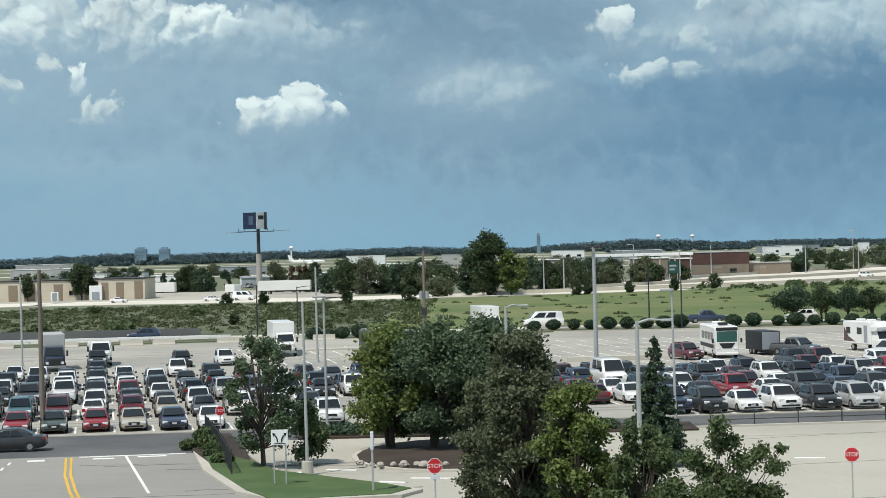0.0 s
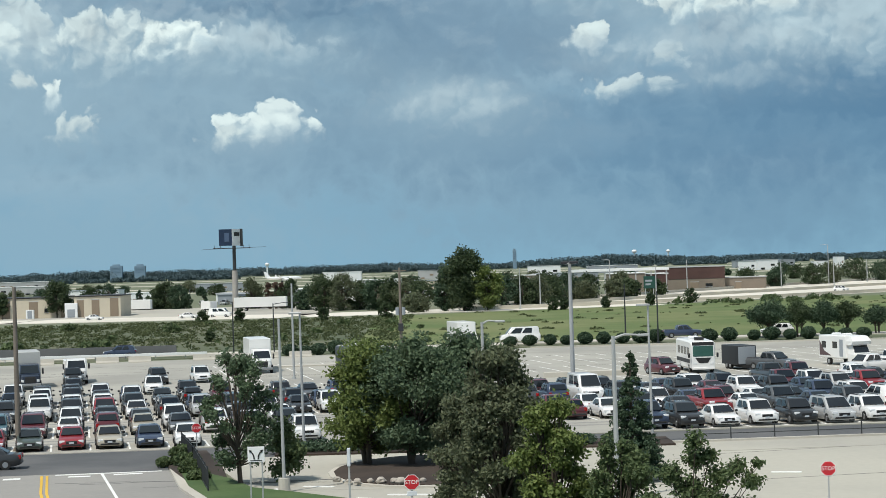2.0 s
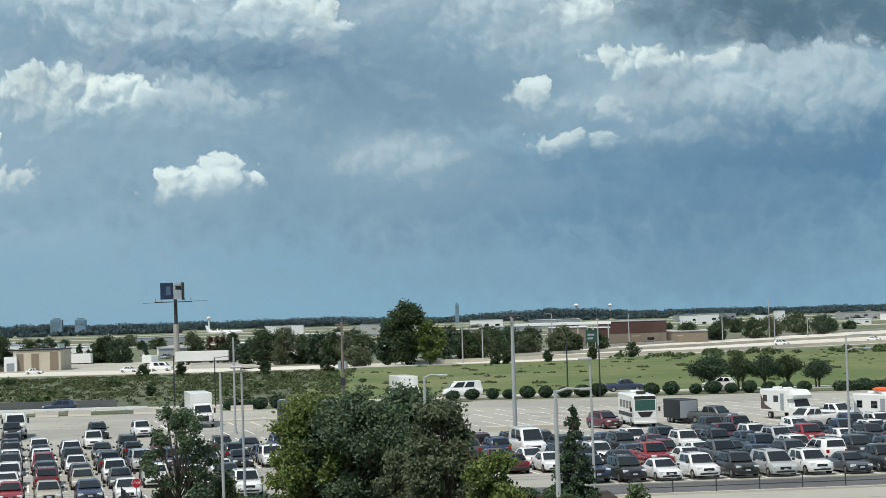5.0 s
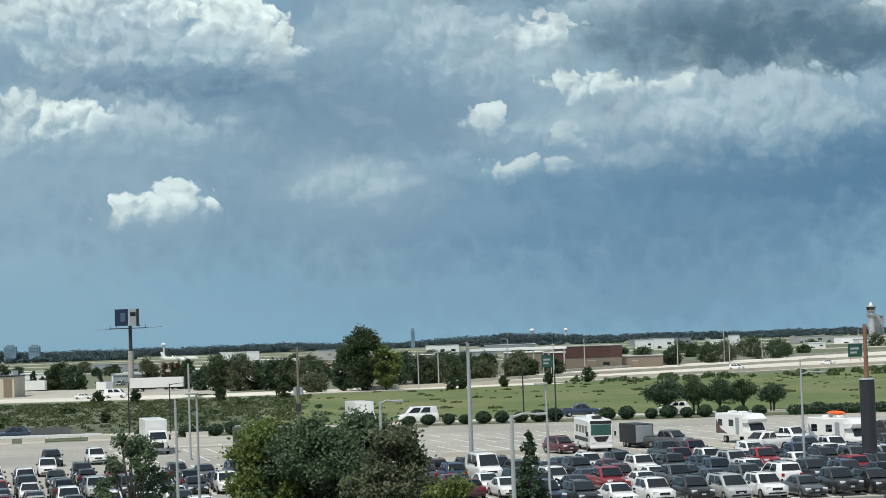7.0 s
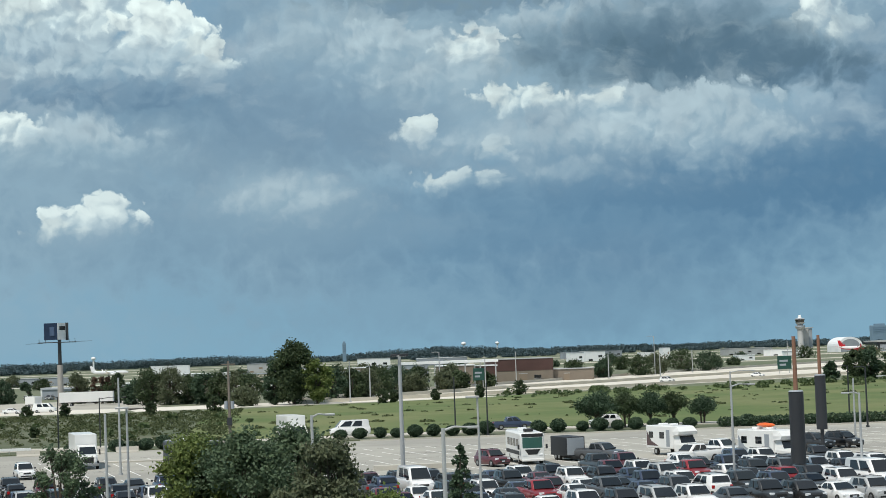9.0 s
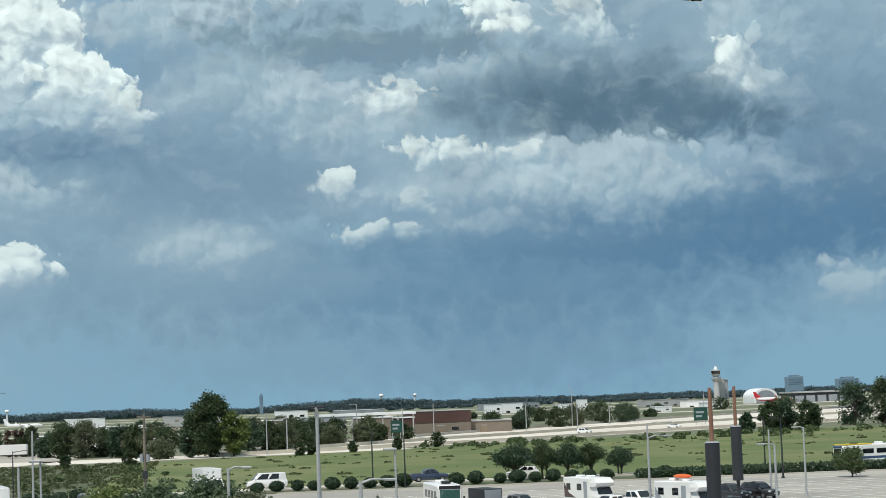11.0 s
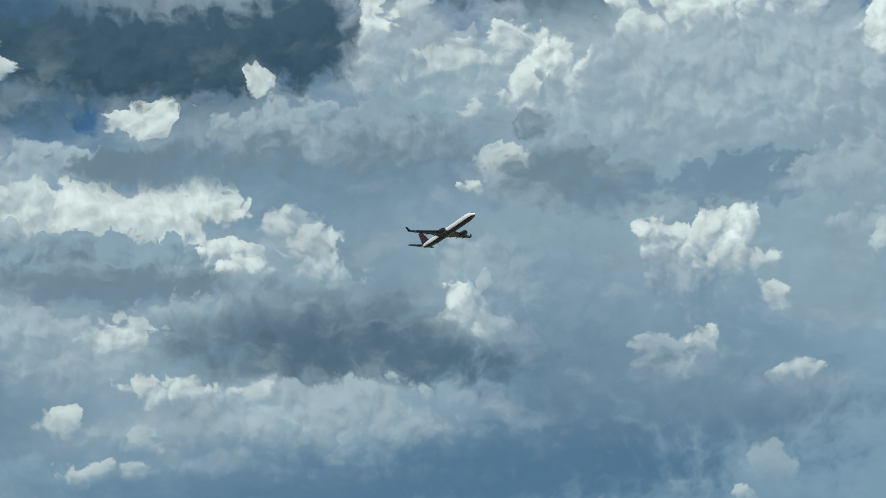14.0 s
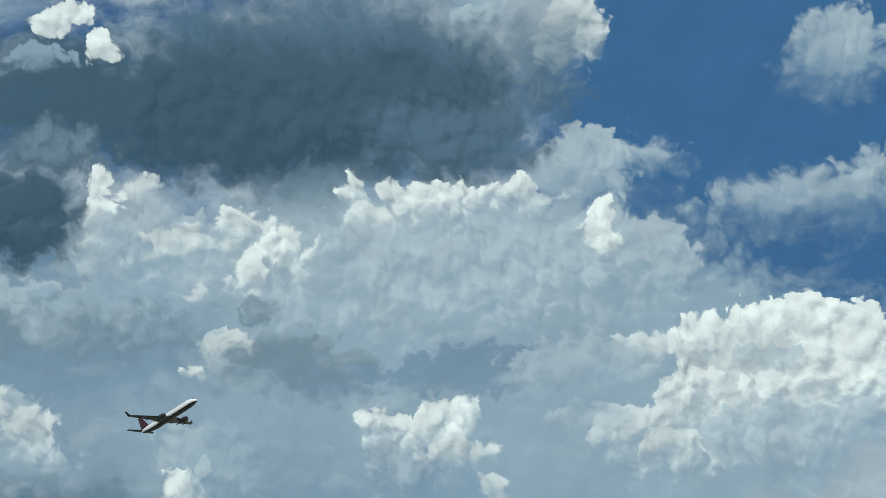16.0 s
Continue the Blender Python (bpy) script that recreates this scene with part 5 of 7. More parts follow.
trailer_box(33.4, 204.0, 12, 2.1, 4.6, .5, 2.5, SHROUD, "dark enclosed cargo trailer hitched to a pickup", (.0, .2))
trailer_box(-88.5, 600, 84, 2.5, 11, 1.0, 3.9, WHITE_PANEL, "white lorry trailer parked beyond the field", (.2, .32))
trailer_box(-47, 572, 86, 2.5, 15.5, 1.1, 4.0, WHITE_PANEL, "long white lorry trailer beyond the field", (.28, .38))
trailer_box(-62.5, 574, 40, 2.5, 5, .9, 3.2, WHITE_PANEL, "short white box trailer beyond the field", (.1,))


# ---- trees and shrubs ----
def leaf_cloud(seed, lobes, count, size, droop=0.0, hollow=0.55, spread=0.05):
    """Points and faces of many small folded leaves spread over the lobes (x, y, z, rx, rz)."""
    r = np.random.RandomState(seed)
    vol = np.array([l[3] * l[3] * l[4] for l in lobes]) ** 0.72
    pick = r.choice(len(lobes), count, p=vol / vol.sum())
    L = np.array(lobes)[pick]
    d = r.normal(size=(count, 3))
    d /= np.linalg.norm(d, axis=1)[:, None]
    rad = hollow + (1.0 - hollow) * r.rand(count) ** 0.7 + r.normal(size=count) * spread
    c = L[:, :3] + d * rad[:, None] * np.stack([L[:, 3], L[:, 3], L[:, 4]], 1)
    a = r.normal(size=(count, 3)) + d * 0.2
    a[:, 2] -= droop
    a /= np.linalg.norm(a, axis=1)[:, None]
    nrm = d + r.normal(size=(count, 3)) * 0.8 + np.array([0, 0, 0.5])
    b = np.cross(nrm, a)
    b /= np.linalg.norm(b, axis=1)[:, None] + 1e-9
    s = (size * (0.6 + 0.8 * r.rand(count)))[:, None]
    up = np.cross(a, b) * s * 0.18
    p0, p1, p2, p3 = c - a * s, c + b * s * 0.62 + up, c + a * s, c - b * s * 0.62 + up
    v = np.stack([p0, p1, p2, p3], 1).reshape(-1, 3)
    f = np.arange(count * 4).reshape(-1, 4)
    f = np.concatenate([f[:, [0, 1, 2]], f[:, [0, 2, 3]]])
    return v, f


def leaf_mesh(name, v, f, mat):
    me = bpy.data.meshes.new(name)
    me.from_pydata(v.tolist(), [], f.tolist())
    me.materials.append(mat)
    return me


def tree(name, x, y, height, lobes, count, size, mat, label, category="tree", group="", seed=1, trunk_r=0.16, stems=1, twigs=0, base=0.0, hollow=0.25):
    """A tapered trunk with limbs into the lobes, and a crown of leaves. Lobes: (x, y, z, rx, rz)."""
    ob = empty(name, pose(x, y, base), label, category, group)
    r = random.Random(seed)
    s = Shape()
    for k in range(stems):
        lean = (r.uniform(-.25, .25), r.uniform(-.2, .2)) if stems > 1 else (r.uniform(-.1, .1), 0)
        bx, by = (r.uniform(-.3, .3), r.uniform(-.3, .3)) if stems > 1 else (0, 0)
        pts = [Vector((bx + lean[0] * t * height * .5, by + lean[1] * t * height * .5, t * height * 0.72)) for t in (0, .25, .5, .75, 1)]
        for i in range(4):
            s.tube(pts[i], pts[i + 1], trunk_r * (1.15 - i * .24), trunk_r * (1.15 - (i + 1) * .24), 8)
        for l in lobes[k::stems]:
            t = min(max(l[2] / height * .62, .2), .9)
            i = min(int(t * 4), 3)
            p = pts[i].lerp(pts[i + 1], t * 4 - i)
            q = Vector(l[:3])
            m_ = p.lerp(q, .55) + Vector((0, 0, -.06 * (q - p).length))
            s.tube(p, m_, trunk_r * .45, trunk_r * .28, 6)
            s.tube(m_, q, trunk_r * .28, trunk_r * .10, 6)
            for _ in range(2 + twigs):
                e = q + Vector((r.uniform(-1, 1) * l[3], r.uniform(-1, 1) * l[3], r.uniform(-.3, 1.1) * l[4]))
                s.tube(m_.lerp(q, r.uniform(.3, 1)), e, trunk_r * .13, .012, 5)
    part("trunk", s, BARK, ob)
    v, f = leaf_cloud(seed, lobes, int(count * 1.45), size * .84, hollow=hollow * .6, spread=.30)
    crown = new("crown", leaf_mesh("crown", v, f, mat))
    crown.parent = ob
    return ob


def lobes_in(seed, n, rx, z0, z1, r, shape="round"):
    """Lobes that fill a crown between z0 and z1, rx wide."""
    g = random.Random(seed)
    out = []
    for i in range(n):
        t = (i + g.random()) / n
        k = math.sin(math.pi * (0.12 + 0.80 * t)) if shape == "round" else (1.05 - t)
        a = g.random() * math.tau
        q = rx * k * math.sqrt(g.uniform(.15, 1))
        out.append((q * math.cos(a), q * math.sin(a), z0 + (z1 - z0) * t, r * g.uniform(.65, 1.2), r * g.uniform(.5, .95)))
    return out


# trees beside the entrance
tree("tree", -10.3, 108.0, 7.9, lobes_in(3, 46, 2.2, 1.3, 7.3, .5), 6500, .12, LEAF_DARK, "thin dark-leaved tree with bare twigs at its top", seed=3, trunk_r=.13, twigs=4)
tree("tree", -8.1, 109.5, 3.6, lobes_in(5, 14, 1.1, .7, 3.2, .6), 4500, .12, LEAF_OAK, "low bushy young tree beside the lamp post", seed=5, trunk_r=.07)
# trees of the mulch island
tree("tree", -3.4, 116.5, 7.6, lobes_in(7, 44, 2.5, 1.2, 7.0, .85), 15000, .14, LEAF_LIME, "light green broad tree on the mulch island", group="trees on the mulch island", seed=7, trunk_r=.15, stems=2)
tree("tree", -.6, 115.5, 7.6, lobes_in(8, 54, 3.2, 1.3, 7.2, .95), 21000, .14, LEAF_DARK, "dense deep green tree on the mulch island", group="trees on the mulch island", seed=8, trunk_r=.17, stems=2)
tree("tree", 2.4, 117.5, 7.7, lobes_in(9, 46, 2.9, 1.4, 7.2, .95), 16000, .14, LEAF_DARK, "deep green tree on the mulch island", group="trees on the mulch island", seed=9, trunk_r=.16)
# near trees
tree("tree", 3.05, 78.0, 8.6, lobes_in(11, 84, 1.8, .8, 8.4, .5), 24000, .10, LEAF_BROWN, "bronze-green tree with a loose crown", seed=11, trunk_r=.14, twigs=1)
tree("tree", 1.5, 82.0, 6.6, lobes_in(16, 44, 1.3, .8, 6.2, .45), 10000, .10, LEAF_BROWN, "smaller bronze-green tree with a loose crown", seed=16, trunk_r=.11, twigs=1)
tree("tree", 4.8, 73.0, 6.8, lobes_in(12, 64, 1.5, .8, 6.6, .44), 15000, .10, LEAF_LIME, "yellow-green tree with loose leaves", seed=12, trunk_r=.11, twigs=1)
tree("tree", 7.1, 71.0, 5.6, lobes_in(13, 52, 1.5, .8, 5.2, .40), 11000, .095, LEAF_OAK, "young tree with open branches", seed=13, trunk_r=.09, twigs=2)
tree("tree", 9.1, 66.0, 6.2, [(-1.5, 0, 3.6, .45, .4), (-.7, .2, 4.6, .42, .38), (.1, -.2, 5.75, .34, .32), (.2, .3, 5.1, .45, .4), (.9, 0, 4.5, .42, .36), (1.55, .2, 4.75, .36, .28), (2.0, -.1, 4.3, .36, .28), (.5, 0, 3.7, .6, .5), (-.4, -.3, 3.4, .6, .5), (1.3, .4, 3.3, .5, .4), (-1.1, .2, 3.0, .6, .5), (2.25, 0, 4.9, .22, .16), (-.1, .3, 4.1, .5, .35), (.6, .1, 5.2, .3, .26), (0, 0, 2.8, 1.0, .5), (1.9, 0, 3.4, .4, .3)], 10500, .085, LEAF_OAK, "open-branched young tree with coarse leaves", seed=14, trunk_r=.08, twigs=2)
tree("bush", 17.0, 72, 1.0, [(0, 0, .5, .45, .4)], 500, .1, LEAF_OAK, "small leafy bush by the apron", "bush", seed=15, trunk_r=.03)


def spruce(x, y, height, width, seed, label):
    ob = empty("spruce_tree", pose(x, y, 0), label, "tree")
    r = random.Random(seed)
    trunk = Shape().tube((0, 0, 0), (0, 0, height * .98), .16, .02, 8)
    lobes = []
    n = 26
    for i in range(n):
        t = i / (n - 1)
        z = .5 + (height - .7) * t
        reach = width * (1 - t) ** .9 + .12
        for k in range(max(3, int(8 * (1 - t)) + 2)):
            a = r.random() * math.tau
            e = Vector((math.cos(a) * reach * r.uniform(.75, 1.1), math.sin(a) * reach, z - .12 * reach))
            trunk.tube((0, 0, z), e, .03, .01, 5)
            for q in (.45, .72, .95):
                lobes.append((e.x * q, e.y * q, z - .12 * reach * q, .16 + .20 * reach * .35, .12 + .05 * reach))
    lobes.append((0, 0, height - .1, .07, .25))
    part("trunk", trunk, BARK, ob)
    v, f = leaf_cloud(seed, lobes, 15000, .085, .5, .2)
    c = new("crown", leaf_mesh("crown", v, f, LEAF_SPRUCE))
    c.parent = ob


spruce(11.2, 104.5, 7.0, 1.75, 21, "dark blue-green spruce with a slender top")

# round shrubs of the hedge, one mesh, many shrubs
shrub = empty("hedge_shrub", pose(-18.0, 265.5, 0.05), "round clipped dark green shrub in the hedge row", "shrub", "clipped shrubs along the lot")
v, f = leaf_cloud(31, [(0, 0, .85, 1.05, .80), (.3, .1, .9, .85, .7), (-.3, -.1, .75, .85, .65)], 2600, .13, 0, .7)
ob = new("foliage", leaf_mesh("foliage", v, f, LEAF_SPRUCE))
ob.parent = shrub
part("stem", Shape().tube((0, 0, 0), (0, 0, .9), .1, .05, 6), BARK, shrub)
g = random.Random(8)
for x in (-16, -14.2, -11.8, -9.6, -24, 12.6, 15.4, 18.3, 20.6, 23.2, 25.8, 28.4, 31, 33.2, 40.5, 43.2, 46.6, 49.0, 51.5, 54, 56.6, 59, 61.5, 69.5):
    y = 265.5 + (x + 18) * .30 if x < 13 else 276.2 - (x - 13) * .155
    k = g.uniform(.82, 1.12)
    copy_thing(shrub, pose(x, y, 0.05, 0, 0, g.uniform(0, 360)) @ Matrix.Diagonal((k, k, k * g.uniform(.9, 1.1), 1)))
long_hedge = empty("long_hedge", pose(0, 0, 0), "long low clipped dark hedge behind the lot", "hedge")
v, f = leaf_cloud(33, [(66 + i * 1.0, 267.0 - i * .14, .75, 1.0, .75) for i in range(75)], 24000, .16, 0, .6)
ob = new("foliage", leaf_mesh("foliage", v, f, LEAF_SPRUCE))
ob.parent = long_hedge
# junipers in the planting strip and shrubs in the bed
for x, y, w, h in ((-8.6, 126.2, 1.6, .7), (-6.4, 126.0, 1.8, .8), (-4.0, 126.2, 1.6, .6), (-13.8, 114.5, .7, .9), (-14.6, 119.0, .8, .9), (-15.4, 123.5, .8, 1.0), (-12.9, 110.5, .6, .7), (-16.0, 119.4, .5, .6), (9.5, 125, 1.6, .8), (13.0, 125.2, 1.5, .8), (-1.8, 126, 1.6, .7), (1, 126, 1.6, .7)):
    b = empty("low_shrub", pose(x, y, .12), "low spreading green shrub in the planting bed", "shrub", "low shrubs in the beds")
    v, f = leaf_cloud(int(x * 7 + 300), [(0, 0, h * .45, w, h * .5), (w * .5, .2, h * .4, w * .6, h * .4), (-w * .5, -.2, h * .4, w * .6, h * .4)], 1500, .10, 0, .5)
    ob = new("foliage", leaf_mesh("foliage", v, f, LEAF_OAK if x < -10 else LEAF_SPRUCE))
    ob.parent = b
# boulders at the island's edge
rock = random.Random(6)
for i in range(14):
    x, y = -5.0 + i * .62 + rock.uniform(-.2, .2), 107.0 - 1.6 * math.sin(i * .24) + rock.uniform(-.3, .3)
    s, q = Shape(), rock.uniform(.16, .34)
    s.loft([[(math.cos(k * math.tau / 7) * q * c * rock.uniform(.8, 1.2), math.sin(k * math.tau / 7) * q * c * rock.uniform(.8, 1.2), z * q) for k in range(7)] for z, c in ((-.1, .7), (.3, 1), (.75, .85), (1.05, .4))])
    b = tagged(part("boulder", s, STONE), "rough tan boulder at the mulch island", "rock", "boulders round the island")
    b.matrix_world = pose(x, y, .19)

# far trees
def field_tree(x, y, height, wide, mat, label, seed, count=3500, size=.38, low=.22, group="trees beyond the field"):
    mat = LEAF_FIELD if mat == LEAF_OAK else LEAF_SPRUCE if mat == LEAF_DARK else mat
    return tree("tree", x, y, height, lobes_in(seed, 34, wide * .40, height * low, height * .92, wide * .16), count, size, mat, label, "tree", group, seed, .03 * height ** .8)


field_tree(11.2, 489, 16.0, 13.5, LEAF_OAK, "big round broadleaf tree beyond the field", 41, 9000, .42, .12)
field_tree(16.8, 486, 11.5, 8.5, LEAF_LIME, "yellowish broadleaf tree beside the big tree", 42, 4500, .36, .10)
field_tree(6.5, 492, 11.5, 8, LEAF_DARK, "dark broadleaf tree beside the big tree", 43, 4500, .36, .08)
field_tree(-104, 556, 10.5, 10.5, LEAF_OAK, "broad tree before the tan building", 44, 4500)
field_tree(-119.5, 556, 7.0, 4.5, LEAF_OAK, "small tree before the tan building", 45, 1800)
NEAR_WOOD = ((-84, 640, 9, 7), (-79, 635, 8, 6), (-87, 640, 7, 5), (-52, 600, 9.5, 7), (-40, 590, 9, 6), (-33, 560, 7, 6), (-27, 545, 9.5, 8), (-21.5, 540, 10.5, 8), (-17, 545, 8, 7), (-12, 530, 8.5, 6), (-8, 525, 9.0, 6), (-3.5, 520, 9, 6), (.5, 515, 8, 7), (22, 515, 9, 7), (27.5, 520, 8, 7), (32, 525, 8, 7), (37, 560, 8.5, 8), (44, 575, 8.5, 8))
FAR_WOOD = ((50, 580, 8, 8), (-1, 490, 4.5, 7), (25, 560, 9, 9), (12, 540, 10, 10), (-31, 600, 10, 8), (62, 600, 8, 7), (118, 700, 7, 8), (132, 715, 7, 6), (150, 735, 8, 8), (158, 745, 8, 9), (178, 790, 9, 12), (190, 790, 8, 10), (132, 720, 6, 6), (56, 560, 6.5, 6), (62, 575, 6, 6), (30, 532, 6, 6), (36, 545, 7, 7), (47, 560, 6, 7), (75, 615, 5, 6))
for i, (x, y, h, w) in enumerate(NEAR_WOOD + FAR_WOOD):
    field_tree(x, y, h, w * 1.35, (LEAF_OAK, LEAF_DARK, LEAF_OAK, LEAF_BROWN)[i % 4], "dark green broadleaf tree beyond the field", 50 + i, 2600, .36, .04)
for i, x in enumerate((-46, -44, -42)):
    field_tree(x, 590, 8.5, 3, LEAF_AUTUMN, "reddish brown narrow tree beyond the field", 90 + i, 1200, .34, .05)
# tree clumps and hedgerows between the roads and the airfield
gap = random.Random(77)
for i in range(46):
    y = gap.uniform(640, 1250)
    x = y * math.tan(radians(gap.uniform(-13, 19)))
    if 60 < x < 330 and y < 900:
        continue
    h = gap.uniform(3.5, 7.5)
    field_tree(x, y, h, h * gap.uniform(1.2, 2.4), (LEAF_OAK, LEAF_DARK, LEAF_BROWN)[i % 3], "low dark tree clump towards the airfield", 400 + i, 900, .5, .02, "tree clumps towards the airfield")
for i in range(9):
    field_tree(-100 + i * 3.6 + gap.uniform(-1, 1), 640 + gap.uniform(-6, 6), gap.uniform(4.5, 7), 2.8, LEAF_SPRUCE, "narrow dark conifer behind the warehouses", 470 + i, 700, .34, .02, "conifers behind the warehouses")
# dark clumps at the right of the meadow
for i, (x, y, h, w) in enumerate(((205, 560, 13, 13), (216, 565, 14, 13), (225, 570, 12, 12), (166, 520, 8.5, 7), (172, 525, 9, 7), (180, 530, 8, 9), (156, 510, 5.5, 5), (235, 575, 12, 12), (246, 580, 10, 12))):
    field_tree(x, y, h, w, (LEAF_DARK, LEAF_OAK)[i % 2], "dark tree at the edge of the meadow", 110 + i, 3000, .40, .05)
# low round trees along the back road
for i, (x, y, h, w) in enumerate(((50.2, 279.5, 5.1, 7.4), (54.6, 279.5, 4.9, 5.2), (58.2, 280, 4.9, 5.4), (62.0, 281, 4.6, 5.2), (66.5, 282, 3.9, 4.4))):
    tree("tree", x, y, h, lobes_in(130 + i, 20, w * .40, h * .48, h * .90, w * .17), 4200, .17, (LEAF_SPRUCE, LEAF_FIELD)[i % 2], "low spreading round-headed tree by the back road", "tree", "round trees along the back road", 130 + i, .13, stems=3)
tree("tree", 88.5, 244, 4.0, lobes_in(140, 16, 2.0, .8, 3.6, .8), 3500, .16, LEAF_OAK, "leafy young tree behind the lot", seed=140, trunk_r=.1)

# scrub and weeds over the field
wr = np.random.RandomState(5)
def weeds(n, x0, x1, y0, y1, size, mat, name, label, lob=3, tall=1.0, seed=1):
    c = []
    for _ in range(n):
        x, y, s = wr.uniform(x0, x1), y0 + (y1 - y0) * wr.rand() ** .8, size * (.4 + wr.rand() ** 2 * 1.3)
        c.append((x, y, s * .35 * tall, s, s * .5 * tall))
    v, f = leaf_cloud(seed, c, n * lob, size * .32)
    v[:, 2] = np.maximum(v[:, 2], 0.0)
    tagged(new(name, leaf_mesh(name, v, f, mat)), label, "weeds", "", "stuff")


weeds(3800, -150, -2, 290, 458, .75, LEAF_SCRUB, "field_weeds", "tall weeds and scrub over the rough field", 14, .6, 201)
weeds(240, -10, 180, 300, 470, .9, LEAF_SCRUB, "meadow_weeds", "scattered weeds in the green meadow", 16, .3, 202)
weeds(150, 60, 230, 470, 520, 1.2, LEAF_OAK, "roadside_scrub", "scrub along the highway embankment", 40, 1.0, 203)
weeds(45, -140, 10, 300, 455, 1.1, LEAF_OAK, "field_bushes", "darker bushes scattered over the field", 80, 1.2, 204)
for i, (x, y, h) in enumerate(((-22, 440, 3.2), (-8, 445, 3.8), (-50, 445, 3), (-42, 450, 3), (32, 470, 3.5), (35, 472, 3), (-36, 330, 1.8), (46, 480, 2.8), (58, 488, 3), (70, 500, 4))):
    field_tree(x, y, h, h * 1.1, LEAF_OAK, "small round bush in the field", 150 + i, 700, .28, .05, "bushes in the field")


# the far woods along the horizon, distance haze mixed into their leaf colour
def far_wood(name, y, x0, x1, tall, seed, n, dens, label):
    r = random.Random(seed)
    lob = []
    for i in range(n):
        x = x0 + (x1 - x0) * (i + r.random()) / n
        h = tall * (0.72 + 0.5 * noise.noise((x * .004, seed, 0))) * r.uniform(.8, 1.12)
        lob.append((x, y + r.uniform(-40, 40), h * .42, h * 1.1, h * .5))
    v, f = leaf_cloud(seed, lob, n * dens * 4, 1.5, 0, .3, .02)
    v[:, 2] = np.maximum(v[:, 2], 0)
    tagged(new(name, leaf_mesh(name, v, f, LEAF_HAZE)), label, "woods", "", "stuff")


far_wood("far_woods", 3650, -1500, 500, 25, 301, 330, 70, "wooded ridge along the horizon, haze painted blue-green into its leaves")
far_wood("far_woods", 3750, -200, 2000, 19, 302, 330, 70, "wooded ridge along the horizon, haze painted blue-green into its leaves")
far_wood("far_woods", 2700, -900, -250, 12, 303, 90, 60, "dark tree belt beyond the airfield, haze painted into its leaves")
far_wood("far_woods", 2900, 250, 1500, 11, 304, 150, 60, "dark tree belt beyond the airfield, haze painted into its leaves")


# ---- poles, lamps and signs ----
def lamp_pole(x, y, tall, r=.09, mat=GALV, arm=0.0, head="cobra", label="grey steel lamp post in the lot", group="lamp posts", lean=0.0, pedestal=False):
    """A street lamp: shaft, base, and an arm or a bare head; arm > 0 points to the right."""
    ob = empty("street_lamp", pose(x, y, 0.02, 0, lean, 0), label, "street lamp", group)
    part("pole", Shape().tube((0, 0, 0), (0, 0, tall), r * 1.15, r * .75, 12), mat, ob)
    part("base", Shape().tube((0, 0, 0), (0, 0, .28 if not pedestal else .75), r * 2.2 if not pedestal else .34, r * 1.9 if not pedestal else .30, 12), mat if not pedestal else KERB, ob)
    if arm:
        d = 1 if arm > 0 else -1
        part("arm", Shape().tube((0, 0, tall - .12), (arm * .45, 0, tall + .06), r * .55, r * .45, 8).tube((arm * .45, 0, tall + .06), (arm, 0, tall + .02), r * .45, r * .35, 8), mat, ob)
        part("lamp_head", Shape().box(min(arm, arm - d * .05), max(arm, arm + d * .55), -.14, .14, tall - .06, tall + .07, .03) if d > 0 else Shape().box(arm - .55, arm + .05, -.14, .14, tall - .06, tall + .07, .03), mat, ob)
    elif head == "cluster":
        for k in range(4):
            a = k * math.pi / 2 + .4
            part("lamp_head", Shape().box(math.cos(a) * .55 - .26, math.cos(a) * .55 + .26, math.sin(a) * .55 - .26, math.sin(a) * .55 + .26, tall - .12, tall + .1, .04), SHROUD, ob)
        part("crossbar", Shape().tube((-.6, 0, tall - .1), (.6, 0, tall - .1), .05, n=8), mat, ob)
    elif head == "flat":
        part("lamp_head", Shape().box(-.75, .12, -.2, .2, tall - .02, tall + .12, .03), mat, ob)
    return ob


lamp_pole(-27.9, 133.6, 11.3, .17, WOODPOLE, label="brown weathered pole at the lot's edge", head="none")
lamp_pole(-47.5, 217.3, 10.1, .11, GALV, label="thin grey lamp post at the back of the lot", head="none")
lamp_pole(13.1, 168.7, 11.8, .19, GALV, head="cluster", label="tall pale lamp post with a dark lamp cluster")
lamp_pole(14.8, 125.6, 8.9, .085, GALV, head="flat", label="slim grey lamp post with a flat head", lean=-.4)
lamp_pole(9.55, 96.5, 8.15, .125, GALV, arm=1.25, label="sturdy grey lamp post with a curved arm")
lamp_pole(3.55, 113.0, 8.55, .11, GALV, arm=.8, label="grey lamp post rising out of the trees")
lamp_pole(-7.6, 104.3, 9.3, .085, GALV, pedestal=True, head="none", label="grey lamp post on a concrete pedestal", lean=-.3)
lamp_pole(-8.2, 132.1, 8.9, .09, GALV, head="flat", label="slim grey lamp post at the lot's edge", lean=-.3)
lamp_pole(-13.9, 210, 10.4, .12, GALV, head="none", label="pale lamp post in the lot")
lamp_pole(-19.9, 262, 7.4, .09, DARKPOLE, arm=3.0, label="black lamp post by the back road")
lamp_pole(-26.5, 273.7, 7.6, .10, DARKPOLE, arm=-1.2, label="black lamp post by the back road")
lamp_pole(30.6, 290, 8.1, .11, DARKPOLE, head="none", label="black lamp post beyond the hedge")
lamp_pole(33.1, 270.7, 7.3, .11, DARKPOLE, head="none", label="black lamp post beside the hedge")
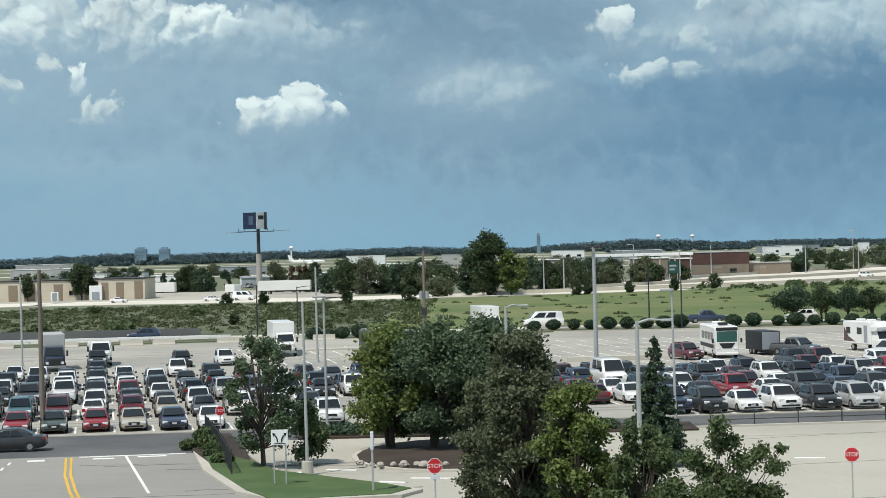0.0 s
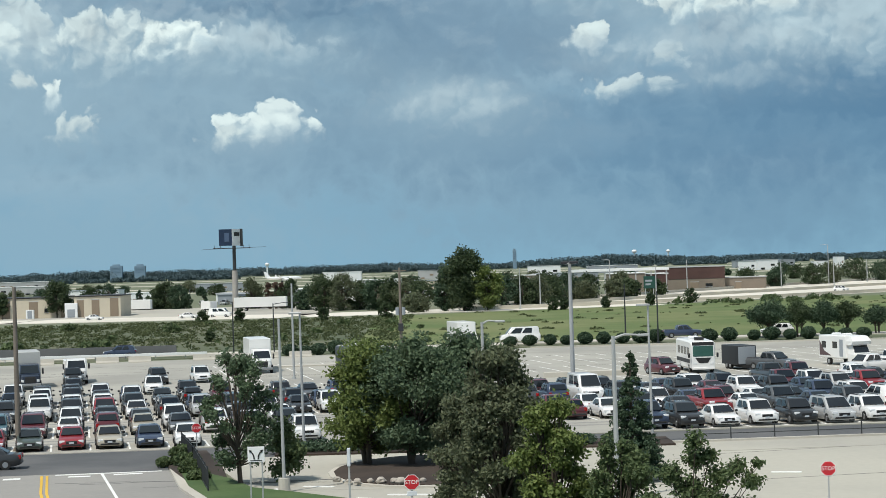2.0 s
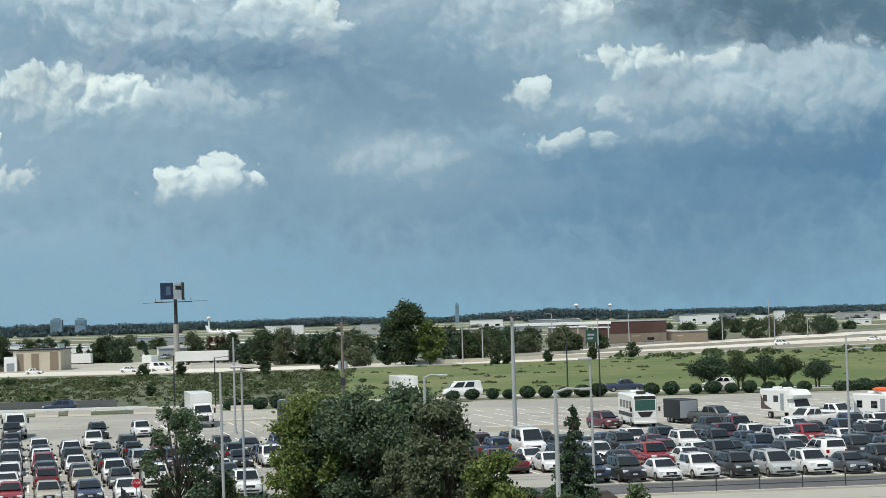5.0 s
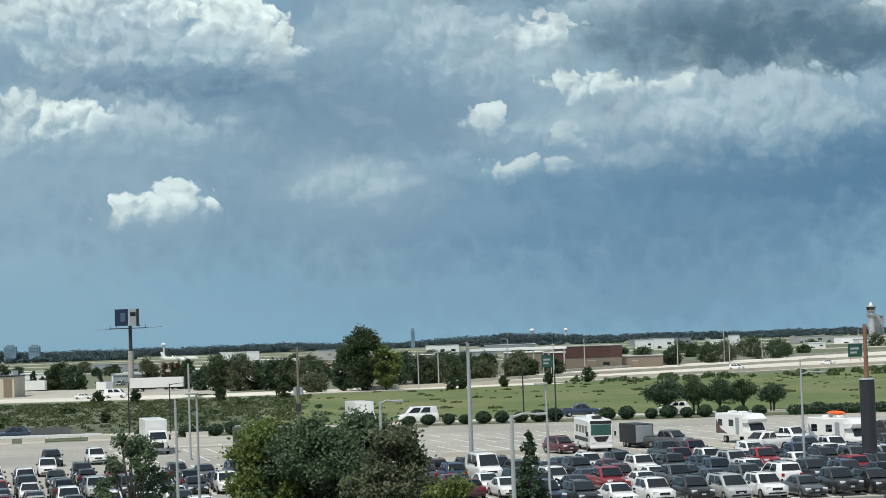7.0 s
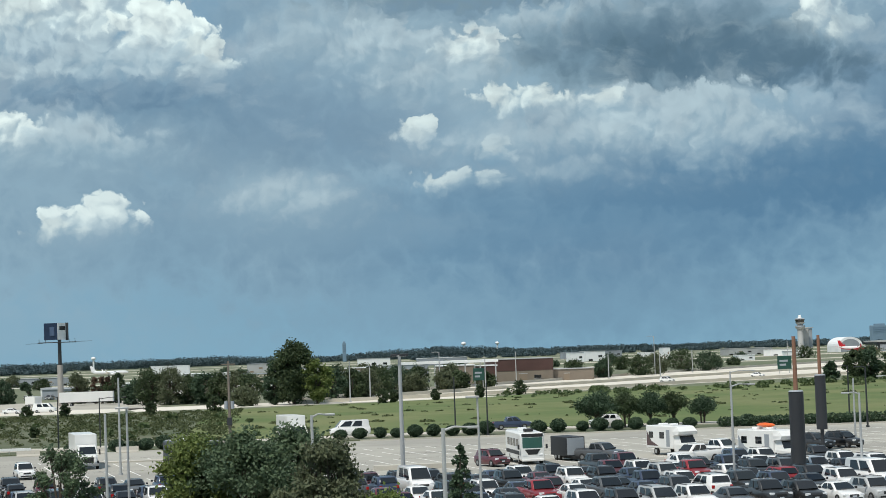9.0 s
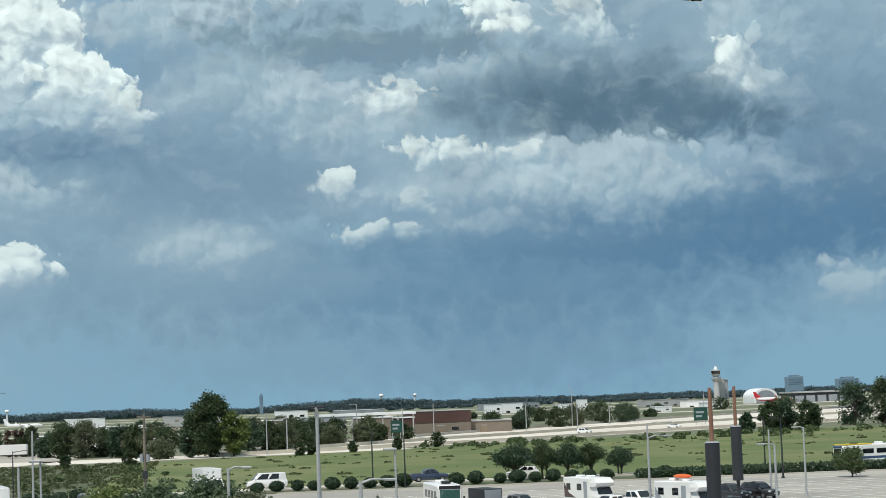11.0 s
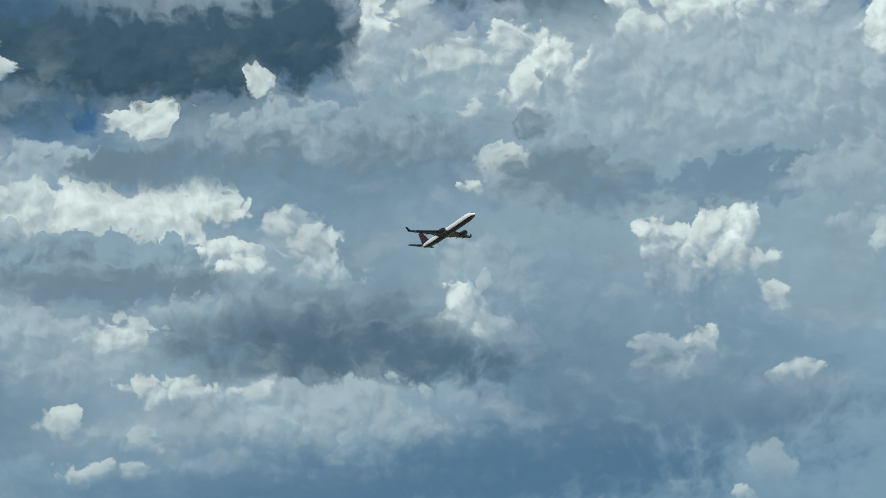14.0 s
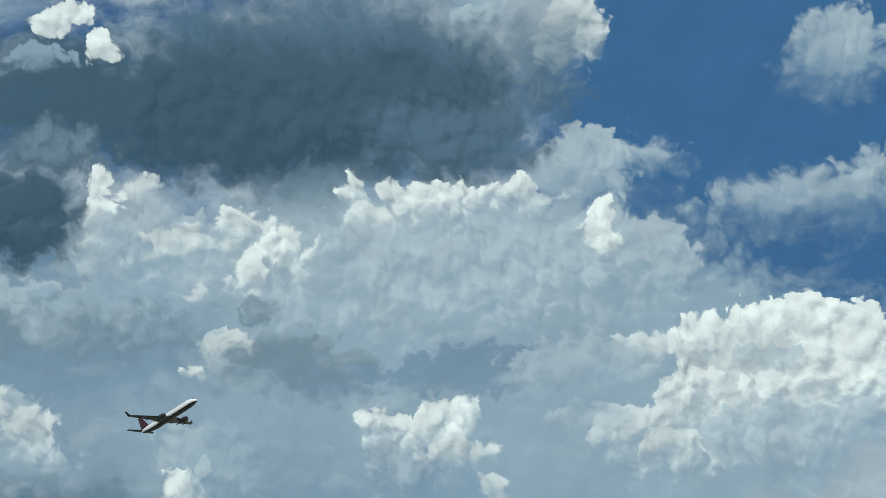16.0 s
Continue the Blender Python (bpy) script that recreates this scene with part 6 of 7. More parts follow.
lamp_pole(38.0, 151, 8.5, .10, GALV, arm=1.4, label="slim grey lamp post with an arm among the cars")
lamp_pole(48.5, 151.3, 7.5, .11, GALV, arm=-.9, label="slim grey lamp post with an arm among the cars")
lamp_pole(58.3, 231.8, 8.3, .12, GALV, arm=2.6, label="grey lamp post with a long arm at the lot's end")
lamp_pole(69.1, 205.1, 7.6, .11, GALV, arm=-.8, label="grey lamp post at the lot's end")
lamp_pole(66.1, 208.1, 7.4, .11, GALV, head="none", label="grey lamp post at the lot's end")
lamp_pole(90.7, 288, 7.6, .12, DARKPOLE, arm=-1.2, label="black lamp post beyond the hedge")
lamp_pole(80.8, 249, 8.0, .12, DARKPOLE, arm=-1.0, label="black lamp post beside the hedge")
for x, y, h, arm in ((56, 570, 11.8, -1.6), (90.5, 655, 11.0, 0), (157, 742, 15, -2.2), (25.4, 492, 10.5, 0), (31.5, 508, 8.5, 0), (72, 590, 9.6, 0), (150, 700, 8, 0), (176, 760, 9, 0), (232, 820, 11, 0), (129, 690, 9, 0)):
    lamp_pole(x, y, h, .17, GALV, arm, "none", "tall pale lamp post along the highway", "highway lamp posts")


def utility_pole(x, y, tall, label):
    ob = empty("utility_pole", pose(x, y, 0.02), label, "utility pole")
    part("pole", Shape().tube((0, 0, 0), (0, 0, tall), .22, .15, 12), WOODPOLE, ob)
    part("crossarm", Shape().box(-.9, .9, -.08, .08, tall - .5, tall - .34, .02), WOODPOLE, ob)
    for dx_ in (-.42, .42):
        part("transformer", Shape().tube((dx_, -.1, tall * .46), (dx_, -.1, tall * .46 + 1.0), .25, .25, 12), METALGREY, ob)
    part("meter_box", Shape().box(-.35, .35, -.4, -.15, tall * .27, tall * .36, .03), SHROUD, ob)


utility_pole(-2.7, 260.3, 11.7, "weathered timber utility pole with transformers")


def shrouded_mast(x, y, z0, z1, tall, wide, label):
    """A mast whose lower length is wrapped in a dark drum."""
    ob = empty("shrouded_mast", pose(x, y, 0.02), label, "mast", "shrouded masts in the lot")
    part("pole", Shape().tube((0, 0, 0), (0, 0, z0 + .1), .20, .20, 12), SHROUD, ob)
    part("shroud", Shape().tube((0, 0, z0), (0, 0, z1), wide / 2, wide / 2, 24), SHROUD, ob)
    part("cap", Shape().tube((0, 0, z1), (0, 0, z1 + .12), wide / 2 + .04, wide / 2 - .1, 24), METALGREY, ob)
    part("mast", Shape().tube((0, 0, z1), (0, 0, tall), .20, .16, 10), RUST, ob, "rust brown upper mast")


shrouded_mast(46.2, 161.3, 1.05, 7.5, 12.2, 1.26, "dark drum-wrapped mast with a rusty upper pole")
shrouded_mast(60.4, 201.5, 2.3, 8.0, 12.3, 1.15, "dark drum-wrapped mast with a rusty upper pole")


def lettering(text, size, mat, parent, m):
    cu = bpy.data.curves.new("lettering", "FONT")
    cu.body, cu.size, cu.extrude, cu.align_x, cu.align_y = text, size, .004, "CENTER", "CENTER"
    cu.materials.append(mat)
    ob = new("lettering", cu)
    ob.parent = parent
    ob.matrix_local = m
    return ob


def stop_sign(x, y, zc, r=.36, turn=0, plate=False):
    ob = empty("stop_sign", pose(x, y, 0.03, 0, 0, turn), "red octagonal stop sign on a grey post", "road sign", "stop signs")
    def octo(q, y_):
        return [(q * math.cos(math.pi / 8 + k * math.pi / 4), y_, zc + q * math.sin(math.pi / 8 + k * math.pi / 4)) for k in range(8)]
    part("post", Shape().box(-.035, .035, .02, .08, 0, zc + .3, .01), GALV, ob)
    part("border", Shape().loft([octo(r, -.012), octo(r, .012)]), SIGNWHITE, ob)
    part("face", Shape().loft([octo(r * .93, -.02), octo(r * .93, -.013)]), SIGNRED, ob)
    lettering("STOP", r * .70, SIGNWHITE, ob, pose(0, -.026, zc, 90))
    if plate:
        part("lower_plate", Shape().box(-.22, .22, -.015, .01, zc - r - .24, zc - r - .04, .01), PLATE, ob)


stop_sign(18.2, 87.4, 2.22, .36, -8)
stop_sign(-.62, 86.0, 2.35, .36, 2, True)
stop_sign(-14.6, 124.5, 1.95, .33, 8)


def split_sign(x, y):
    ob = empty("lane_sign", pose(x, y, .2, 0, 0, 4), "white sign with two black parting arrows on two posts", "road sign")
    for dx_ in (-.3, .3):
        part("post", Shape().box(dx_ - .04, dx_ + .04, .03, .1, 0, 2.75, .01), GALV, ob)
    part("panel", Shape().box(-.43, .43, -.012, .012, 2.02, 2.80, .006), SIGNWHITE, ob)
    for d in (-1, 1):
        s = Shape()
        pts = [(.10, 2.16), (.12, 2.32), (.17, 2.44), (.24, 2.53)]
        for (ax, az_), (bx, bz_) in zip(pts, pts[1:]):
            s.tube((d * ax, -.02, az_), (d * bx, -.02, bz_), .035, n=6)
        s.loft([[(d * .20, -.03, 2.60), (d * .36, -.03, 2.64), (d * .31, -.03, 2.46)], [(d * .20, -.014, 2.60), (d * .36, -.014, 2.64), (d * .31, -.014, 2.46)]])
        part("arrow", s, SIGNBLACK, ob)
    part("legend_bar", Shape().box(-.3, .3, -.02, -.012, 2.07, 2.11), SIGNBLACK, ob)


split_sign(-8.6, 98.9)
thin = empty("sign_post", pose(-3.75, 95.5, .03), "narrow grey sign seen on edge on a post", "road sign")
part("post", Shape().box(-.05, .05, -.04, .04, 0, 3.0, .012), GALV, thin)
part("panel", Shape().box(-.075, .075, -.3, .3, 2.2, 3.05, .01), PLATE, thin)


def picket_fence(points, tall, gap, post_every, label):
    ob = empty("metal_fence", pose(0, 0, 0), label, "fence")
    for (ax, ay), (bx, by) in zip(points, points[1:]):
        d = Vector((bx - ax, by - ay, 0))
        n = max(1, int(d.length / post_every))
        for k in range(n + 1):
            p = Vector((ax, ay, .02)) + d * (k / n)
            part("post", Shape().box(p.x - .035, p.x + .035, p.y - .035, p.y + .035, .02, tall + .08), DARKPOLE, ob)
        for z in ((.3, tall - .1) if gap else (tall * .5, tall)):
            part("rail", Shape().tube((ax, ay, z), (bx, by, z), .025 if gap else .03, n=6), DARKPOLE, ob)
        if gap:
            bar = mesh_of("picket", Shape().box(-.012, .012, -.012, .012, .12, tall), DARKPOLE)
            for k in range(int(d.length / gap)):
                o = new("picket", bar)
                o.parent = ob
                o.location = Vector((ax, ay, 0)) + d * (k * gap / d.length)


picket_fence([(-16.0, 128.0), (-14.2, 119), (-11.7, 104.4)], 1.45, .11, 2.4, "black metal picket fence beside the drive")
picket_fence([edge(17, 124.4), edge(60, 124.4)], 1.0, 0, 2.85, "low black post and rail fence along the road")

# concrete barriers and a dark noise wall at the back of the lot
def barrier(length, mat):
    h = length / 2
    prof = [(-.30, 0), (.30, 0), (.30, .10), (.16, .34), (.10, .82), (-.10, .82), (-.16, .34), (-.30, .10)]
    return Shape().loft([[(x, y, z) for y, z in prof] for x in (-h, h)])


bmesh_one = None
for i in range(34):
    x = -68 + i * 4.3
    if i % 5 == 3 or x > -13:
        continue
    y = 259.5 + (x + 66) * .05
    if bmesh_one is None:
        bmesh_one = part("concrete_barrier", barrier(3.0, KERB), KERB)
        ob = bmesh_one
    else:
        ob = new("concrete_barrier", bmesh_one.data)
    ob.matrix_world = pose(x, y, .06, 0, 0, 3)
    tagged(ob, "pale precast concrete barrier at the back of the lot", "barrier", "concrete barriers")
structure("wall_dark", Shape().loft([[(-140, 285.5, 0), (-36, 284.8, 0), (-36, 285.2, 0), (-140, 285.9, 0)], [(-140, 285.5, 1.5), (-36, 284.8, 1.3), (-36, 285.2, 1.3), (-140, 285.9, 1.5)]]), DARKWALL, "long low dark grey wall beside the road")
rail = empty("guard_rail", pose(0, 0, 0), "pale guard rail along the back road", "guard rail")
part("beam", Shape().box(-140, -30, 271.2, 271.35, .45, .80, .02), SIGNWHITE, rail)
for k in range(26):
    part("post", Shape().box(-138 + k * 4.2 - .05, -138 + k * 4.2 + .05, 271.36, 271.46, 0, .75), GALV, rail)

# ---- billboard ----
bb = empty("billboard", pose(-54.8, 576, 0), "tall billboard on a single post with a dark blue poster", "billboard")
part("lower_post", Shape().tube((0, 0, 0), (0, 0, 12), .95, .8, 16), material("pale_post_paint", (.36, .34, .31), .7), bb, "pale lower post")
part("upper_post", Shape().tube((0, 0, 12), (0, 0, 19.5), .55, .5, 16), DARKPOLE, bb)
part("poster", Shape().slab([(-4.3, -.6, 19.4), (-.4, -1.5, 19.4), (-.4, -1.5, 24.3), (-4.3, -.6, 24.3)], .15, .4), NAVY, bb)
part("poster_shape", Shape().slab([(-2.6, -1.05, 20.6), (-1.2, -1.38, 20.6), (-1.2, -1.38, 23.2), (-2.6, -1.05, 23.2)], .2, .06), material("billboard_pale_blue", (.07, .11, .19), .4), bb)
part("second_face", Shape().slab([(-.4, -1.5, 19.4), (1.6, 1.8, 19.4), (1.6, 1.8, 24.3), (-.4, -1.5, 24.3)], .15, .3), SIGNWHITE, bb)
part("second_face_panel", Shape().slab([(.0, -.8, 22.2), (1.4, 1.5, 22.2), (1.4, 1.5, 23.4), (.0, -.8, 23.4)], .2, .06), SIGNBLACK, bb)
part("frame_post", Shape().box(1.7, 2.5, 1.6, 2.0, 19.2, 24.4, .05), DARKPOLE, bb)
part("catwalk", Shape().box(-6.0, 5.0, -1.9, -1.3, 18.5, 18.75, .03), DARKPOLE, bb)
for dx_ in (-5.6, -3.8, 3.0, 4.7):
    part("light_bracket", Shape().tube((dx_, -1.6, 18.6), (dx_, -2.6, 19.6), .07, n=6), DARKPOLE, bb)
part("cable_arm", Shape().tube((-9.5, -1.6, 18.4), (9.5, -1.6, 18.8), .05, n=6), DARKPOLE, bb)


# ---- buildings ----
def building(name, x, y, wide, deep, tall, wall, roof, label, turn=0, openings=(), upper=None, parapet=.35):
    """A flat-roofed building; openings: (kind, left, bottom, width, height) on the front."""
    ob = empty(name, pose(x, y, 0, 0, 0, turn), label, "building", "buildings beyond the field")
    h = wide / 2
    part("wall", Shape().box(-h, h, 0, deep, -.02, tall if not upper else tall * .5, 0), wall, ob)
    if upper:
        part("upper_wall", Shape().box(-h - .1, h + .1, -.1, deep + .1, tall * .5, tall, 0), upper, ob)
    part("roof", Shape().box(-h - .25, h + .25, -.25, deep + .25, tall, tall + parapet, .05), roof, ob)
    for kind, l, b, w, t in openings:
        if kind == "door":
            d = part("door", Shape().box(-h + l, -h + l + w, -.06, .05, b, b + t, .02), DOORTAN, ob)
            part("frame", Shape().box(-h + l - .12, -h + l + w + .12, -.04, .02, b + t, b + t + .2, .01), ROOFGREY, d)
        else:
            wn = part("window", Shape().box(-h + l, -h + l + w, -.05, .05, b, b + t, .02), GLASS, ob)
            part("sill", Shape().box(-h + l - .1, -h + l + w + .1, -.14, .02, b - .12, b - .01, .01), ROOFGREY, wn)
    return ob


building("warehouse", -115.5, 556, 25, 22, 5.7, CREAM, TRIM, "low cream block warehouse with roller doors", 0, [("door", 3.0, .1, 2.6, 4.6), ("door", 7.4, .1, 3.2, 4.6), ("door", 16.0, .1, 2.6, 4.6), ("window", 20.4, 1.6, 1.2, 1.2)])
building("warehouse", -91.8, 552, 13.2, 20, 5.8, CREAM, TRIM, "low cream warehouse wing with tan doors", 0, [("door", .8, .1, 2.0, 4.8), ("door", 5.0, .1, 2.2, 4.8), ("door", 10.2, .1, 2.4, 5.2)])
building("warehouse", 98.1, 690, 21.4, 24, 8.2, TAN, ROOFGREY, "tan hall with a red-brown clad upper wall", 0, [("door", 9.0, .1, 3, 2.8), ("window", 14.5, 1.2, 2.5, 1.2)], upper=BROWN)
building("warehouse", 116.5, 692, 15, 16, 4.0, TAN, ROOFGREY, "low tan annexe beside the brown hall", 0, [("door", 4.0, .1, 2, 2.4)])
building("warehouse", 68.8, 640, 11.5, 14, 7.0, TAN, SIGNWHITE, "tan building with a pale roof edge", 0, [("door", 3.2, .1, 2.4, 3.2), ("window", 7.5, 1.2, 2.4, 2.0)])
building("warehouse", 81.0, 655, 6.0, 12, 6.5, BROWN, SIGNWHITE, "dark brick building with a pale canopy", 0, [("door", 2.0, .1, 1.8, 2.6)])
for dx_, w_ in ((-.5, 3.6), (-12.2, 2.2)):
    ob = empty("shipping_container", pose(-98.6 + dx_, 551, -.03), "white box container against the warehouse wall", "container")
    part("box", Shape().box(-w_ / 2, w_ / 2, 0, 1.2, 0, 4.2 if w_ > 3 else 2.6, .04), SIGNWHITE, ob)
    part("door", Shape().box(-w_ * .3, w_ * .3, -.06, -.01, .15, 2.4, .01), METALGREY, ob)
canopy = empty("canopy", pose(67, 628, 0), "long pale flat canopy on columns", "canopy")
part("roof", Shape().box(-18, 14, 0, 5, 8.0, 8.9, .05), SIGNWHITE, canopy)
for k in range(7):
    part("column", Shape().box(-17 + k * 5, -16.6 + k * 5, .4, .8, 0, 8.0), ROOFGREY, canopy)
# low sheds and offices across the airfield side
sheds = random.Random(12)
SHEDS_NEAR = ((-150, 800, 26, 4.0, ROOFGREY), (-118, 840, 18, 4.5, SIGNWHITE), (-66, 690, 12, 4.5, METALGREY), (-72, 760, 16, 4, SIGNWHITE), (-40, 760, 20, 5, ROOFGREY), (-34, 690, 14, 5.5, CREAM), (-14, 720, 14, 6, TAN), (-24, 1000, 26, 6.5, SIGNWHITE), (2, 900, 18, 6, CREAM), (38, 860, 22, 6, METALGREY), (52, 940, 26, 7, TAN), (30, 1100, 30, 7, SIGNWHITE), (80, 1050, 34, 7, METALGREY), (110, 980, 24, 5, ROOFGREY), (-170, 1000, 30, 5, SIGNWHITE), (-120, 1150, 34, 6, METALGREY))
SHEDS_FAR = ((-260, 1250, 40, 6, ROOFGREY), (256, 1500, 11, 8, SIGNWHITE), (274, 1520, 16, 8.5, SIGNWHITE), (308, 1480, 10, 6, SIGNWHITE), (327, 1500, 6, 9.5, SIGNWHITE), (200, 1400, 34, 5, METALGREY), (170, 1700, 44, 7, METALGREY), (340, 1900, 60, 7, METALGREY), (420, 1600, 40, 6, ROOFGREY), (-60, 1500, 30, 9, SIGNWHITE), (10, 1600, 22, 8, ROOFGREY), (100, 1550, 26, 9, SIGNWHITE), (-350, 1700, 50, 8, ROOFGREY), (360, 1250, 12, 4, SIGNWHITE), (395, 1400, 24, 5, SIGNWHITE), (300, 1150, 10, 4, SIGNWHITE))
for i, (x, y, w, h, m) in enumerate(SHEDS_NEAR + SHEDS_FAR):
    n = max(2, int(w / 7))
    h *= .75 if y < 1250 else .9
    building("shed", x, y, w, 12 + sheds.random() * 10, h, m, (ROOFGREY, SIGNWHITE, METALGREY)[i % 3], "low flat-roofed %s building across the airfield" % ("white" if m is SIGNWHITE else "grey" if m in (ROOFGREY, METALGREY) else "tan"), sheds.uniform(-6, 6), [("window" if sheds.random() < .6 else "door", (k + .3) * w / n, .2 if k % 3 == 0 else h * .4, w / n * .40, h * .20) for k in range(n)])
# big roadside panels, hung over the highway
for x, y, z0, z1, w in ((71.2, 600, 2.6, 6.4, 3.6), (186, 662, 1.6, 6.2, 5.0)):
    ob = empty("highway_sign", pose(x, y, 0), "green highway sign panel on two posts", "road sign", "highway signs")
    part("panel", Shape().box(-w / 2, w / 2, -.05, .05, z0, z1, .03), SIGNGREEN, ob)
    for k in (-.35, .35):
        part("post", Shape().box(w * k - .1, w * k + .1, .06, .25, 0, z1), GALV, ob)
    part("legend_bar", Shape().box(-w * .35, w * .25, -.07, -.052, z0 + (z1 - z0) * .55, z0 + (z1 - z0) * .7), METALGREY, ob)
    part("legend_bar", Shape().box(-w * .35, w * .1, -.07, -.052, z0 + (z1 - z0) * .25, z0 + (z1 - z0) * .4), METALGREY, ob)

# control tower, 2.4 km off
K = 2400 / 1500
tower = empty("control_tower", pose(435.5 * K, 2400, 0), "pale concrete airport control tower with a glazed cab", "control tower")
def drum(name, z0, z1, r0, r1, mat, label=""):
    part(name, Shape().tube((0, 0, z0), (0, 0, z1), r0, r1, 20), mat, tower, label)
drum("shaft", 0, 32, 4.0, 3.6, ROOFGREY)
drum("lower_ring", 23.5, 26.5, 4.4, 6.2, ROOFGREY)
drum("collar", 26.5, 28.5, 6.3, 6.3, METALGREY)
drum("deck", 30, 32.5, 4.2, 6.4, ROOFGREY)
drum("cab_glass", 32.5, 36.5, 5.2, 6.2, GLASS, "dark glazed cab")
drum("roof", 36.5, 38, 6.6, 4.6, METALGREY)
drum("dome", 38, 42, 2.6, 1.4, SIGNWHITE)
annex = empty("lift_block", pose(442.5 * K, 2410, 0), "pale concrete block beside the control tower", "building")
part("wall", Shape().box(-6.5, 2.5, 0, 12, 0, 25, .3), ROOFGREY, annex)
part("side_wall", Shape().box(2.5, 7.5, 1, 11, 0, 24.5, .3), METALGREY, annex)
part("roof", Shape().box(-7.8, 8.3, -.3, 12.3, 25, 26, .2), ROOFGREY, annex)

# small far landmarks on the horizon
for x, y, z, r in ((172.5 * 2.4, 3720, 25.5, 5.0), (199.7 * 2.4, 3720, 24.5, 4.0), (-117.5 * 2.3, 3450, 21, 4.2)):
    wt_ = empty("water_tower", pose(x, y, 0), "white bulbous water tower on the horizon", "water tower", "water towers")
    part("stem", Shape().tube((0, 0, 0), (0, 0, z - r * .5), 1.6, 1.4, 10), SIGNWHITE, wt_)
    part("tank", Shape().loft([[(math.cos(k * math.tau / 14) * r * q, math.sin(k * math.tau / 14) * r * q, z + r * s_) for k in range(14)] for s_, q in ((-.7, .35), (-.45, .8), (0, 1), (.4, .85), (.7, .4))]), SIGNWHITE, wt_)
for x, y, w, h in ((-234.3 * 2.4, 3600, 22, 27), (-216 * 2.4, 3600, 20, 26), (501.5 * 2.25, 3380, 31, 31), (74.2 * 2.3, 3450, 6, 33), (545 * 2.2, 3300, 40, 24), (585 * 2.2, 3300, 60, 22)):
    tb = empty("far_tower_block", pose(x, y, 0), "hazy grey block rising from the far woods", "building", "blocks on the horizon")
    part("wall", Shape().box(-w / 2, w / 2, 0, 14, 0, h, .3), HAZE_BLUE, tb)
    part("roof", Shape().box(-w * .3, w * .3, 2, 10, h, h + 3, .2), HAZE_BLUE, tb)
    for k in range(4):
        part("window", Shape().box(-w * .42, w * .42, -.3, .1, h * .55 + k * h * .1, h * .59 + k * h * .1), ROOF_HAZE, tb)


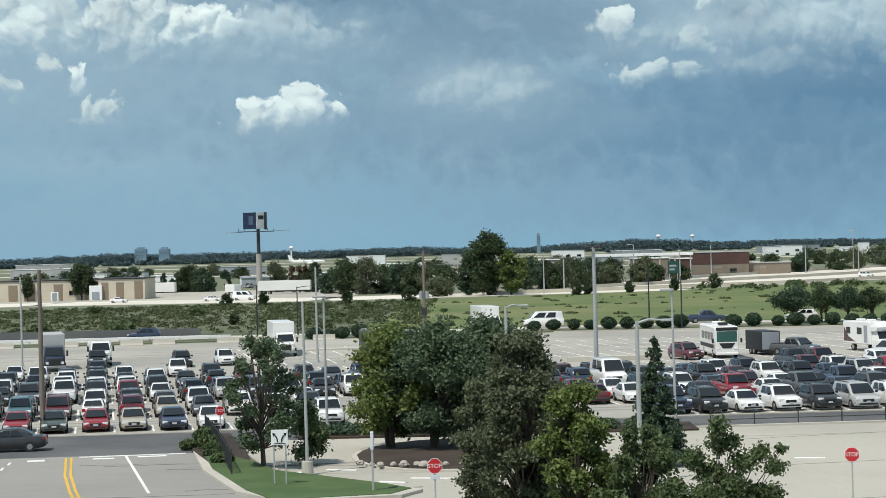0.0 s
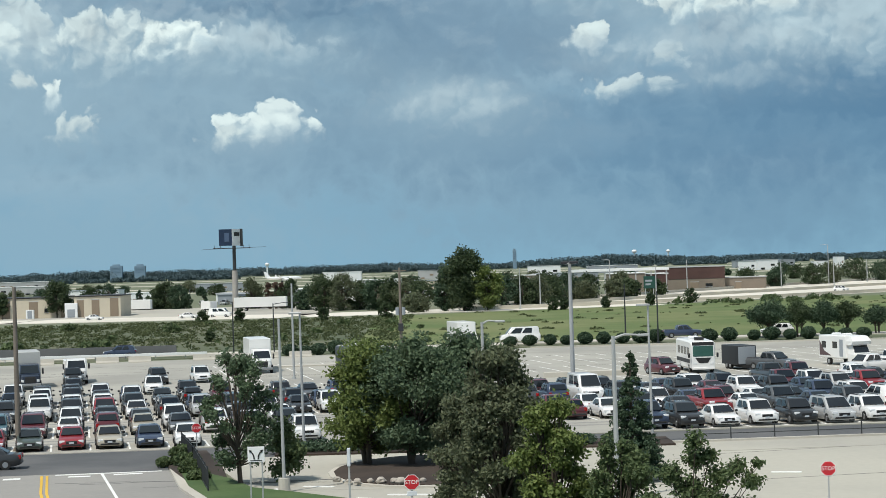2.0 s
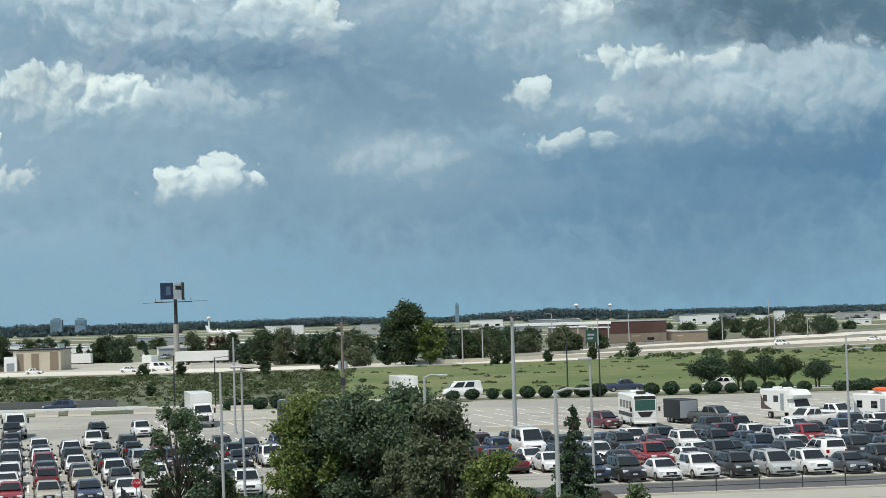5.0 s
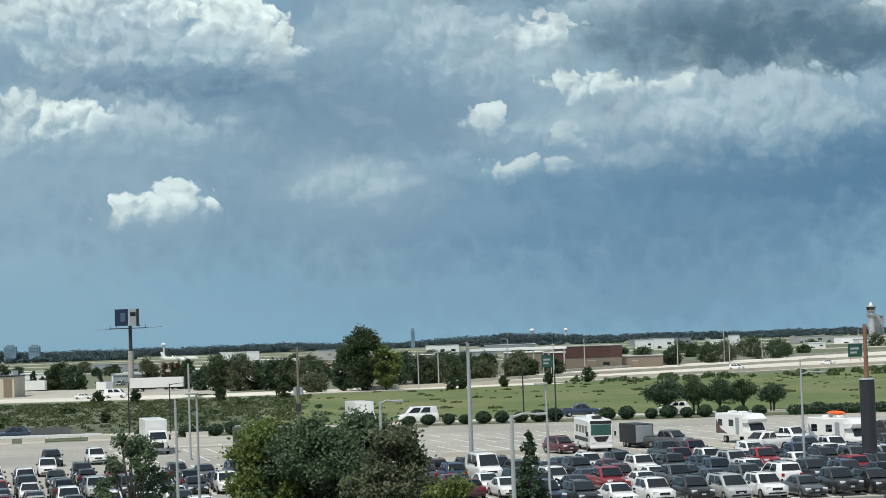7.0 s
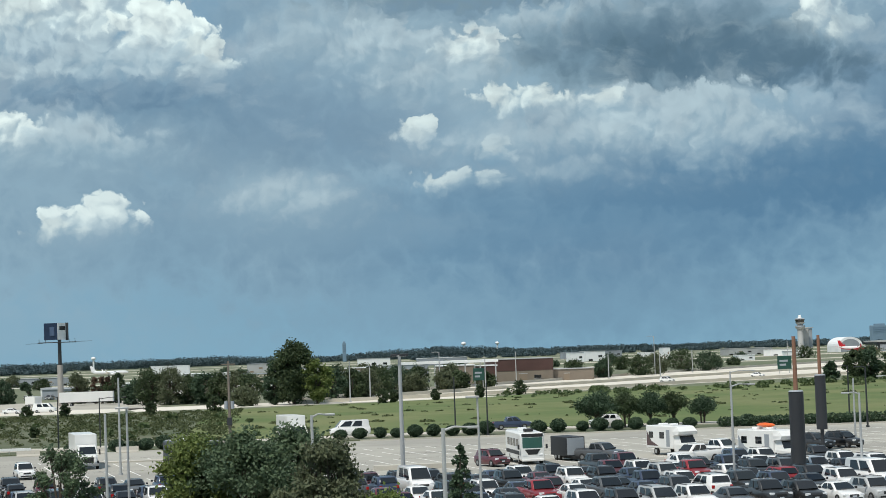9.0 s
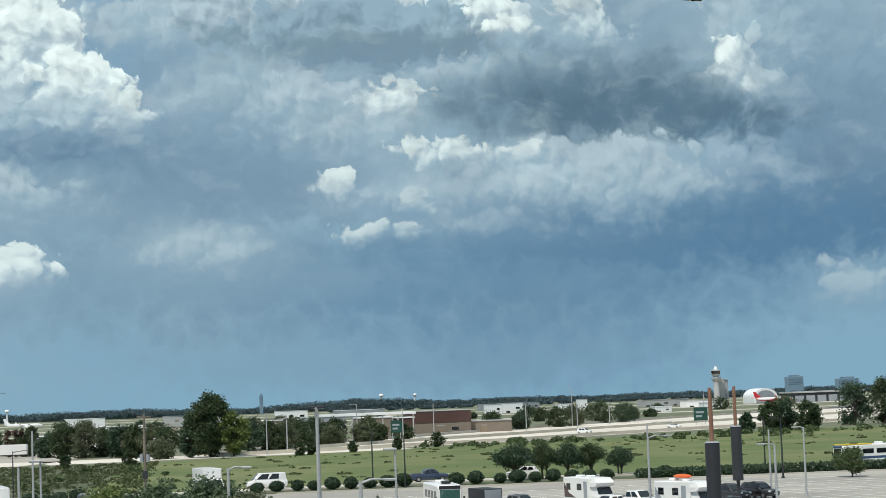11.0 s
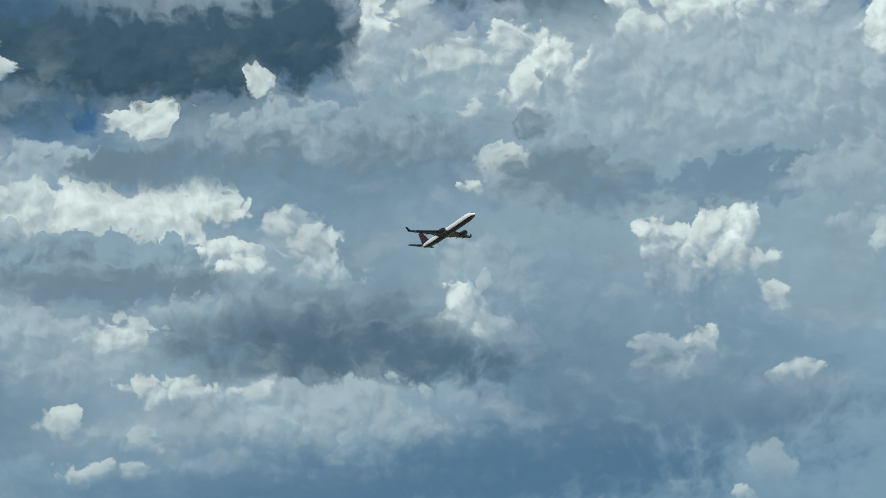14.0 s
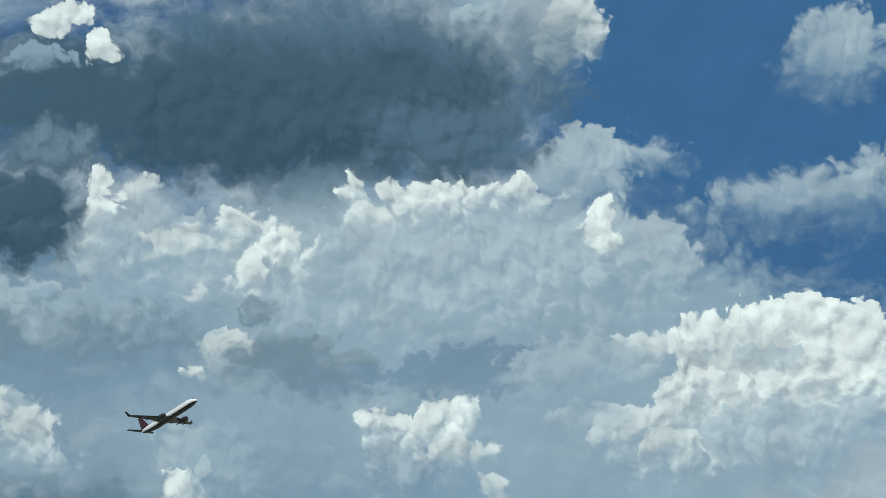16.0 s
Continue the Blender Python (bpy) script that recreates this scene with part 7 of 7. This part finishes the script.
# ---- aircraft ----
def airliner(name, m, label, body, belly, fin, winglet, length=47.0, span=38.0, gear=False):
    """A twin-engined airliner, nose along +y."""
    ob = new(name)
    ob.matrix_world = m
    tagged(ob, label, "airplane")
    L, R = length, length * .042
    prof = ((.5, .06, -.25), (.488, .35, -.18), (.46, .66, -.08), (.42, .88, -.02), (.36, 1, 0), (0, 1, 0), (-.22, 1, 0), (-.34, .86, .12), (-.43, .55, .35), (-.495, .14, .62))
    n = 20
    def ring(y, q, up, a0, a1, k):
        return [(R * q * math.sin(a0 + (a1 - a0) * i / k), y * L, R * up + R * q * math.cos(a0 + (a1 - a0) * i / k)) for i in range(k + 1)]
    top = Shape().loft([ring(y, q, up, -2.15, 2.15, n) for y, q, up in prof])
    part("fuselage", top, body, ob, smoothed=False)
    # the flying airliner's belly colour carries its underside shade
    part("belly", Shape().loft([ring(y, q * 1.004, up, 2.08, math.tau - 2.08, n) for y, q, up in prof[1:-1]]), belly, ob, "dark blue-grey belly")
    part("cockpit_window", Shape().loft([ring(y, q * 1.01, up, -.75, .75, 8) for y, q, up in ((.472, .56, -.11), (.452, .72, -.06))]), GLASS, ob)
    for sx_ in (-1, 1):
        s = Shape()
        h = span / 2
        secs = ((R * .6, .085, -.105, .9, -.55), (h * .36, .028, -.088, .55, -.25), (h * .96, -.105, -.150, .22, .55))
        s.loft([[(sx_ * x, y0 * L, R * z - t * .1), (sx_ * x, (y0 * .7 + y1 * .3) * L, R * z + t * .5), (sx_ * x, y1 * L, R * z), (sx_ * x, (y0 * .6 + y1 * .4) * L, R * z - t * .5)] for x, y0, y1, t, z in secs])
        w = part("wing", s, belly, ob)
        part("winglet", Shape().loft([[(sx_ * h * .955, -.108 * L, R * .5), (sx_ * h * .955, -.15 * L, R * .5), (sx_ * h * .965, -.15 * L, R * .5), (sx_ * h * .965, -.108 * L, R * .5)], [(sx_ * h * 1.01, -.138 * L, R * .5 + 2.4), (sx_ * h * 1.01, -.158 * L, R * .5 + 2.4), (sx_ * h * 1.02, -.158 * L, R * .5 + 2.4), (sx_ * h * 1.02, -.138 * L, R * .5 + 2.4)]]), winglet, w)
        ex, ey, ez = sx_ * h * .34, .075 * L, -R * 1.05
        e = part("engine", Shape().loft([[(ex + math.cos(k * math.tau / 16) * r_, y, ez + math.sin(k * math.tau / 16) * r_) for k in range(16)] for y, r_ in ((ey + 2.4, 1.05), (ey + 1.9, 1.28), (ey - .6, 1.25), (ey - 2.6, .85), (ey - 3.8, .45))]), belly, ob)
        part("engine_intake", Shape().tube((ex, ey + 2.2, ez), (ex, ey + 2.43, ez), .98, .98, 16), SIGNBLACK, e)
        part("pylon", Shape().box(ex - .2, ex + .2, ey - 3.2, ey + .8, ez + .9, -R * .22, .05), belly, e)
        for k, fx in enumerate((.25, .48, .68)):
            part("flap_fairing", Shape().tube((sx_ * h * fx, (-.060 - .012 * k) * L, R * (-.52 + fx * .95) - .12), (sx_ * h * fx, (-.118 - .014 * k) * L, R * (-.52 + fx * .95) - .25), .30, .08, 8), belly, ob)
        part("tailplane", Shape().loft([[(sx_ * x, y0 * L, z), (sx_ * x, (y0 + y1) / 2 * L, z + t), (sx_ * x, y1 * L, z), (sx_ * x, (y0 + y1) / 2 * L, z - t)] for x, y0, y1, z, t in ((.5, -.415, -.485, R * .55, .25), (h * .40, -.475, -.508, R * .85, .08))]), belly, ob)
    part("tail_fin", Shape().loft([[(-t, y1 * L, z), (0, y0 * L, z), (t, y1 * L, z), (0, y2 * L, z)] for y0, y1, y2, z, t in ((-.33, -.41, -.47, R * .95, .35), (-.45, -.48, -.51, R * 4.3, .12))]), fin, ob)
    if gear:
        for gx, gy in ((0, .36), (-3.2, -.03), (3.2, -.03)):
            part("landing_gear", Shape().tube((gx, gy * L, -R * .9), (gx, gy * L, -R - 1.9), .18, n=8).tube((gx - .5, gy * L, -R - 1.9), (gx + .5, gy * L, -R - 1.9), .55, n=14), TRIM, ob)
    return ob


airliner("flying_airliner", pose(266.3, 885.5, 205.5, 11.5, 0, -161.2), "white twin-engined airliner climbing, shade painted on its underside, maroon fin", PLANEWHITE, PLANESHADE, PLANERED, PLANESHADE)
airliner("parked_airliner", pose(482 * .94, 1410, 3.77, 0, 0, -84), "white and red airliner standing on the apron", PLANEWHITE, REDPLANE, REDPLANE, REDPLANE, 32, 30, True)
airliner("parked_airliner", pose(-124.0, 1760, 3.86, 0, 0, -80), "white airliner standing beyond the field", PLANEWHITE, SIGNWHITE, PLANEWHITE, PLANEWHITE, 34, 30, True)
hall = empty("terminal_hall", pose(482, 1520, 0), "white arched hall behind the red airliner", "building")
arch = [(math.cos(a) * 10, math.sin(a) * 7 + 5.0) for a in [math.pi * k / 14 for k in range(15)]]
part("arched_roof", Shape().loft([[(x, 0, z) for x, z in [(10, 0)] + arch + [(-10, 0)]], [(x, 30, z) for x, z in [(10, 0)] + arch + [(-10, 0)]]]), SIGNWHITE, hall)
part("glass_front", Shape().loft([[(x * .8, -.2, z * .86) for x, z in [(10, 0)] + arch + [(-10, 0)]], [(x * .8, .1, z * .86) for x, z in [(10, 0)] + arch + [(-10, 0)]]]), METALGREY, hall)
hang = empty("hangar", pose(522 * .97, 1450, 0), "long low dark hangar with a pale roof", "building")
part("wall", Shape().box(-25, 32, 0, 30, 0, 7.2, .1), SHROUD, hang)
part("roof", Shape().box(-26, 33, -1, 31, 7.2, 8.4, .1), ROOFGREY, hang)
for k in range(6):
    part("door", Shape().box(-23 + k * 9, -16 + k * 9, -.2, .1, .1, 5.2, .05), METALGREY, hang)

# the yellow and white bus on the far right of the back road
bus = coach(104.5, 279.5, -78, 3.1, 2.5, 11.5, WHITE_PANEL, material("bus_blue_band", (.03, .07, .16), .4), GLASS, "white bus with a yellow roof front on the back road", "city_bus", "bus")
part("roof_front", Shape().box(-1.2, 1.2, -5.6, -.5, 3.05, 3.2, .04), material("bus_yellow", (.75, .55, .03), .4), bus)

# lorries and vans standing in the far yards
yard = random.Random(31)
for i in range(22):
    y = yard.uniform(585, 900)
    x = y * math.tan(radians(yard.uniform(-12.5, 6)))
    if 450 < y < 570:
        continue
    park(("van", "suv", "sedan", "minivan")[i % 4], ("white", "white", "silver", "white", "charcoal")[i % 5], x, y, yard.uniform(0, 360), "standing in a far yard", "vehicles in the far yards", -0.03)
for x, y, turn in ((-20, 610, 80), (4, 640, 96), (30, 610, 84), (44, 640, 90), (-110, 700, 88), (-128, 690, 84)):
    trailer_box(x, y, turn, 2.5, 9, 1.0, 3.6, WHITE_PANEL, "white lorry trailer standing in a far yard", (.2, .32))
